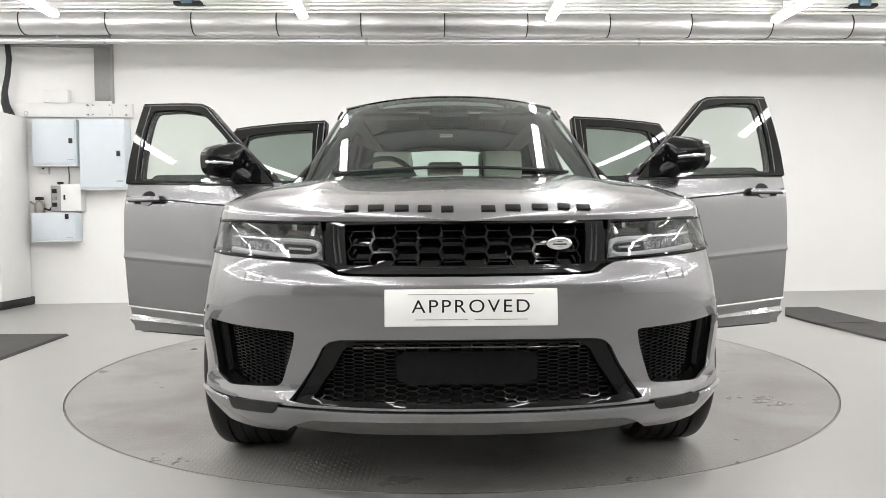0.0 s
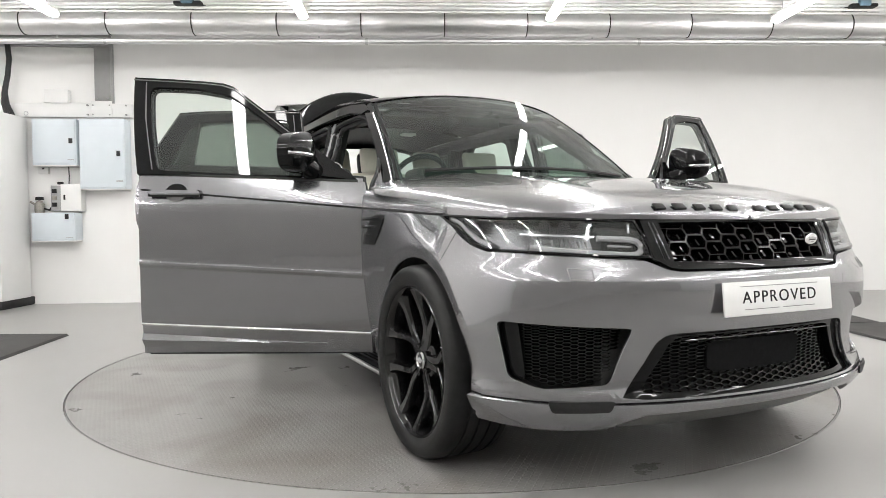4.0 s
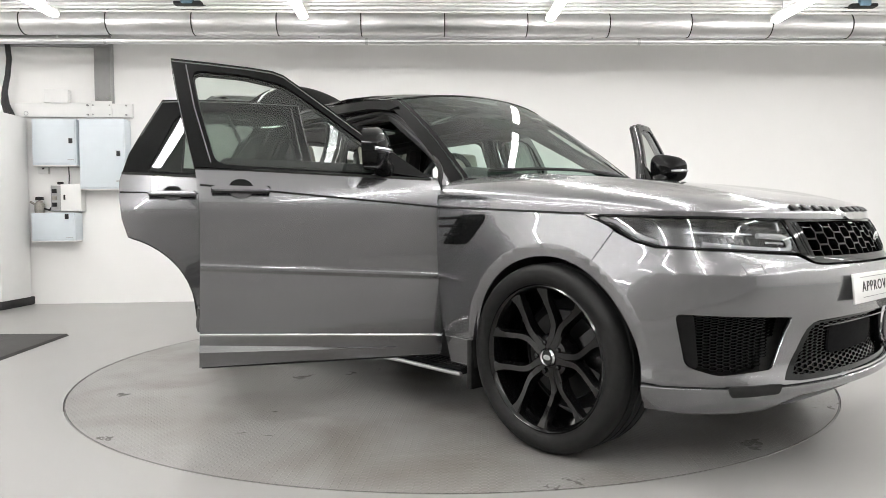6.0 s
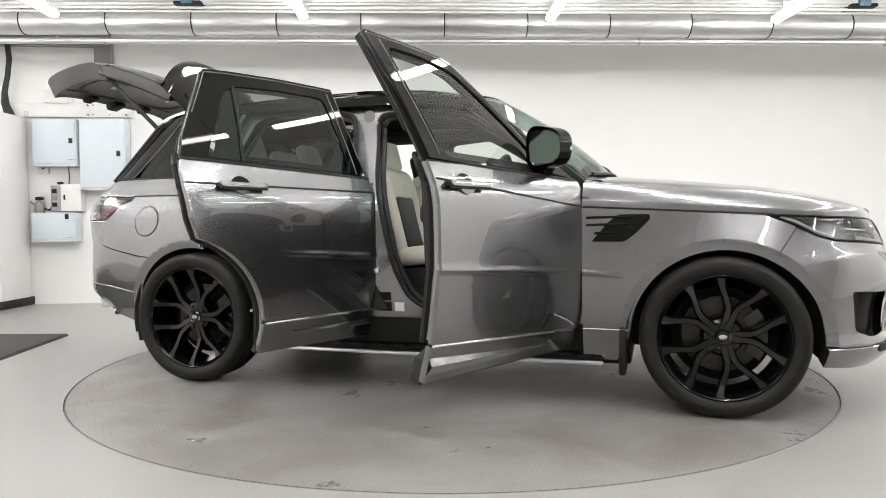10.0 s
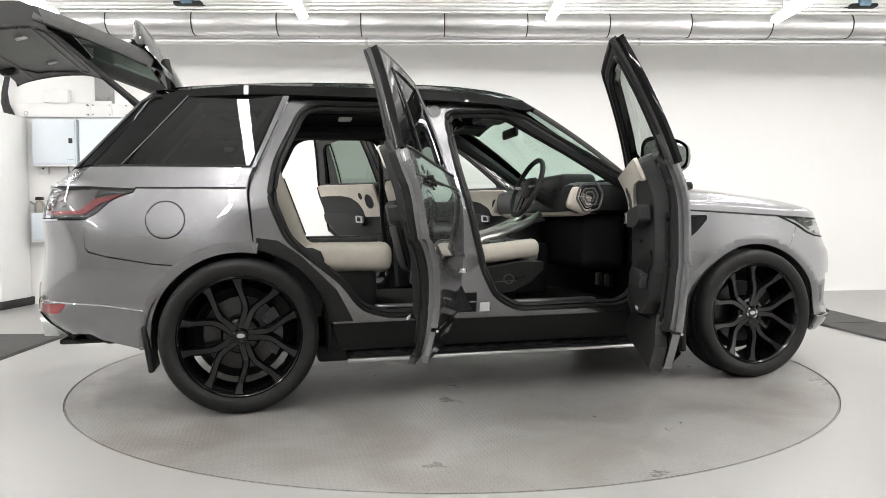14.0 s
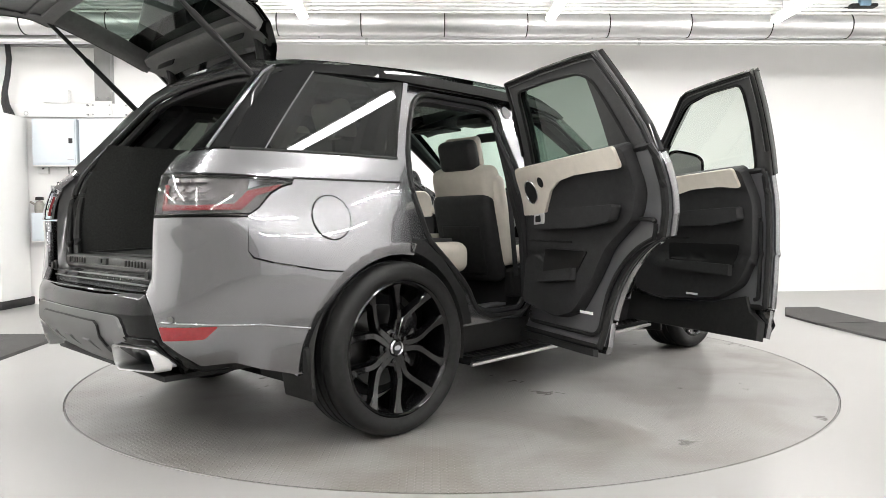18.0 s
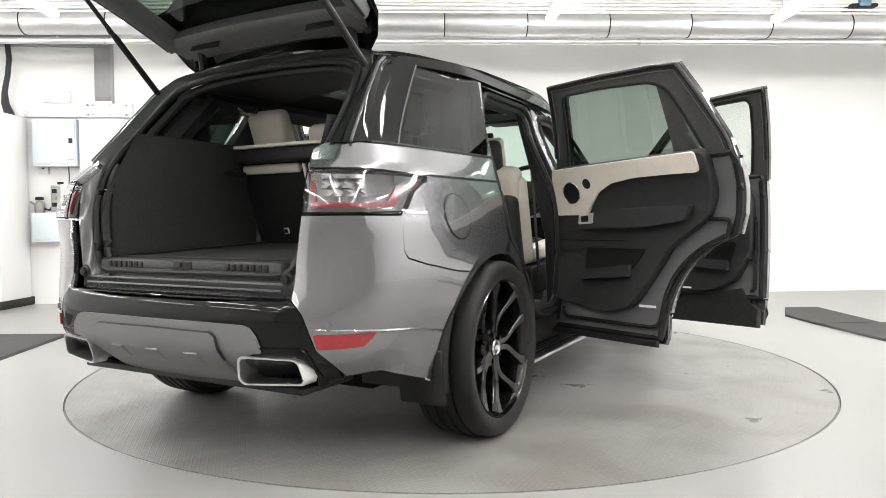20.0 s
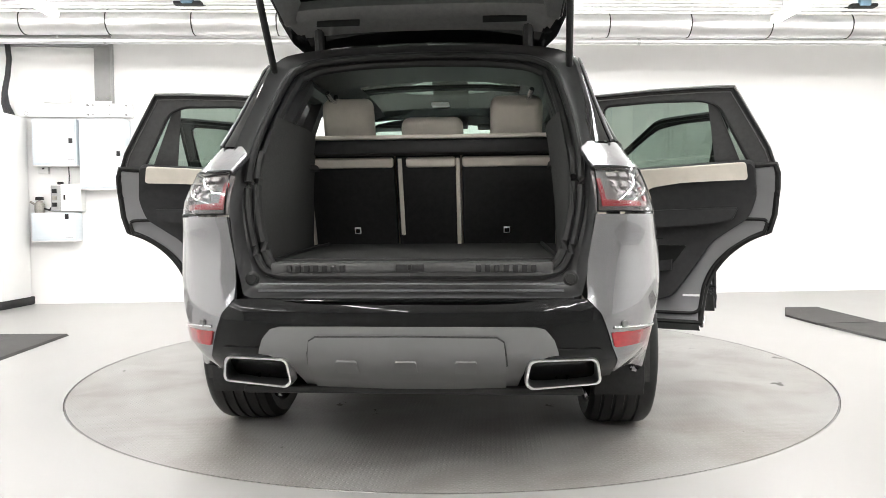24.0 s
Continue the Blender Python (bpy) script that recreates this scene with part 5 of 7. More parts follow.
        z0, z1, z2 = 0.392 + 0.014 * tp - sl, 0.392 - 0.022 * tp - sl, 0.385 - 0.060 * tp - sl
        o_, z = ((-0.010, z0), (0.018 * tp - 0.004, z1 + 0.003), (0.020 * tp - 0.006, z1), (-0.014, z2))[w]
        return body(sx(x), z, side, o_)
    bl = grid("cladding_blade", blade_at, list(np.linspace(0, 0.995, 18)), [0, 1, 2, 3], M_PAINT, d, "bright tapering blade on the cladding", org=org)
    for p in bl.data.polygons:
        p.use_smooth = False
    sheet = quadric(frame_o, side)
    panel("window_frame", X(frame_o), sheet, M_GLOSSBLK, d, "gloss black window frame", holes=[X(win)], thick=0.035, du=0.07, dv=0.07, **kw)
    panel("door_glass", X(win), sheet, M_TINT if front else M_DARKTINT, d, "tinted door window", thick=0.0, lift=-0.008, back=False, **kw)
    along(f, X([(x, belt(x) + 0.004) for x in np.linspace(frame_o[0][0], frame_o[-1][0], 9)]), 0.007, "waist_strip", M_TRIMBLK, d, "", **kw)
    # Satin beads stand for the glints along the window frame's edges.
    edge = [(-0.188, 1.655), (-0.152, 1.45), (-0.085, 1.195)] if front else [(-0.300, 1.645), (-0.268, 1.42), (-0.222, 1.20)]
    along(sheet, X(edge), 0.003, "frame_glint", M_SATIN, d, "thin satin bead standing for the glint on the window frame", lift=0, **kw)
    along(sheet, X([(x, z - 0.014) for x, z in frame_o[1:-3 if front else -2]]), 0.003, "frame_glint", M_SATIN, d, "thin satin bead standing for the glint on the window frame", **kw)
    # joint line at handle height
    zz = lambda x: ZJ0 + (0.95 - x) * (1.098 - ZJ0) / 1.09 if x > -0.14 else 1.098 + (-0.14 - x) * 0.012
    xs_ = np.linspace(0.94, -0.13, 9) if front else np.linspace(-0.148, -1.25, 9)
    along(f, X([(x, zz(x)) for x in xs_]), 0.0045, "shoulder_joint", M_INK_SHADE, d, "", **kw)
    if not front:
        along(sheet, X([(-0.93, 1.225), (-0.90, 1.595)]), 0.006, "quarter_bar", M_TRIMBLK, d, "", **kw)
        panel("quarter_trim", X([(-0.928, 1.215), (-0.895, 1.608), (-0.935, 1.585), (-1.070, 1.226)]), lambda s, z: sheet(s, z) - Vector((0, side * 0.024, 0)), M_FRAMETRIM, d, "black trim behind the door's quarter glass", thick=0.012, **kw)
    # outside handle
    hz = zz((hxs[0] + hxs[1]) / 2)
    hm = rounded([(hxs[0], hz - 0.012), (hxs[1], hz - 0.016), (hxs[1] + 0.012, hz - 0.006), (hxs[1], hz + 0.008), (hxs[0], hz + 0.013), (hxs[0] - 0.012, hz + 0.004)], 0.010)
    hb = lambda s, z: body(s, z, side, 0.034 - 18.0 * (z - hz) ** 2)
    hd = panel("handle", X(hm), hb, M_PAINT, d, "painted pull handle", thick=0.016, du=0.03, dv=0.006, **kw)
    along(lambda s, z: body(s, z, side, 0.024), X([(hxs[0] - 0.008, hz - 0.013), (hxs[1] + 0.006, hz - 0.016)]), 0.008, "handle_back", M_TRIMBLK, d, "", **kw)
    cup = X([((hxs[0] + hxs[1]) / 2 + 0.052 * cos(a), hz + 0.042 * sin(a)) for a in np.linspace(0, 2 * pi, 22)[:-1]])
    top_c = [p for p in cup if p[1] >= hz - 0.001]
    low_c = [p for p in cup if p[1] <= hz + 0.001]
    # Flat black half-disc paints in the shade of the recess's upper half.
    panel("handle_cup", top_c, f, M_GLOSSBLK, d, "black half-disc painted as the shade in the handle recess", thick=0.004, lift=0.0022, du=0.05, dv=0.05, **kw)
    panel("handle_cup", low_c, lambda s, z: body(s, z, side, 0.003 - 0.25 * max(0, hz - z)), M_PAINT, d, "grey lower half of the handle recess", thick=0.002, lift=0.012, du=0.02, dv=0.01, **kw)
    along(f, [p for p in cup if p[1] <= hz], 0.0025, "cup_edge", M_FRAME, d, "", **kw)
    for hx_ in hxs:
        bm = bmesh.new()
        tube(bm, [org.inverted() @ body(sx(hx_), hz, side, 0.0), org.inverted() @ body(sx(hx_), hz, side, 0.03)], 0.011, 8)
        part("handle_post", bm, M_TRIMBLK, d)
    # inner shell and trim
    fi = lambda s, z: body(s, z, side, -0.055)
    cx = sum(p[0] for p in skin_o) / len(skin_o)
    inn = [(cx + (x - cx) * 0.975, max(0.335, 0.75 + (z - 0.75) * (0.96 if z < 0.75 else 1.0) + (0.02 if z > 1.05 else 0))) for x, z in skin_o]
    if not front:
        inn += [(-0.848, 0.345), (-0.175, 0.345)]
    panel("inner_shell", X(inn), lambda s, z: body(s, z, side, -0.03), M_SHELL, d, "painted inner door shell", thick=0.042, **kw)
    fl = dict(flip=True, **kw)
    if front:
        tr = [(0.86, 0.50), (0.88, 0.75), (0.875, 1.12), (0.84, belt(0.8) + 0.035), (-0.05, belt(-0.02) + 0.035), (-0.085, 1.0), (-0.075, 0.75), (0.0, 0.58), (0.15, 0.50), (0.6, 0.46)]
        cream = [(0.872, 0.965), (0.872, 1.12), (0.84, belt(0.8) + 0.037), (-0.02, belt(-0.02) + 0.037), (-0.035, 1.10), (0.10, 1.115), (0.32, 1.11), (0.46, 1.085), (0.56, 1.035), (0.60, 0.97)]
        arm = [(0.56, 0.96), (0.45, 0.985), (-0.03, 1.0), (-0.035, 0.93), (0.2, 0.90), (0.56, 0.90)]
        pocket = [(0.56, 0.68), (0.04, 0.66), (0.0, 0.80), (0.56, 0.80)]
        speaker = (0.68, 1.05)
        hnd = (0.575, 0.945)
    else:
        tr = [(-0.20, 0.50), (-0.195, 0.75), (-0.20, 1.16), (-0.215, belt(-0.21) + 0.035), (-1.13, belt(-1.10) + 0.03), (-1.14, 1.05), (-1.10, 0.94), (-0.91, 0.81), (-0.80, 0.64), (-0.70, 0.50), (-0.55, 0.455)]
        cream = [(-0.198, 0.965), (-0.203, 1.16), (-0.218, belt(-0.21) + 0.037), (-1.09, belt(-1.09) + 0.032), (-1.10, 1.15), (-0.95, 1.15), (-0.75, 1.145), (-0.60, 1.125), (-0.50, 1.08), (-0.44, 1.01), (-0.42, 0.965)]
        arm = [(-0.44, 0.965), (-0.60, 0.99), (-1.05, 1.0), (-1.02, 0.93), (-0.80, 0.90), (-0.40, 0.89)]
        pocket = [(-0.40, 0.65), (-0.70, 0.68), (-0.78, 0.79), (-0.40, 0.79)]
        speaker = (-0.325, 1.085)
        hnd = (-0.43, 0.945)
    deep = lambda dd: (lambda s, z: body(s, z, side, -dd - (0.035 if dd > 0.1 else 0.0)))
    panel("door_trim", X(rounded(tr, 0.04)), deep(0.105), M_LEATHERBLK, d, "black door trim", thick=0.065, **fl)
    panel("trim_upper", X(rounded(cream, 0.02)), deep(0.122), M_CREAM, d, "cream leather upper door trim", thick=0.016, **fl)
    panel("armrest", X(rounded(arm, 0.02)), deep(0.165), M_LEATHERBLK, d, "black padded armrest", thick=0.05, **fl)
    # No hollow is cut: a black sheet stands for the pocket's shade.
    panel("pocket_shade", X(rounded(pocket, 0.02)), deep(0.112), M_INK_SHADE, d, "black sheet painted as the shade in the door pocket", thick=0.006, **fl)
    bin_ = [(pocket[0][0], pocket[0][1] - 0.03), (pocket[1][0], pocket[1][1] - 0.03), (pocket[1][0], pocket[1][1] + 0.03), (pocket[0][0], pocket[0][1] + 0.02)]
    panel("pocket_lip", X(bin_), deep(0.14), M_LEATHERBLK, d, "", thick=0.03, **fl)
    along(deep(0.11), X([(tr[0][0] - 0.02 if front else tr[0][0] - 0.02, 0.83), ((tr[0][0] + tr[6][0]) / 2, 0.83)]), 0.004, "trim_joint", M_INK_SHADE, d, "", **kw)
    sp = lambda c, r: X([(c[0] + r * cos(a), c[1] + r * sin(a)) for a in np.linspace(0, 2 * pi, 22)[:-1]])
    panel("speaker", sp(speaker, 0.056), deep(0.124), M_INK_SHADE, d, "round black door speaker", thick=0.006, **fl)
    along(deep(0.126), sp(speaker, 0.058), 0.003, "speaker_ring", M_LAMPBRIGHT, d, "", closed=True, **kw)
    if not front:
        panel("tweeter", sp((speaker[0] - 0.115, speaker[1] + 0.045), 0.026), deep(0.124), M_INK_SHADE, d, "", thick=0.006, **fl)
    panel("inner_handle", X(rounded([(hnd[0] + 0.035, hnd[1] - 0.03), (hnd[0] - 0.06, hnd[1] - 0.025), (hnd[0] - 0.065, hnd[1] + 0.03), (hnd[0] + 0.03, hnd[1] + 0.022)], 0.01)), deep(0.172), M_ALU, d, "bright inner door handle", thick=0.02, **fl)
    # Black patch on the handle paints in the shade of its slot.
    panel("slot_shade", X(rounded([(hnd[0] + 0.015, hnd[1] - 0.018), (hnd[0] - 0.035, hnd[1] - 0.016), (hnd[0] - 0.035, hnd[1] + 0.018), (hnd[0] + 0.012, hnd[1] + 0.014)], 0.008)), deep(0.1745), M_INK_SHADE, d, "", thick=0.012, **fl)
    # black shield over the lowest part of the shell
    sh = [(0.945, 0.292), (0.945, 0.47), (0.6, 0.44), (0.2, 0.47), (-0.02, 0.52), (-0.06, 0.44), (-0.13, 0.40), (-0.14, 0.302)] if front else [(-0.165, 0.307), (-0.165, 0.338), (-0.845, 0.338), (-0.852, 0.307)]
    panel("lower_shield", X(sh), deep(0.0965), M_TRIMBLK, d, "black plastic shield along the door bottom", thick=0.05 if front else 0.03, **fl)
    # seal round the inside, door lamp
    along(deep(0.088), X(rounded([(cx + (x - cx) * 0.93, 0.76 + (z - 0.76) * 0.87) for x, z in inn if z < 1.1] , 0.05)), 0.011, "door_seal", M_RUBBER, d, "", **kw)
    panel("door_lamp", X([(cx + 0.05, 0.50), (cx - 0.04, 0.50), (cx - 0.04, 0.512), (cx + 0.05, 0.512)]), deep(0.11), M_BUTTON, d, "small white door lamp", thick=0.006, **fl)
    # inner face of the window frame
    panel("frame_trim", X([(cx + (x - cx) * 0.997, z - 0.004) for x, z in frame_o]), lambda s, z: sheet(s, z) - Vector((0, side * 0.048, 0.012)), M_FRAMETRIM, d, "", holes=[X([(x, z) for x, z in win])], thick=0.02, **fl)
    along(lambda s, z: sheet(s, z) - Vector((0, side * 0.050, 0.012)), X(win), 0.008, "glass_seal", M_RUBBER, d, "", closed=True, **kw)
    rim_ = frame_o[:-1] if front else frame_o[1:]
    mx_, mz_ = sum(p[0] for p in frame_o) / len(frame_o), 1.2
    for k_, r_, nm_, mt_ in ((0.985, 0.010, "frame_seal", M_RUBBER), (0.945, 0.003, "frame_groove", M_SATIN)):
        along(lambda s, z: sheet(s, z) - Vector((0, side * 0.053, 0.012)), X([(mx_ + (x - mx_) * k_, mz_ + (z - mz_) * (k_ - 0.01)) for x, z in rim_]), r_, nm_, mt_, d, "", **kw)
    # black rubber along the shell's edge
    along(deep(0.066), X(inn), 0.017, "edge_seal", M_RUBBER, d, "", closed=True, **kw)
    # hinges
    for z in (0.55, 0.86):
        bm = bmesh.new()
        tube(bm, [(0.0, -side * 0.03, z), (0.03, -side * 0.02, z), (0.05, -side * 0.04, z)], 0.02, 8)
        part("hinge", bm, M_DOORIN, d)
    if front:
        mirror_parts(d, side, org)
    return d


def mirror_parts(d, side, org):
    """The outside mirror: housing in two tones, stalk and glass, in the door's own space."""
    inv = org.inverted()
    foot = Vector((0.70, side * 0.83, 1.170))
    c = Vector((0.622, side * 0.962, 1.268))
    MR = pose(0, 0, 0, 0, 0, side * 17).to_3x3()
    bm = bmesh.new()
    n, m_ = 28, 14
    rings = []
    for j in range(m_ + 1):
        t = j / m_
        x = 0.072 - 0.122 * t
        sc = max(0.02, sin(pi / 2 * min(1, (t * 1.9) ** 0.75))) if t < 0.53 else 1.0 - 0.03 * (t - 0.53)
        ring = []
        for i in range(n):
            a = 2 * pi * i / n
            ca, sa = cos(a), sin(a)
            w, h = 0.122, 0.096
            yy = w * (abs(ca) ** 0.62) * (1 if ca >= 0 else -1)
            zz = h * (abs(sa) ** 0.62) * (1 if sa >= 0 else -1)
            zz *= 1 - 0.24 * (yy / w) if zz > 0 else 1 - 0.10 * (yy / w)
            ring.append(bm.verts.new(inv @ (c + MR @ Vector((x, side * (yy * sc - 0.012), zz * sc)))))
        rings.append(ring)
    for a, b in zip(rings, rings[1:]):
        for i in range(n):
            bm.faces.new((a[i], a[(i + 1) % n], b[(i + 1) % n], b[i]))
    bm.faces.new(rings[0])
    part("mirror_housing", bm, M_GLOSSBLK, d, "gloss black mirror housing")
    bm = bmesh.new()
    vs = []
    for i in range(n):
        a = 2 * pi * i / n
        ca, sa = cos(a), sin(a)
        yy = 0.107 * (abs(ca) ** 0.62) * (1 if ca >= 0 else -1)
        zz = 0.078 * (abs(sa) ** 0.62) * (1 if sa >= 0 else -1)
        zz *= 1 - 0.24 * (yy / 0.107) if zz > 0 else 1 - 0.10 * (yy / 0.107)
        vs.append(bm.verts.new(inv @ (c + MR @ Vector((-0.040, side * (yy - 0.012), zz)))))
    bm.faces.new(vs)
    part("mirror_glass", bm, M_MIRROR, d, "mirror glass")
    bm = bmesh.new()
    tube(bm, [inv @ foot, inv @ (foot + Vector((-0.015, side * 0.03, 0.005))), inv @ (foot + Vector((-0.035, side * 0.07, 0.025))), inv @ (c + Vector((0.02, -side * 0.03, -0.045)))], [0.045, 0.05, 0.05, 0.04], 14)
    part("mirror_stalk", bm, M_GLOSSBLK, d)
    bm = bmesh.new()
    tube(bm, [inv @ (c + MR @ Vector((0.071 - 0.066 * (abs(k) ** 2.4), side * (k * 0.124 - 0.012), -0.018 + 0.006 * k))) for k in np.linspace(0.05, 0.98, 10)], 0.0095, 6)
    part("indicator", bm, M_LAMPBRIGHT, d, "pale indicator strip on the mirror")
    f = lambda s, z: body(s, z, side)
    panel("mirror_sail", X([(0.90, 1.135), (0.66, 1.318), (0.70, 1.16)]), f, M_GLOSSBLK, d, "", thick=0.03, lift=0.006, org=org)
    bm = lathe([(0.0, 0), (0.028, 0), (0.030, 0.008), (0.0, 0.010)], 18, "y")
    ob = part("tweeter", bm, M_INK_SHADE, d, "round black corner speaker")
    ob.matrix_local = inv @ Matrix.Translation((0.78, side * 0.80, 1.20))
    bm = bmesh.new()
    tube(bm, [(0.030 * cos(a), -side * 0.004, 0.030 * sin(a)) for a in np.linspace(0, 2 * pi, 21)], 0.0035, 6, cap=False)
    part("tweeter_ring", bm, M_LAMPBRIGHT, ob, "bright ring")


door(-1, True, 66.0)
door(-1, False, 66.0)
door(1, True, 68.5)
door(1, False, 66.0)

# ---------- wheels ----------
def wheel(x, side):
    w = part("wheel", lathe([(0.292, 0.105), (0.298, 0.120), (0.304, 0.128), (0.312, 0.1315), (0.322, 0.136), (0.336, 0.1385), (0.350, 0.1375), (0.362, 0.134), (0.374, 0.120), (0.380, 0.100), (0.381, 0.066), (0.373, 0.063), (0.373, 0.054), (0.381, 0.051),
                             (0.382, 0.018), (0.374, 0.015), (0.374, 0.006), (0.382, 0.003), (0.382, -0.03), (0.374, -0.033), (0.374, -0.042), (0.381, -0.045), (0.381, -0.08), (0.374, -0.083), (0.374, -0.090), (0.380, -0.093),
                             (0.374, -0.120), (0.345, -0.138), (0.30, -0.125), (0.288, -0.11)], 64, "y"), M_RUBBER, car, "low-profile tyre on a black split-spoke alloy wheel")
    # y outwards is +; the rim
    part("rim", lathe([(0.296, 0.112), (0.300, 0.120), (0.292, 0.126), (0.284, 0.118), (0.276, 0.10), (0.268, 0.03), (0.262, -0.05), (0.27, -0.11), (0.285, -0.118)], 64, "y"), M_RIM, w, "gloss black rim")
    for k in range(5):
        a = 2 * pi * k / 5 + pi
        bm = bmesh.new()
        for sg in (-1, 1):
            # each stem leaves the hub and forks into two arms that spread to the rim
            path = [(0.040, 0.24, 0.024, 0.082, 0.050), (0.072, 0.18, 0.019, 0.080, 0.050), (0.100, 0.140, 0.0170, 0.078, 0.048), (0.128, 0.132, 0.0162, 0.079, 0.046), (0.150, 0.165, 0.0160, 0.082, 0.044), (0.170, 0.212, 0.0158, 0.085, 0.042),
                    (0.190, 0.258, 0.0156, 0.088, 0.040), (0.212, 0.300, 0.0156, 0.093, 0.038), (0.238, 0.334, 0.0165, 0.100, 0.036), (0.262, 0.352, 0.020, 0.108, 0.034), (0.288, 0.358, 0.030, 0.117, 0.034)]
            path = [(r, da * sg, hw, yo, th) for r, da, hw, yo, th in path]
            rings = []
            for r, da, hw, yo, th in path:
                ang = a + da
                cen = Vector((cos(ang) * r, 0, sin(ang) * r))
                tang = Vector((-sin(a + da * 1.2), 0, cos(a + da * 1.2)))
                prof = [(-hw * 1.25, -th), (-hw, -0.007), (-hw * 0.7, 0.0), (hw * 0.7, -0.003), (hw, -0.010), (hw * 1.25, -th)]
                rings.append([bm.verts.new(cen + tang * p + Vector((0, yo + q, 0))) for p, q in prof])
            for ra, rb in zip(rings, rings[1:]):
                for i in range(5):
                    bm.faces.new((ra[i], ra[i + 1], rb[i + 1], rb[i]))
                bm.faces.new((ra[5], ra[0], rb[0], rb[5]))
        part("spoke", bm, M_RIM, w, "gloss black forked spoke", angle=0.5)
    part("hub", lathe([(0.0, 0.075), (0.036, 0.078), (0.06, 0.077), (0.084, 0.068), (0.096, 0.045), (0.10, 0.0)], 30, "y"), M_RIM, w)
    part("centre_cap", lathe([(0.0, 0.090), (0.024, 0.088), (0.026, 0.086)], 24, "y"), M_TRIMBLK, w, "dark wheel centre cap")
    part("cap_ring", lathe([(0.028, 0.086), (0.032, 0.092), (0.037, 0.085)], 24, "y"), M_CHROME, w, "bright cap ring")
    cm = bmesh.new()
    bmesh.ops.create_uvsphere(cm, u_segments=16, v_segments=8, radius=1)
    bmesh.ops.scale(cm, vec=(0.019, 0.0025, 0.011), verts=cm.verts)
    bmesh.ops.translate(cm, vec=(0, 0.090, 0), verts=cm.verts)
    part("cap_badge", cm, M_GUIDE, w, "pale oval cap badge")
    for k in range(5):
        a = 2 * pi * (k + 0.5) / 5 + pi
        nb = lathe([(0.0, 0.088), (0.010, 0.086), (0.011, 0.07)], 6, "y")
        bmesh.ops.translate(nb, vec=(0.06 * cos(a), 0, 0.06 * sin(a)), verts=nb.verts)
        part("wheel_nut", nb, M_RIM, w)
    part("brake_disc", lathe([(0.05, -0.02), (0.182, -0.02), (0.184, -0.03), (0.182, -0.045), (0.05, -0.045)], 48, "y"), M_DISC, w, "steel brake disc")
    # Added dark disc keeps the lit floor from showing through the spokes.
    part("light_block", lathe([(0.06, -0.058), (0.226, -0.058), (0.230, -0.052), (0.232, -0.066), (0.06, -0.068)], 40, "y"), M_MATT, w, "dark disc added to block light behind the spokes")
    part("brake_hat", lathe([(0.0, 0.01), (0.08, 0.01), (0.085, -0.02)], 32, "y"), M_LAMPDARK, w)
    bm = bmesh.new()
    ring = []
    for a in np.linspace(radians(140), radians(215), 9):
        ring.append([bm.verts.new((cos(a) * r, y, sin(a) * r)) for r, y in ((0.125, 0.005), (0.205, 0.005), (0.212, -0.03), (0.205, -0.075), (0.125, -0.075))])
    for a, b in zip(ring, ring[1:]):
        for i in range(5):
            bm.faces.new((a[i], a[(i + 1) % 5], b[(i + 1) % 5], b[i]))
    bm.faces.new(ring[0])
    bm.faces.new(ring[-1])
    part("brake_caliper", bm, M_LAMPDARK, w, "dark brake caliper")
    w.matrix_local = pose(x, side * 0.842, 0.381, 0, 0, 0 if side > 0 else 180)
    return w


for wx_ in (1.621, -1.306):
    for sd in (-1, 1):
        wheel(wx_, sd)


def wheel_well(x, side):
    bm = bmesh.new()
    r = ARCH + 0.012
    rows = []
    for a in np.linspace(-12, 192, 26):
        rows.append([bm.verts.new((x + r * cos(radians(a)), side * y, HUB_Z - 0.008 + r * sin(radians(a)))) for y in (0.925, 0.90, 0.8, 0.62, 0.52)])
    for a, b in zip(rows, rows[1:]):
        for i in range(4):
            bm.faces.new((a[i], a[i + 1], b[i + 1], b[i]))
    vs = [row[-1] for row in rows]
    bm.faces.new(vs)
    part("wheel_liner", bm, M_LINING, car, "black wheel-arch liner")


for wx_ in WHEELS:
    for sd in (-1, 1):
        wheel_well(wx_, sd)
for sd in (-1, 1):
    bm = bx(-1.772, -1.745, min(sd * 0.70, sd * 0.905), max(sd * 0.70, sd * 0.905), 0.215, 0.44, 0.010)
    ob = part("mudflap", bm, M_TRIMBLK, car, "black rear mudflap")
    ob.matrix_local = Matrix.Translation((-1.74, 0, 0.45)) @ pose(0, 0, 0, 0, -9, 0) @ Matrix.Translation((1.74, 0, -0.45))
    bm = bx(1.145, 1.18, min(sd * 0.72, sd * 0.93), max(sd * 0.72, sd * 0.93), 0.17, 0.40, 0.012)
    ob = part("mudflap", bm, M_TRIMBLK, car, "black front mudflap")
# floor pan and underside
part("floor_pan", bx(-0.86, 1.18, -0.80, 0.80, 0.27, 0.43, 0.03), M_LINING, car, "dark carpeted floor")
# These two boxes are added to keep light off the floor underneath.
part("underbody_blocker", bx(-0.92, 1.20, -0.72, 0.72, 0.185, 0.275, 0.02), M_TRIMBLK, car, "black underbody box added to block light below")
part("axle_blocker", bx(-1.62, -0.90, -0.50, 0.50, 0.21, 0.31, 0.03), M_MATT, car)
part("rear_underbody", bx(-2.05, -0.84, -0.52, 0.52, 0.30, 0.62, 0.05), M_LINING, car)
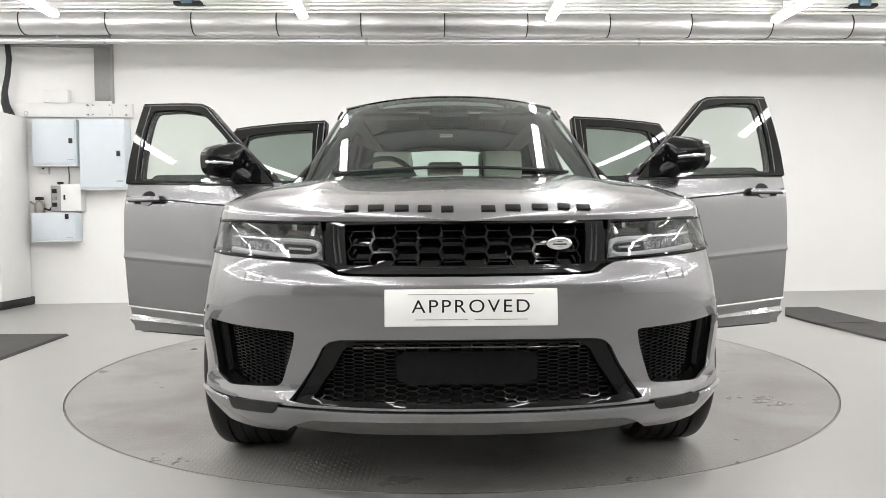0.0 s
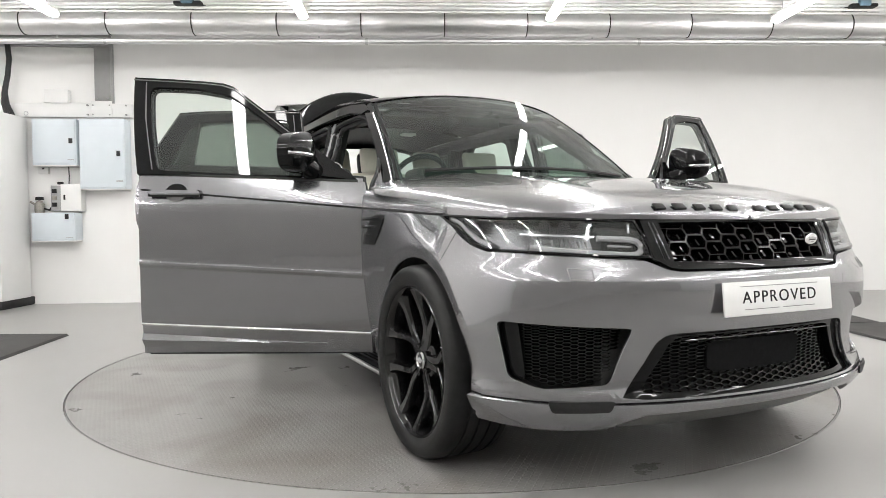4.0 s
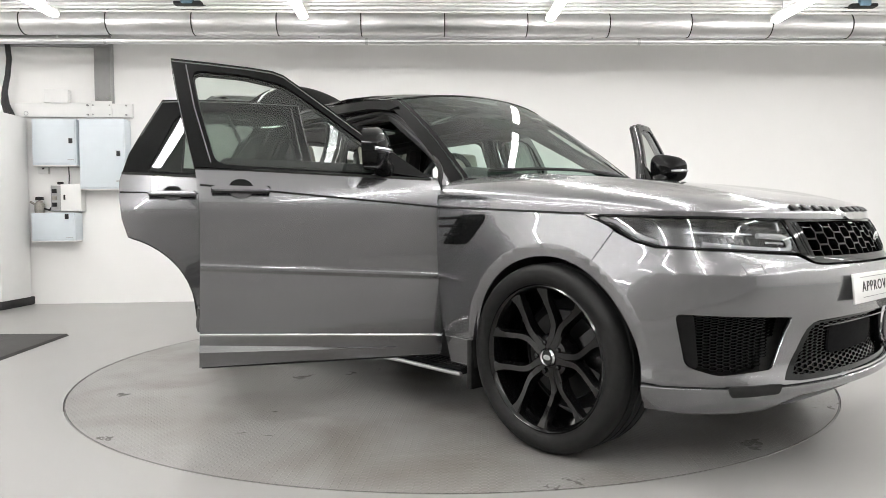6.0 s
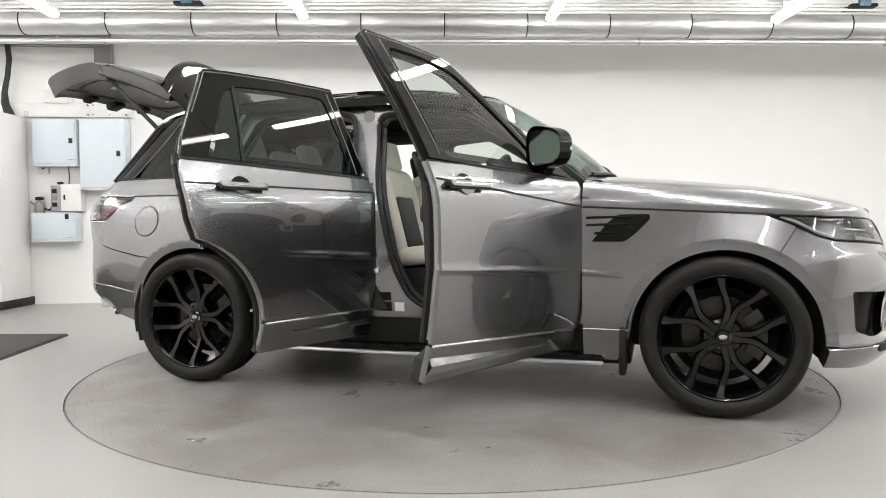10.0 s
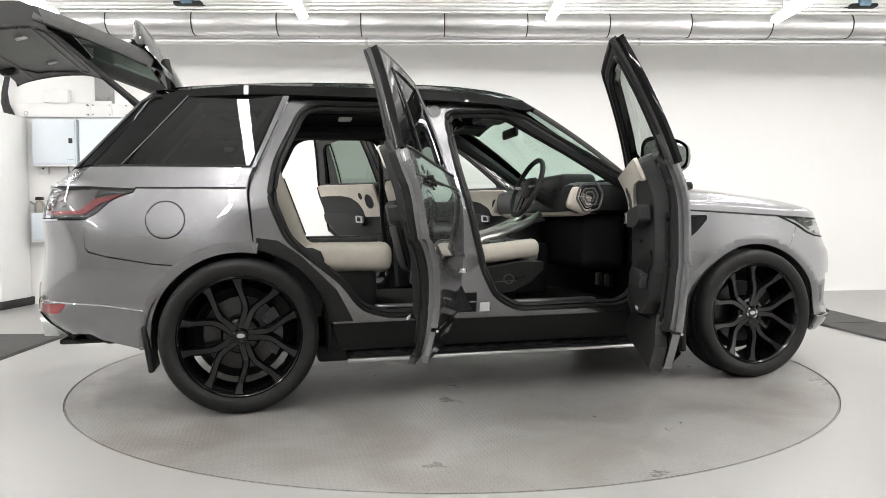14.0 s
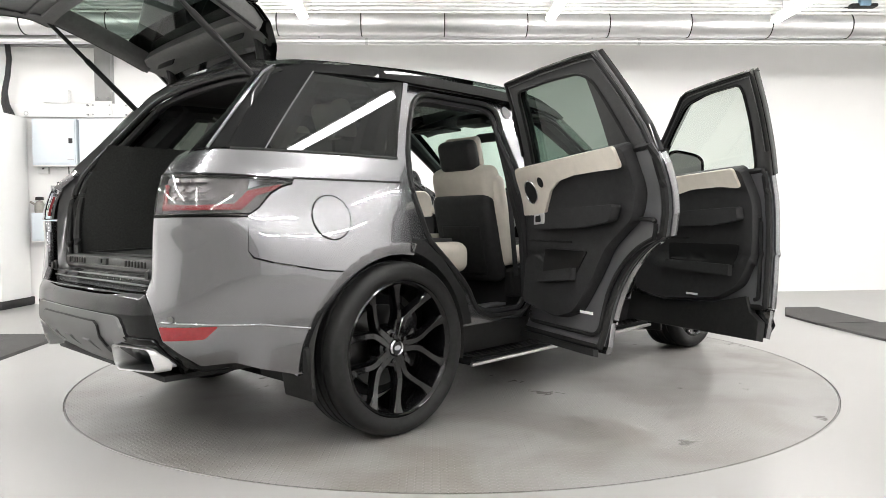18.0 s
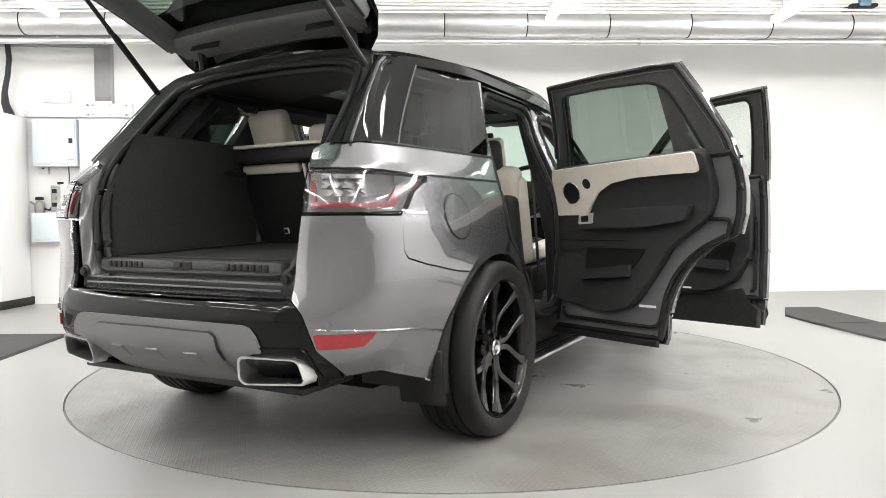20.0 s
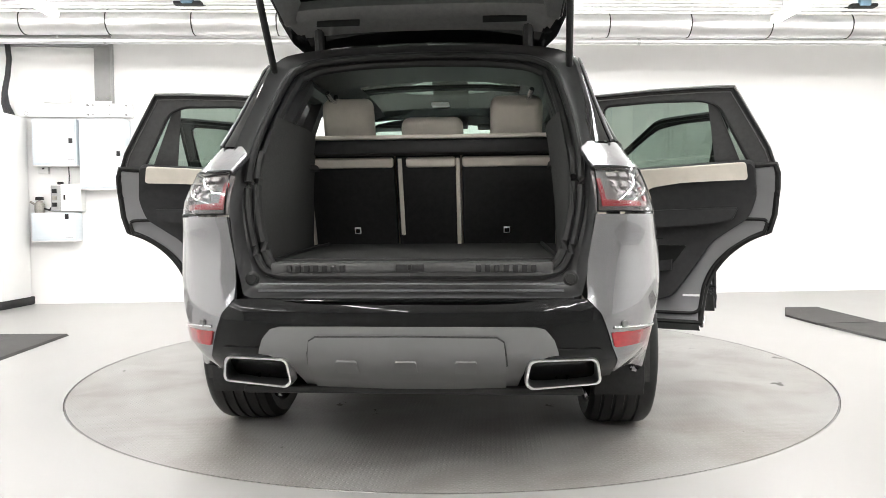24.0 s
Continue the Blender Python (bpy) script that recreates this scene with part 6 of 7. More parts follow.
part("nose_underbody", bx(1.16, 2.34, -0.52, 0.52, 0.25, 0.70, 0.05), M_LINING, car)
part("firewall", bx(1.0, 1.06, -0.80, 0.80, 0.42, 1.14, 0.01), M_MATT, car)
part("rear_valance", bx(-2.08, -1.9, -0.62, 0.62, 0.34, 0.66, 0.03), M_TRIMBLK, car)
part("rear_undertray", bx(-2.20, -1.9, -0.60, 0.60, 0.325, 0.352, 0.01), M_TRIMBLK, car)
part("nose_fill", bx(2.05, 2.33, -0.60, 0.60, 0.26, 0.90, 0.03), M_LINING, car)

# ---------- number plate ----------
pl = part("number_plate", bx(-0.004, 0.004, -0.262, 0.262, -0.056, 0.056, 0.002), M_PLATE, car, "white show plate reading APPROVED")
pl.matrix_local = pose(2.514, 0.010, 0.669, 0, -5, 0)


def lettering(text, size, thick=0.0008, space=1.0):
    cu = bpy.data.curves.new("lettering", "FONT")
    cu.body, cu.size, cu.align_x, cu.align_y, cu.extrude, cu.space_character = text, size, "CENTER", "CENTER", thick, space
    tmp = bpy.data.objects.new("lettering", cu)
    scene.collection.objects.link(tmp)
    me = bpy.data.meshes.new_from_object(tmp.evaluated_get(bpy.context.evaluated_depsgraph_get()))
    bpy.data.objects.remove(tmp)
    return me


me = lettering("APPROVED", 0.056, 0.0010, 1.22)
me.materials.append(M_INK_SHADE)
ob = new("lettering", me)
ob.parent = pl
ob.matrix_local = Matrix(((0, 0, 1, 0.0045), (1.12, 0, 0, 0), (0, 1, 0, 0.002), (0, 0, 0, 1)))
for y0, y1, z in ((-0.19, 0.19, 0.040), (-0.17, -0.01, -0.036), (0.01, 0.17, -0.036)):
    part("plate_line", bx(0.004, 0.0052, y0, y1, z - 0.0012, z + 0.0012), M_GREYINK, pl)


# ---------- cabin ----------
def pad(name, x0, x1, y0, y1, z0, z1, material, parent, bev=0.05, m=None, label="", puff=0.0):
    bm = bmesh.new()
    box(bm, x0, x1, y0, y1, z0, z1, min(bev, 0.48 * min(x1 - x0, y1 - y0, z1 - z0)), m, 4)
    return part(name, bm, material, parent, label, angle=1.2)


def seat(y, parent=None):
    s = new("front_seat")
    s.parent = car
    s["label"] = "cream and black leather front seat"
    sd = 1 if y > 0 else -1
    T = lambda ang, px, pz: Matrix.Translation((px, 0, pz)) @ pose(0, 0, 0, 0, ang, 0) @ Matrix.Translation((-px, 0, -pz))
    B = T(-14, -0.10, 0.66)
    C = T(-6, -0.10, 0.66)
    pad("seat_base", -0.10, 0.26, y - 0.19, y + 0.19, 0.42, 0.60, M_LEATHERBLK, s, 0.03)
    for k in (-1, 1):
        pad("side_bolster", -0.13, 0.40, y + k * 0.215 - 0.05, y + k * 0.215 + 0.05, 0.675, 0.785, M_CREAM, s, 0.045, C, "cream side bolster")
        pad("back_bolster", -0.165, -0.05, y + k * 0.205 - 0.05, y + k * 0.205 + 0.05, 0.68, 1.22, M_CREAM, s, 0.045, B, "cream back bolster")
        prof = rounded([(-0.15, 0.49), (-0.16, 0.66), (0.05, 0.672), (0.30, 0.708), (0.405, 0.700), (0.415, 0.655), (0.33, 0.575), (0.22, 0.525), (0.0, 0.485)], 0.03, 4)
        bm = bmesh.new()
        a_ = [bm.verts.new((x, y + k * 0.218, z)) for x, z in prof]
        b_ = [bm.verts.new((x, y + k * 0.258, z)) for x, z in prof]
        c_ = [bm.verts.new((0.12 + (x - 0.12) * 0.965, y + k * 0.266, 0.595 + (z - 0.595) * 0.93)) for x, z in prof]
        for u_, v_ in ((a_, b_), (b_, c_)):
            for i in range(len(prof)):
                bm.faces.new((u_[i], u_[(i + 1) % len(prof)], v_[(i + 1) % len(prof)], v_[i]))
        bm.faces.new(c_)
        bm.faces.new(a_[::-1])
        bmesh.ops.recalc_face_normals(bm, faces=bm.faces)
        part("seat_valance", bm, M_TRIMBLK, s, "black moulded seat side cover")
    pad("cushion", -0.12, 0.36, y - 0.175, y + 0.175, 0.60, 0.788, M_LEATHERBLK, s, 0.05, C, "black perforated cushion")
    pad("cushion_front", 0.30, 0.41, y - 0.22, y + 0.22, 0.635, 0.765, M_CREAM, s, 0.05, C, "cream cushion front")
    pad("back_pad", -0.17, -0.06, y - 0.165, y + 0.165, 0.70, 1.12, M_LEATHERBLK, s, 0.045, B, "black perforated backrest")
    pad("shoulder", -0.20, -0.055, y - 0.235, y + 0.235, 1.06, 1.285, M_CREAM, s, 0.06, B, "cream shoulder pad")
    pad("back_shell", -0.235, -0.125, y - 0.225, y + 0.225, 0.60, 1.13, M_LEATHERBLK, s, 0.05, B, "black seat-back panel")
    pad("shell_pocket", -0.248, -0.225, y - 0.15, y + 0.15, 0.66, 0.95, M_TRIMBLK, s, 0.015, B)
    pad("headrest", -0.125, -0.07, y - 0.135, y + 0.135, 1.275, 1.455, M_CREAM, s, 0.04, B, "cream headrest")
    pad("headrest_back", -0.195, -0.105, y - 0.138, y + 0.138, 1.262, 1.445, M_LEATHERBLK, s, 0.04, B, "black headrest back")
    for k in (-0.05, 0.05):
        bm = bmesh.new()
        tube(bm, [B @ Vector((-0.135, y + k, 1.25)), B @ Vector((-0.135, y + k, 1.30))], 0.008, 8)
        part("headrest_post", bm, M_CHROME, s)
    bm = bmesh.new()
    tube(bm, [(0.185 + 0.030 * cos(a), y + sd * 0.270, 0.600 + 0.026 * sin(a)) for a in np.linspace(0, 2 * pi, 21)], 0.004, 6)
    part("switch_ring", bm, M_SATIN, s)
    bm = bmesh.new()
    tube(bm, [(0.235, y + sd * 0.270, 0.607), (0.285, y + sd * 0.268, 0.622)], [0.011, 0.009], 8)
    part("seat_switch", bm, M_TRIMBLK, s)
    bm = bmesh.new()
    tube(bm, [(0.10, y + sd * 0.268, 0.585), (0.235, y + sd * 0.268, 0.590)], 0.003, 6)
    part("switch_trim", bm, M_SATIN, s)
    for k in range(4):
        pad("stitch_panel", -0.08 + 0.10 * k, -0.075 + 0.10 * k, y - 0.15, y + 0.15, 0.785, 0.791, M_INK_SHADE, s, 0.001, C)


seat(-0.385)
seat(0.385)

rs = new("rear_bench")
rs.parent = car
rs["label"] = "cream and black leather rear bench"
RB = Matrix.Translation((-0.96, 0, 0.78)) @ pose(0, 0, 0, 0, -20, 0) @ Matrix.Translation((0.96, 0, -0.78))
pad("bench_base", -1.0, -0.58, -0.62, 0.62, 0.43, 0.67, M_TRIMBLK, rs, 0.03)
for y0, y1 in ((-0.64, -0.17), (-0.165, 0.165), (0.17, 0.64)):
    pad("cushion", -1.0, -0.49, y0, y1, 0.655, 0.825, M_CREAM, rs, 0.06, None, "cream bench cushion")
    pad("back_cushion", -1.06, -0.94, y0, y1, 0.76, 1.335, M_CREAM, rs, 0.05, RB, "cream bench backrest")
    c = (y0 + y1) / 2
    if abs(c) > 0.1:
        pad("cushion_insert", -0.93, -0.56, c - 0.16, c + 0.16, 0.805, 0.845, M_LEATHERBLK, rs, 0.01, None, "black cushion insert")
        pad("back_insert", -0.955, -0.93, c - 0.13, c + 0.13, 0.86, 1.2, M_LEATHERBLK, rs, 0.01, RB, "black backrest insert")
        pad("headrest", -1.05, -0.95, c - 0.125, c + 0.125, 1.365, 1.590, M_CREAM, rs, 0.045, RB, "cream rear headrest")
    else:
        pad("headrest", -1.05, -0.95, c - 0.15, c + 0.15, 1.345, 1.495, M_CREAM, rs, 0.045, RB, "cream rear headrest")
for y0, y1 in ((-0.60, -0.145), (-0.135, 0.175), (0.185, 0.60)):
    pad("back_carpet", -1.10, -1.06, y0, y1, 0.76, 1.33, M_TRIMBLK, rs, 0.008, RB, "dark carpeted bench back")
for y, z0 in ((-0.124, 0.87), (0.155, 0.93)):
    pad("belt_strap", -1.112, -1.102, y - 0.011, y + 0.009, z0, 1.32, M_CREAM, rs, 0.003, RB, "pale seat-belt strap")
for y in (-0.36, 0.385):
    pad("anchor_tag", -1.108, -1.098, y - 0.016, y + 0.016, 0.935, 0.968, M_BUTTON, rs, 0.003, RB, "small white anchor tag")
    pad("anchor_mark", -1.112, -1.106, y - 0.011, y + 0.011, 0.941, 0.962, M_INK_SHADE, rs, 0.002, RB)
for y0, y1 in ((-0.60, -0.145), (-0.115, 0.125), (0.185, 0.60)):
    pad("bench_rim", -1.12, -1.05, y0, y1, 1.275, 1.325, M_CREAM, rs, 0.015, RB, "cream bench top edge")

# boot
def plate(name, pts, material, label="", parent=None, thick=0.01):
    bm = bmesh.new()
    vs = [bm.verts.new(p) for p in pts]
    f = bm.faces.new(vs)
    r = bmesh.ops.extrude_face_region(bm, geom=[f])
    f.normal_update()
    n = f.normal.copy()
    for v in [e for e in r["geom"] if isinstance(e, bmesh.types.BMVert)]:
        v.co -= n * thick
    return part(name, bm, material, parent or car, label, smooth=False)


plate("boot_floor", [(-2.13, -0.56, 0.785), (-2.13, 0.56, 0.785), (-1.10, 0.60, 0.825), (-1.10, -0.60, 0.825)], M_LINING, "dark carpeted boot floor")
# raised rim of the loading mat, and its front edge
for y_ in (-0.53, 0.53):
    rim_ = part("mat_rim", bx(-0.45, 0.45, -0.008, 0.008, -0.003, 0.010, 0.004), M_TRIMBLK, car)
    rim_.matrix_local = pose(-1.62, y_, 0.806, 0, -2.22, 0)
part("mat_rim", bx(-2.085, -2.065, -0.54, 0.54, 0.785, 0.798, 0.005), M_TRIMBLK, car)
for sg in (-1, 1):
    fnl = lambda a, b: Vector((-2.13 + 0.98 * a + 0.30 * max(0, b - 0.45) * (1 - a), sg * (0.578 + 0.035 * a - 0.035 * sin(pi * a) - 0.04 * b * b), 0.78 + 0.56 * b))
    grid("boot_lining", fnl, list(np.linspace(0, 1, 12)), list(np.linspace(0, 1, 10)), M_LINING, car, "dark carpeted boot side", flip=True)
    # roof pillar lining above the side windows
    bm = bmesh.new()
    tube(bm, [Vector((-1.68, sg * 0.555, 1.545)), Vector((-1.45, sg * 0.585, 1.560)), Vector((-1.0, sg * 0.60, 1.575)), Vector((-0.3, sg * 0.605, 1.59)), Vector((0.18, sg * 0.60, 1.575)), Vector((0.55, sg * 0.66, 1.36)), Vector((0.93, sg * 0.735, 1.12))], [0.05, 0.05, 0.05, 0.05, 0.05, 0.04, 0.035], 8)
    part("pillar_lining", bm, M_LEATHERBLK, car, "dark roof rail lining")
    bm = bmesh.new()
    tube(bm, [Vector((-0.262, sg * 0.635, 1.56)), Vector((-0.235, sg * 0.73, 1.2)), Vector((-0.18, sg * 0.80, 0.85)), Vector((-0.15, sg * 0.81, 0.45))], [0.045, 0.05, 0.06, 0.07], 8)
    part("pillar_lining", bm, M_LEATHERBLK, car, "dark centre pillar lining")
    bm = bmesh.new()
    tube(bm, [Vector((-1.10, sg * 0.61, 1.56)), Vector((-1.28, sg * 0.70, 1.22))], [0.06, 0.08], 8)
    part("pillar_lining", bm, M_LEATHERBLK, car, "dark rear pillar lining")
    bm = bmesh.new()
    tube(bm, [Vector((-1.52, sg * 0.57, 1.56)), Vector((-1.80, sg * 0.66, 1.22))], [0.07, 0.08], 8)
    part("pillar_lining", bm, M_LEATHERBLK, car, "dark rear pillar lining")
    # seat belt on the pillar
    plate("seat_belt", [(-0.245, sg * 0.665, 1.40), (-0.205, sg * 0.665, 1.40), (-0.15, sg * 0.70, 0.62), (-0.19, sg * 0.70, 0.62)], M_LEATHERBLK, "dark seat belt", thick=0.003)
    # grab handle and lamp in the boot roof
    bm = bmesh.new()
    tube(bm, [(-1.42, sg * 0.47, 1.53), (-1.38, sg * 0.46, 1.505), (-1.28, sg * 0.46, 1.512), (-1.24, sg * 0.47, 1.545)], 0.012, 8)
    part("coat_hook", bm, M_LAMPBRIGHT, car, "pale coat hook")
    # sill steps
    part("rear_inner_arch", bx(-1.16, -0.88, min(sg * 0.62, sg * 0.80), max(sg * 0.62, sg * 0.80), 0.42, 0.80, 0.06), M_LINING, car)
    part("side_shelf", bx(-1.78, -1.14, min(sg * 0.55, sg * 0.80), max(sg * 0.55, sg * 0.80), 1.18, 1.21, 0.008), M_TRIMBLK, car)
# sill with ribbed bright plates
part("boot_sill", bx(-2.19, -2.10, -0.50, 0.50, 0.742, 0.790, 0.012), M_FRAMETRIM, car, "black boot sill")
for y in list(np.linspace(0.24, 0.43, 7)) + list(np.linspace(-0.24, -0.43, 7)):
    part("sill_rib", bx(-2.196, -2.186, y - 0.010, y + 0.010, 0.754, 0.780, 0.003), M_TRIMBLK, car)
part("sill_latch", bx(-2.20, -2.18, -0.05, 0.05, 0.748, 0.784, 0.004), M_TRIMBLK, car)
part("latch_loop", bx(-2.206, -2.198, -0.006, 0.006, 0.762, 0.782, 0.003), M_INK_SHADE, car, "dark latch loop")
# parcel roller cover
part("load_cover", bx(-1.36, -1.24, -0.57, 0.57, 1.252, 1.325, 0.02), M_LEATHERBLK, car, "dark load-cover cassette behind the bench")
part("cover_lip", bx(-1.385, -1.34, -0.60, 0.60, 1.320, 1.338, 0.005), M_CREAM, car, "cream edge of the load cover")
# roof lining round the glass roof
for nm, pts in (("headliner_rear", [(-1.70, -0.50), (-1.70, 0.50), (-0.93, 0.58), (-0.93, -0.58)]), ("headliner_front", [(0.18, -0.58), (0.18, 0.58), (0.40, 0.56), (0.40, -0.56)])):
    grid(nm, lambda a, b: Vector((pts[0][0] + (pts[2][0] - pts[0][0]) * a, b * (0.50 + 0.10 * a), RC(pts[0][0] + (pts[2][0] - pts[0][0]) * a) - 0.06 - 0.05 * b * b)), list(np.linspace(0, 1, 6)), list(np.linspace(-1, 1, 9)), M_LEATHERBLK, car, "dark headlining", flip=True)
for sg in (-1, 1):
    grid("headliner_side", lambda a, b: Vector((-0.95 + 1.15 * a, sg * (0.45 + 0.16 * b), RC(-0.95 + 1.15 * a) - 0.05 - 0.06 * b)), list(np.linspace(0, 1, 6)), [0, 0.5, 1.0], M_LEATHERBLK, car, "dark headlining", flip=True)
# side vents at the dashboard's ends: nested bright loops round a dark core
for sg in (-1, 1):
    for k, mt in ((1.0, M_SATIN), (0.78, M_INK_SHADE), (0.62, M_SATIN), (0.36, M_SATIN)):
        hexa = rounded([(-0.055 * k, 0.075 * k), (0.045 * k, 0.085 * k), (0.085 * k, 0.02 * k), (0.06 * k, -0.07 * k), (-0.035 * k, -0.09 * k), (-0.085 * k, -0.01 * k)], 0.02 * k)
        bm = bmesh.new()
        tube(bm, [(0.665 + a, sg * (0.722 + 0.002 * k), 1.075 + b) for a, b in hexa + hexa[:1]], 0.006 if k > 0.9 else 0.0045, 6)
        part("dash_end_vent", bm, mt, car, "bright looped vent on the dashboard end" if mt is M_SATIN else "")
# dashboard, binnacle, wheel and console
part("dashboard", bx(0.56, 1.02, -0.72, 0.72, 0.98, 1.165, 0.06), M_LEATHERBLK, car, "black leather dashboard top")
pad("dash_band", 0.585, 0.78, -0.64, 0.64, 0.965, 1.05, M_CREAM, car, 0.04, None, "cream dashboard band")
for sg in (-1, 1):
    pad("dash_end", 0.545, 0.70, sg * 0.685 - 0.035, sg * 0.685 + 0.035, 0.985, 1.125, M_CREAM, car, 0.03, Matrix.Translation((0.62, 0, 1.05)) @ pose(0, 0, 0, 0, 22, 0) @ Matrix.Translation((-0.62, 0, -1.05)), "cream dashboard end")
pad("dash_lower", 0.66, 0.95, -0.66, 0.66, 0.64, 0.985, M_MATT, car, 0.06, None, "black lower dashboard")
pad("binnacle", 0.56, 0.80, -0.56, -0.20, 1.10, 1.225, M_LEATHERBLK, car, 0.04, None, "black instrument binnacle")
pad("console", -0.10, 0.66, -0.13, 0.13, 0.45, 0.79, M_LEATHERBLK, car, 0.03, None, "black centre console")
plate("console_face", [(-0.05, -0.14, 0.80), (-0.05, 0.14, 0.80), (0.62, 0.15, 0.96), (0.62, -0.15, 0.96)], M_WOOD, "satin veneer console face", thick=0.02)
for sg in (-1, 1):
    bm = bmesh.new()
    tube(bm, [(-0.10, sg * 0.145, 0.765), (0.10, sg * 0.155, 0.800), (0.30, sg * 0.158, 0.850), (0.45, sg * 0.158, 0.905), (0.56, sg * 0.155, 0.965), (0.62, sg * 0.150, 1.02)], [0.018, 0.026, 0.03, 0.03, 0.026, 0.016], 10)
    part("console_edge", bm, M_WOOD, car, "satin alloy edge of the console")
pad("rear_roof_lamp", -0.72, -0.64, -0.05, 0.05, 1.585, 1.602, M_BUTTON, car, 0.006, None, "pale rear roof lamp")
pad("centre_armrest", -0.22, 0.08, -0.11, 0.11, 0.78, 0.86, M_CREAM, car, 0.03, None, "cream centre armrest")
pad("rear_vent_panel", -0.235, -0.215, -0.10, 0.10, 0.56, 0.82, M_TRIMBLK, car, 0.01, None, "black rear vent panel")
for y in (-0.045, 0.045):
    pad("rear_vent", -0.242, -0.232, y - 0.035, y + 0.035, 0.74, 0.80, M_LAMPDARK, car, 0.006)
    bm = lathe([(0.016, 0), (0.020, -0.01), (0.016, -0.02)], 16, "x")
    ob = part("vent_dial", bm, M_CHROME, car)
    ob.matrix_local = pose(-0.232, y, 0.70)
pad("centre_screen", 0.60, 0.62, -0.12, 0.12, 0.99, 1.09, M_GLOSSBLK, car, 0.008, None, "black centre screen")
SW = Matrix.Translation((0.405, -0.385, 1.145)) @ pose(0, 0, 0, 0, -66, 0)
bm = bmesh.new()
pp = [SW @ Vector((0.185 * cos(a), 0.185 * sin(a), 0)) for a in np.linspace(0, 2 * pi, 41)]
tube(bm, pp, 0.016, 10, cap=False)
sw = part("steering_wheel", bm, M_LEATHERBLK, car, "black leather steering wheel")
bm = bx(-0.07, 0.07, -0.085, 0.085, -0.03, 0.012, 0.025, SW)
part("airbag_pad", bm, M_LEATHERBLK, sw)
for a in (0, 180, 270):
    bm = bmesh.new()
    d_ = SW.to_3x3() @ Vector((sin(radians(a)) * 0.18, cos(radians(a)) * 0.18, 0)) if a != 270 else SW.to_3x3() @ Vector((-0.18, 0, 0))
    tube(bm, [SW.translation + d_ * 0.35, SW.translation + d_], 0.016, 8)
    part("wheel_spoke", bm, M_LAMPDARK, sw)
bm = bmesh.new()
tube(bm, [SW @ Vector((0, 0, -0.02)), SW @ Vector((0, 0, -0.20))], [0.045, 0.06], 10)
part("steering_column", bm, M_TRIMBLK, car)
pad("inside_mirror", 0.42, 0.45, -0.13, 0.13, 1.50, 1.565, M_TRIMBLK, car, 0.015, None, "black inside mirror")
pad("roof_console", 0.20, 0.40, -0.12, 0.12, 1.60, 1.64, M_LEATHERBLK, car, 0.015)
for sg in (-1, 1):
    pad("sun_visor", 0.16, 0.34, sg * 0.36 - 0.17, sg * 0.36 + 0.17, 1.585, 1.605, M_LEATHERBLK, car, 0.008, None, "dark sun visor")
for y in (-0.48, -0.36):
    pad("pedal", 0.90, 0.93, y - 0.035, y + 0.035, 0.52, 0.60, M_DISC, car, 0.006, None, "metal pedal")

# ---------- turntable, floor and room fittings ----------
TABLE_R = 2.268


def floor_material():
    m = mat("grey_resin_floor", (0.285, 0.281, 0.274), 0.30, var=0.012, vscale=1.6, bump=0.02, bscale=160, rvar=0.015)
    return m


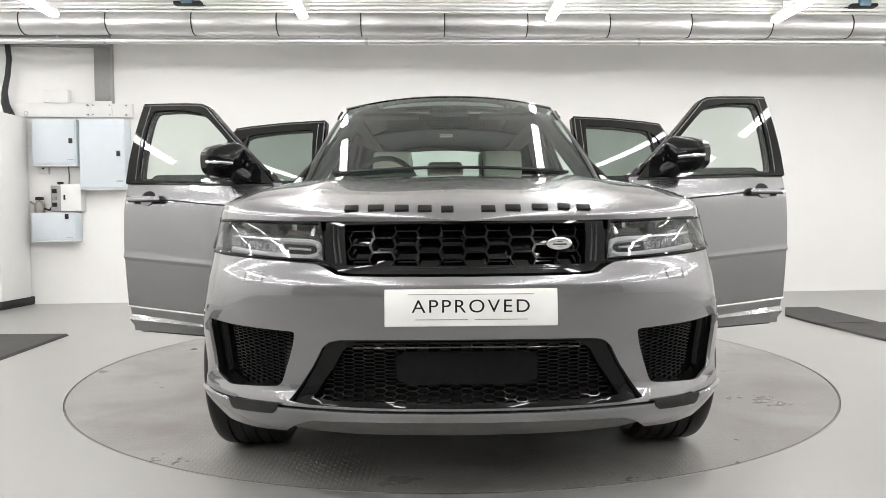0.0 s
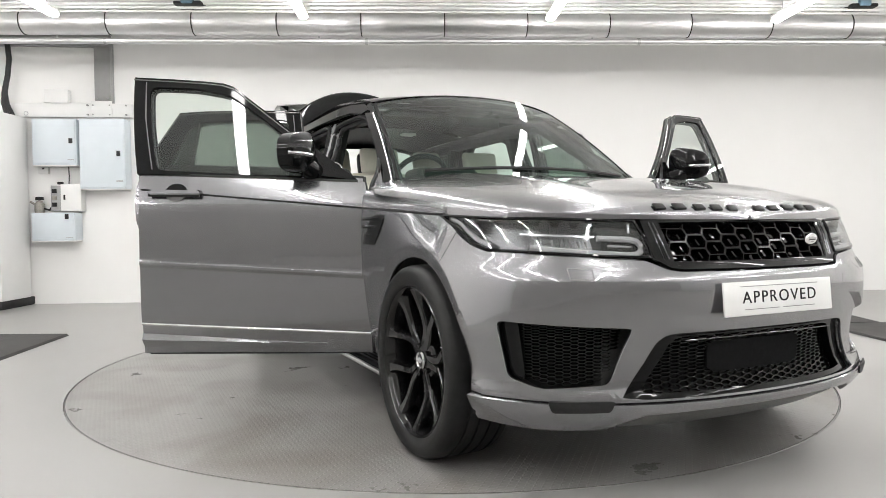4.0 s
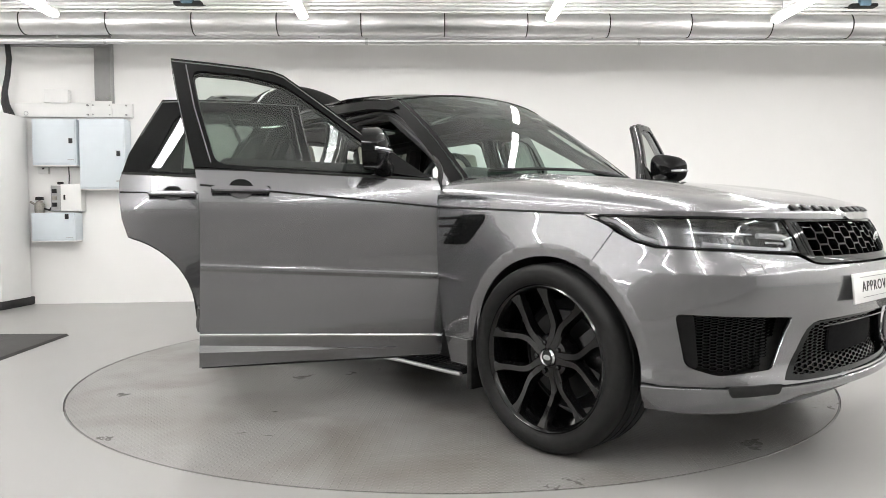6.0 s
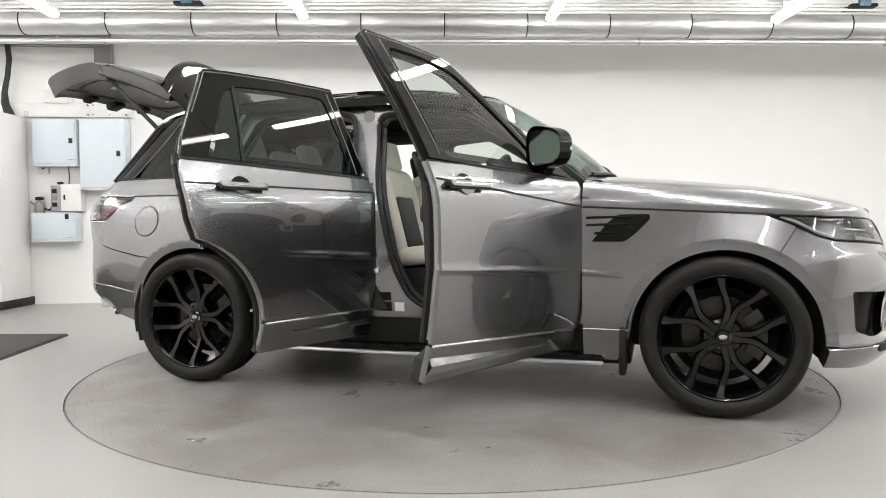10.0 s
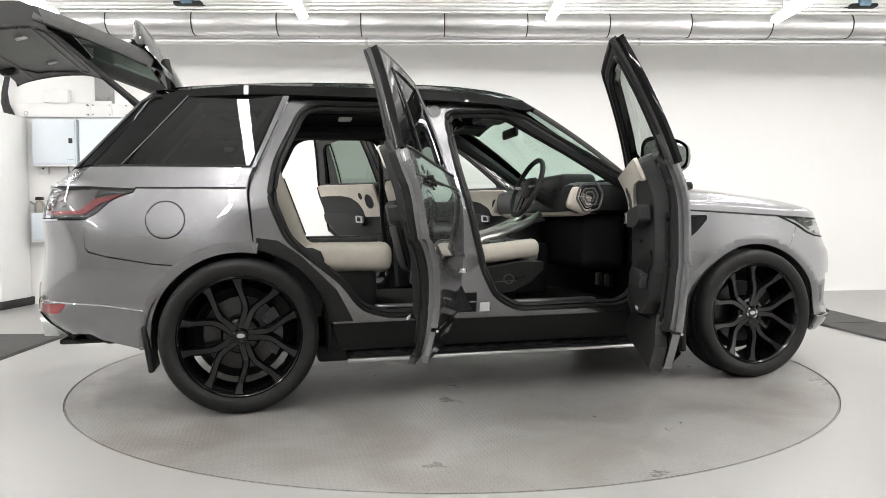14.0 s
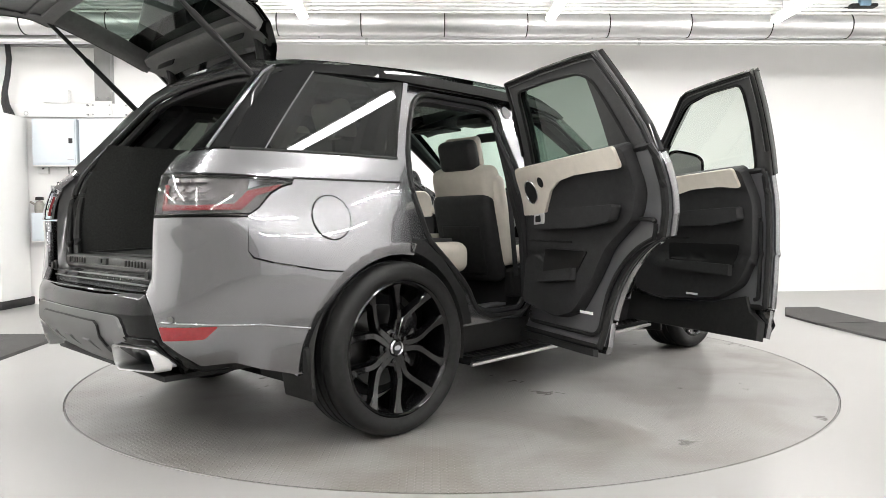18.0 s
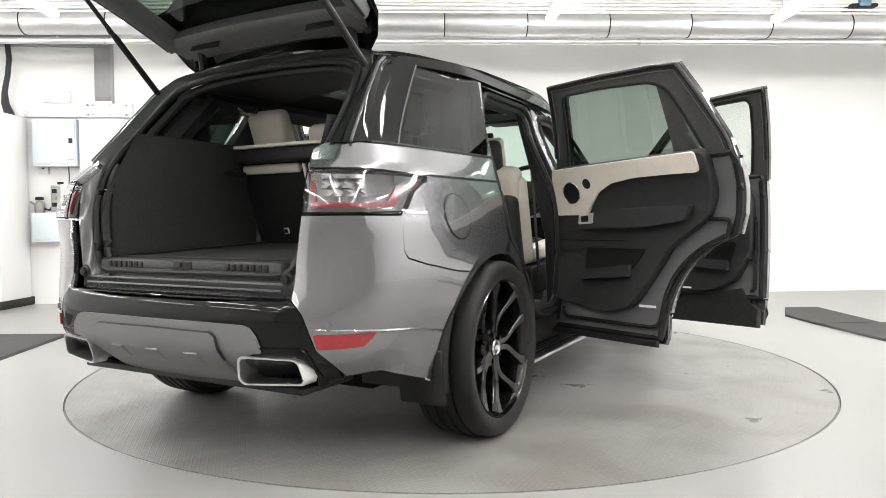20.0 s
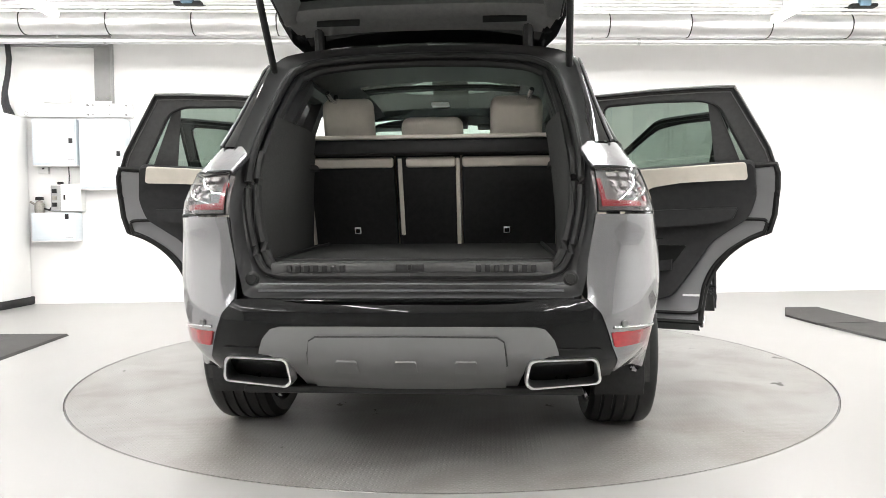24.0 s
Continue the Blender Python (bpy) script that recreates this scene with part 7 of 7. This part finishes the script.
def plate_material():
    """Painted checker plate: rows of small raised bars, worn and stained."""
    m = mat("painted_checker_plate", (0.238, 0.233, 0.224), 0.33, var=0.07, vscale=2.2, rvar=0.08)
    nt = m.node_tree
    b = nt.nodes["Principled BSDF"]
    tc = nt.nodes.new("ShaderNodeTexCoord")
    hs = []
    for rot, off in ((45, 0.0), (-45, 0.5)):
        mp = nt.nodes.new("ShaderNodeMapping")
        mp.inputs["Rotation"].default_value = (0, 0, radians(rot))
        mp.inputs["Scale"].default_value = (34, 34, 34)
        mp.inputs["Location"].default_value = (off, off, 0)
        nt.links.new(tc.outputs["Object"], mp.inputs[0])
        fr = nt.nodes.new("ShaderNodeVectorMath")
        fr.operation = "FRACTION"
        nt.links.new(mp.outputs[0], fr.inputs[0])
        sb = nt.nodes.new("ShaderNodeVectorMath")
        sb.operation = "SUBTRACT"
        sb.inputs[1].default_value = (0.5, 0.5, 0)
        nt.links.new(fr.outputs[0], sb.inputs[0])
        ml = nt.nodes.new("ShaderNodeVectorMath")
        ml.operation = "MULTIPLY"
        ml.inputs[1].default_value = (1.0, 3.2, 0)
        nt.links.new(sb.outputs[0], ml.inputs[0])
        ln = nt.nodes.new("ShaderNodeVectorMath")
        ln.operation = "LENGTH"
        nt.links.new(ml.outputs[0], ln.inputs[0])
        mr = nt.nodes.new("ShaderNodeMapRange")
        mr.inputs[1].default_value, mr.inputs[2].default_value, mr.inputs[3].default_value, mr.inputs[4].default_value = 0.42, 0.25, 0, 1
        nt.links.new(ln.outputs["Value"], mr.inputs[0])
        hs.append(mr)
    mx = nt.nodes.new("ShaderNodeMath")
    mx.operation = "MAXIMUM"
    nt.links.new(hs[0].outputs[0], mx.inputs[0])
    nt.links.new(hs[1].outputs[0], mx.inputs[1])
    bp = nt.nodes.new("ShaderNodeBump")
    bp.inputs["Strength"].default_value = 0.55
    bp.inputs["Distance"].default_value = 0.002
    nt.links.new(mx.outputs[0], bp.inputs["Height"])
    nt.links.new(bp.outputs[0], b.inputs["Normal"])
    # worn tracks and brownish stains over the paint
    old = b.inputs["Base Color"].links[0].from_socket
    ns = nt.nodes.new("ShaderNodeTexNoise")
    ns.inputs["Scale"].default_value, ns.inputs["Detail"].default_value, ns.inputs["Distortion"].default_value = 1.7, 5, 0.8
    nt.links.new(tc.outputs["Object"], ns.inputs["Vector"])
    rg = nt.nodes.new("ShaderNodeMapRange")
    rg.inputs[1].default_value, rg.inputs[2].default_value, rg.inputs[3].default_value, rg.inputs[4].default_value = 0.44, 0.66, 0.0, 0.85
    nt.links.new(ns.outputs["Fac"], rg.inputs[0])
    st = nt.nodes.new("ShaderNodeMix")
    st.data_type = "RGBA"
    st.inputs[7].default_value = (0.165, 0.152, 0.138, 1)
    nt.links.new(rg.outputs[0], st.inputs[0])
    nt.links.new(old, st.inputs[6])
    # small dark oil spots, and pale scuffs
    vo = nt.nodes.new("ShaderNodeTexNoise")
    vo.inputs["Scale"].default_value, vo.inputs["Detail"].default_value, vo.inputs["Distortion"].default_value = 5.0, 4.0, 0.3
    nt.links.new(tc.outputs["Object"], vo.inputs["Vector"])
    prev = st.outputs[2]
    for lo, hi, amt, col in ((0.62, 0.84, 0.45, (0.11, 0.100, 0.090, 1)), (0.40, 0.18, 0.34, (0.30, 0.295, 0.285, 1))):
        rr_ = nt.nodes.new("ShaderNodeMapRange")
        rr_.inputs[1].default_value, rr_.inputs[2].default_value, rr_.inputs[3].default_value, rr_.inputs[4].default_value = lo, hi, 0.0, amt
        nt.links.new(vo.outputs["Fac"], rr_.inputs[0])
        mx_ = nt.nodes.new("ShaderNodeMix")
        mx_.data_type = "RGBA"
        mx_.inputs[7].default_value = col
        nt.links.new(rr_.outputs[0], mx_.inputs[0])
        nt.links.new(prev, mx_.inputs[6])
        prev = mx_.outputs[2]
    nt.links.new(prev, b.inputs["Base Color"])
    return m


M_FLOOR = floor_material()
M_TABLE = plate_material()
M_GAP = mat("dark_gap", (0.02, 0.02, 0.02), 0.8, var=0.1)
M_CABLE = mat("black_cable", (0.02, 0.02, 0.022), 0.5, var=0.1)
M_TRUNK = mat("grey_trunking", (0.30, 0.30, 0.295), 0.5, 0.2, var=0.06, vscale=8)
M_BRASS = mat("tarnished_fitting", (0.35, 0.33, 0.30), 0.4, 0.7, var=0.2, vscale=60)
M_CONDUIT = mat("white_conduit", (0.74, 0.74, 0.73), 0.4, var=0.04, vscale=10)

# floor with a round pit for the turntable
bm = bmesh.new()
N_ = 128
ring0 = [bm.verts.new(((TABLE_R + 0.004) * cos(2 * pi * k / N_), (TABLE_R + 0.004) * sin(2 * pi * k / N_), 0)) for k in range(N_)]
ring1 = [bm.verts.new(((TABLE_R + 0.004) * cos(2 * pi * k / N_), (TABLE_R + 0.004) * sin(2 * pi * k / N_), -0.06)) for k in range(N_)]
outer = []
for k in range(N_):
    a = 2 * pi * k / N_
    c, s = cos(a), sin(a)
    t = min(9.2 / max(abs(c), 1e-9), (5.6 if s > 0 else 9.3) / max(abs(s), 1e-9))
    outer.append(bm.verts.new((t * c, t * s, 0)))
for k in range(N_):
    j = (k + 1) % N_
    bm.faces.new((ring0[k], ring0[j], outer[j], outer[k]))
    bm.faces.new((ring1[k], ring1[j], ring0[j], ring0[k]))
bm.faces.new(ring1)
fl = link_mesh("floor", bm, M_FLOOR, smooth=False)
tagged(fl, "glossy pale grey resin floor with a round pit", "floor", kind="structure")

table = tagged(link_mesh("turntable", lathe([(0.0, 0.0), (1.0, 0.0), (TABLE_R - 0.004, 0.0), (TABLE_R, -0.004), (TABLE_R, -0.05)], 128, "z"), M_TABLE, smooth=False),
               "round grey checker-plate turntable set into the floor", "turntable")
bm = lathe([(TABLE_R - 0.006, 0.0006), (TABLE_R - 0.0045, 0.0010), (TABLE_R - 0.003, 0.0006)], 128, "z")
part("edge_band", bm, M_GAP, table, "dark turntable edge")

# rubber ramps lying on the floor
def floor_mat_piece(pts, name, label, h=0.018):
    bm = bmesh.new()
    lo = [bm.verts.new((x, y, 0.0)) for x, y in pts]
    cx_ = sum(p[0] for p in pts) / len(pts)
    cy_ = sum(p[1] for p in pts) / len(pts)
    hi = [bm.verts.new((x + (cx_ - x) * 0.015, y + (cy_ - y) * 0.015, h)) for x, y in pts]
    bm.faces.new(hi)
    n = len(pts)
    for i in range(n):
        bm.faces.new((lo[i], lo[(i + 1) % n], hi[(i + 1) % n], hi[i]))
    return tagged(link_mesh(name, bm, M_RUBBERMAT, smooth=False), label, "floor mat", "floor mats")


floor_mat_piece([(-3.23, 1.21), (-3.11, 0.133), (-3.02, -0.7), (-6.2, -0.7), (-6.2, 1.21)], "floor_mat", "black rubber mat on the pale floor")
floor_mat_piece([(3.27, 2.13), (3.27, 1.535), (3.86, 1.60), (3.90, 2.73), (3.55, 2.71)], "floor_mat", "black rubber mat on the pale floor")
floor_mat_piece([(3.275, 1.52), (3.33, 0.67), (3.36, 0.0), (6.0, 0.0), (6.0, 1.59), (3.87, 1.59)], "floor_mat", "wide black rubber mat on the pale floor")

# lamps: tubes on slim battens under the ceiling, in four rows plus two added outer rows
LAMP_Z = 3.0


def lamp_fitting(x, y):
    b = link_mesh("ceiling_lamp", bx(-0.035, 0.035, -0.78, 0.78, 0.045, 0.085, 0.006), M_WHITE)
    part("tube", bx(-0.048, 0.048, -0.75, 0.75, 0.0, 0.046, 0.02), M_TUBE, b, "bright lamp tube")
    for yy in (-0.6, 0.6):
        bm = bmesh.new()
        tube(bm, [(0, yy, 0.08), (0, yy, CEIL_Z - LAMP_Z)], 0.006, 6)
        part("hanger", bm, M_STEEL, b)
    b.location = (x, y, LAMP_Z)
    b.rotation_euler = (0, 0, radians(2.5))
    return tagged(b, "slim lit tube lamp hung below the ceiling", "lamp", "ceiling lamps")


# The rows at 5.9 and -6.3 are unseen, added to brighten the walls.
LAMP_X = (-3.86, -1.42, 1.09, 3.46, 5.9, -6.3)
first = lamp_fitting(LAMP_X[0], 1.55)
for i, x in enumerate(LAMP_X):
    for j, y in enumerate((1.55, -0.45, -2.45, -4.45, -6.45)):
        if i or j:
            copy_thing(first, pose(x + (1.55 - y) * 0.04, y + (x + 3.86) * 0.06, LAMP_Z, 0, 0, 2.5))

# the foil-clad air duct across the far side, in sections with joints
def duct():
    r = 0.132
    y, z = 3.0, 3.098
    d = tagged(new("air_duct"), "foil-clad round air duct under the ceiling", "duct")
    d.location = (0, y, z)
    d.rotation_euler = (0, radians(0.15), radians(2.5))
    x = -6.3
    while x < 6.8:
        L = 0.895
        prof = [(r - 0.004, x), (r, x + 0.012), (r + 0.003, x + L * 0.3), (r + 0.001, x + L * 0.55), (r + 0.003, x + L * 0.8), (r, x + L - 0.012), (r - 0.004, x + L)]
        part("duct_section", lathe(prof, 28, "x"), M_DUCT, d)
        part("duct_joint", lathe([(r - 0.004, x - 0.007), (r + 0.004, x - 0.004), (r + 0.004, x + 0.004), (r - 0.004, x + 0.007)], 28, "x"), M_GAP, d, "dark duct joint")
        x += L
    for hx in (-4.5, -2.7, 0.9, 2.7, 4.5):
        part("duct_hanger", bx(hx - 0.012, hx + 0.012, -0.004, 0.004, r, CEIL_Z - z), M_STEEL, d)
    return d


duct()
# smaller pipes and trays beside it
def pipe_run(name, y, z, r, material, label, x0=-6.4, x1=7.4, rz=0.0, joints=0):
    bm = bmesh.new()
    tube(bm, [(x0, 0, 0), ((x0 + x1) / 2, 0, 0), (x1, 0, 0)], r, 14)
    ob = tagged(link_mesh(name, bm, material), label, "pipe")
    for hx in (-4.2, -1.4, 1.6, 4.4):
        part("pipe_hanger", bx(hx - 0.008, hx + 0.008, -0.004, 0.004, r * 0.9, CEIL_Z - z), M_STEEL, ob)
        if joints:
            part("pipe_clip", lathe([(r + 0.006, hx + 0.5), (r + 0.006, hx + 0.53)], 14, "x"), M_STEEL, ob)
    ob.location = (0, y, z)
    ob.rotation_euler = (0, 0, radians(rz))
    return ob


pipe_run("pipe", 3.05, 2.922, 0.033, M_DUCT, "thin foil-clad pipe beside the air duct", rz=2.5, joints=1)
for y, z, r in ((2.64, 3.118, 0.012), (2.62, 3.150, 0.016), (2.60, 3.185, 0.013), (2.57, 3.215, 0.02), (2.45, 3.215, 0.016)):
    pipe_run("conduit", y, z, r, M_CONDUIT, "white conduit under the ceiling", rz=2.5)
tray = tagged(link_mesh("cable_tray", bx(-6.4, 7.4, -0.06, 0.06, 0, 0.03, 0.004), M_WHITE), "white cable tray hung under the ceiling", "tray")
tray.location = (0, 2.80, 3.255)
for hx in (-4, -1, 2, 5):
    part("tray_hanger", bx(hx - 0.008, hx + 0.008, -0.004, 0.004, 0.03, CEIL_Z - 3.255), M_STEEL, tray)
M_JUNCT = mat("blue_grey_box", (0.12, 0.20, 0.27), 0.5, var=0.2, vscale=30)
for x in (-2.62, 4.35):
    j = tagged(new("junction_box"), "small dark pipe coupling on the conduits", "coupling", "couplings")
    part("clamp", bx(-0.14, 0.14, -0.10, 0.10, -0.035, 0.0, 0.01), M_TRIMBLK, j)
    part("valve", bx(-0.06, 0.06, -0.12, 0.12, -0.03, 0.04, 0.015), M_JUNCT, j, "blue valve body")
    part("stem", bx(-0.01, 0.01, -0.01, 0.01, 0.0, CEIL_Z - 3.19), M_STEEL, j)
    j.location = (x, 2.62 + x * 0.044, 3.19)

# fittings on the far wall, in the wall's own measures: u along it, out from it, height
def on_wall(ob, u, z, out=0.0):
    ob.matrix_world = FAR @ pose(u, -out, z)
    return ob


def wall_cabinet(u0, u1, z0, z1, depth, label, latch=(0.86, 0.5), material=None, door_open=False):
    c = tagged(new("wall_cabinet"), label, "cabinet", "wall cabinets")
    w, h = u1 - u0, z1 - z0
    part("body", bx(0, w, -depth, 0, 0, h, 0.006), material or M_CABBLUE, c)
    part("door", bx(0.012, w - 0.012, -depth - 0.014, -depth - 0.001, 0.012, h - 0.012, 0.005), material or M_CABBLUE, c, "pale blue cabinet door")
    part("latch", bx(w * latch[0] - 0.022, w * latch[0] + 0.022, -depth - 0.022, -depth - 0.013, h * latch[1] - 0.03, h * latch[1] + 0.03, 0.004), M_BLACK, c, "black cabinet latch")
    part("nameplate", bx(w * 0.80, w * 0.95, -depth - 0.0165, -depth - 0.0135, h * 0.10, h * 0.115), M_GREYPL, c)
    part("drip_edge", bx(0.0, w, -depth - 0.018, 0, -0.012, -0.001, 0.002), M_WHITE, c)
    return on_wall(c, u0, z0)



wall_cabinet(-4.88, -4.385, 1.646, 2.181, 0.2, "pale blue steel switch cabinet on the white wall", (0.88, 0.52))
wall_cabinet(-4.355, -3.838, 1.368, 2.185, 0.2, "tall pale blue steel switch cabinet on the white wall", (0.86, 0.5))
wall_cabinet(-4.91, -4.42, 0.761, 1.089, 0.2, "low pale blue steel switch cabinet on the white wall", (0.82, 0.86))
# the half-open grey box with its fittings
gb = tagged(new("control_box"), "small open grey control box with cables", "control box")
part("body", bx(0.0, 0.12, -0.13, 0, 0, 0.30, 0.005), M_GREYPL, gb)
part("panel", bx(0.12, 0.35, -0.15, 0, -0.005, 0.315, 0.006), M_WHITE, gb, "pale box cover")
part("latch", bx(0.155, 0.175, -0.160, -0.149, 0.13, 0.19, 0.003), M_BLACK, gb)
for k in range(3):
    part("breaker", bx(0.02, 0.07, -0.150, -0.125, 0.05 + 0.08 * k, 0.10 + 0.08 * k, 0.005), M_BLACK if k != 1 else M_BRASS, gb)
part("top_knob", bx(0.06, 0.12, -0.10, -0.05, 0.315, 0.345, 0.008), M_BLACK, gb)
on_wall(gb, -4.72, 1.110)
vg = tagged(new("pressure_regulator"), "small metal regulator with hoses on the wall", "regulator")
part("body", lathe([(0.0, 0.0), (0.05, 0.0), (0.055, 0.02), (0.055, 0.10), (0.03, 0.14), (0.0, 0.15)], 16, "z"), M_BRASS, vg)
part("knob", lathe([(0.0, 0.15), (0.045, 0.15), (0.045, 0.185), (0.0, 0.19)], 16, "z"), M_BLACK, vg)
bm = bmesh.new()
tube(bm, [(0.05, 0, 0.05), (0.12, -0.02, 0.03), (0.16, 0.0, 0.1)], 0.012, 8)
part("hose", bm, M_CABLE, vg)
bm = bmesh.new()
tube(bm, [(-0.05, 0, 0.1), (-0.11, 0.02, 0.13)], 0.014, 8)
part("hose", bm, M_BRASS, vg)
part("bracket", bx(-0.03, 0.03, 0.0, 0.10, 0.03, 0.08, 0.004), M_STEEL, vg)
on_wall(vg, -4.86, 1.090, 0.10)
tb = tagged(link_mesh("trunking_box", bx(0, 0.269, -0.1, 0, 0, 0.157, 0.006), M_GREYPL), "small grey box on the wall trunking", "box")
tb.data.materials[0] = M_CEIL
on_wall(tb, -4.779, 2.384)
th = tagged(new("wall_trunking"), "pale grey steel cable trunking fixed to the wall", "trunking")
part("rail", bx(-5.131, -3.796, -0.06, 0, 2.223, 2.386, 0.004), M_WHITE, th)
part("joint_plate", bx(-4.256, -4.022, -0.085, -0.061, 2.219, 2.410, 0.003), M_WHITE, th, "white joint plate")
part("riser", bx(-4.222, -4.04, -0.06, 0, 2.388, 3.055, 0.004), M_TRUNK, th, "grey trunking riser")
part("riser_edge", bx(-4.039, -4.015, -0.065, 0, 2.388, 3.12, 0.003), M_GREYPL, th)
part("header", bx(-5.45, -4.04, -0.08, 0, 3.052, 3.20, 0.004), M_TRUNK, th, "grey trunking header")
for u in (-4.30, -4.235, -4.045, -3.86, -4.19, -4.07):
    for z in ((2.25, 2.36) if u > -4.32 and u not in (-4.19, -4.07) else (2.45,)):
        part("bolt", bx(u - 0.008, u + 0.008, -0.094, -0.055, z - 0.008, z + 0.008, 0.003), M_GREYPL, th)
bm = bmesh.new()
tube(bm, [(-5.00 + 0.022 * cos(a), -0.066, 2.262 + 0.022 * sin(a)) for a in np.linspace(0, 2 * pi, 17)], 0.006, 6, cap=False)
part("eyelet", bm, M_STEEL, th, "small steel eyelet")
th.matrix_world = FAR
sk_ = tagged(new("wall_socket"), "small white wall socket under the cabinet", "socket")
part("body", bx(0, 0.11, -0.05, 0, 0, 0.09, 0.006), M_WHITE, sk_)
part("switch", bx(0.045, 0.07, -0.056, -0.049, 0.05, 0.07, 0.003), M_BLACK, sk_)
on_wall(sk_, -4.89, 1.555)
cb = tagged(new("cable_bundle"), "black cables hanging down the wall", "cable")
for k in range(5):
    bm = bmesh.new()
    tube(bm, [(-5.19 + 0.010 * k, -0.10, 3.06), (-5.17 + 0.010 * k, -0.11, 2.88), (-5.19 + 0.010 * k, -0.11, 2.70), (-5.235 + 0.012 * k, -0.11, 2.50), (-5.245 + 0.018 * k, -0.10, 2.36), (-5.22 + 0.026 * k, -0.08, 2.22)], 0.011, 6)
    part("cable", bm, M_CABLE, cb)
cb.matrix_world = FAR
bm = bmesh.new()
tube(bm, [(0, 0, 0), (0.004, 0, -0.12), (0.0, 0, -0.22)], 0.006, 6)
lc = tagged(link_mesh("cable", bm, M_CABLE), "thin black cable between the wall boxes", "cable")
on_wall(lc, -4.53, 1.645, 0.08)
# the tall white cupboard
cu = tagged(new("tall_cupboard"), "tall white cupboard on a dark plinth", "cupboard")
part("plinth", bx(-6.1, -4.965, 2.99, 3.615, 0.0, 0.095, 0.004), M_BLACK, cu, "dark plinth")
part("body", bx(-6.1, -4.957, 2.985, 3.535, 0.096, 2.205, 0.01), M_WHITE, cu)
part("door", bx(-6.08, -4.975, 2.965, 2.984, 0.12, 2.19, 0.006), M_WHITE, cu)
part("knob", bx(-5.03, -5.01, 2.955, 2.966, 0.20, 0.22, 0.004), M_BLACK, cu)
# right-hand skirting shadow gap along the far wall
bbd = link_mesh("baseboard", bx(-9, 10, -0.012, -0.001, 0.0, 0.012), M_WALL, smooth=False)
bbd.matrix_world = FAR
tagged(bbd, "low white edge strip along the wall", "baseboard", kind="structure")

# ---------- what moves: the turntable carries the car round ----------
TURNS = [(0, 1.27), (0.5, 2.56), (1, 4.66), (1.5, 7.33), (2, 10.5), (2.5, 14.4), (3.5, 22.3), (4.5, 30.15), (9, 65.45), (13, 96.9), (17, 128.5), (21, 159.75), (21.5, 163.7), (22, 167.4), (22.5, 170.69), (23, 173.25), (23.5, 175.07), (24, 176.41)]


def motions():
    rows = [(t, pose(0, 0, 0, 0, 0, a - 90)) for t, a in TURNS]
    walk(car, rows)
    walk(table, rows)


motions()
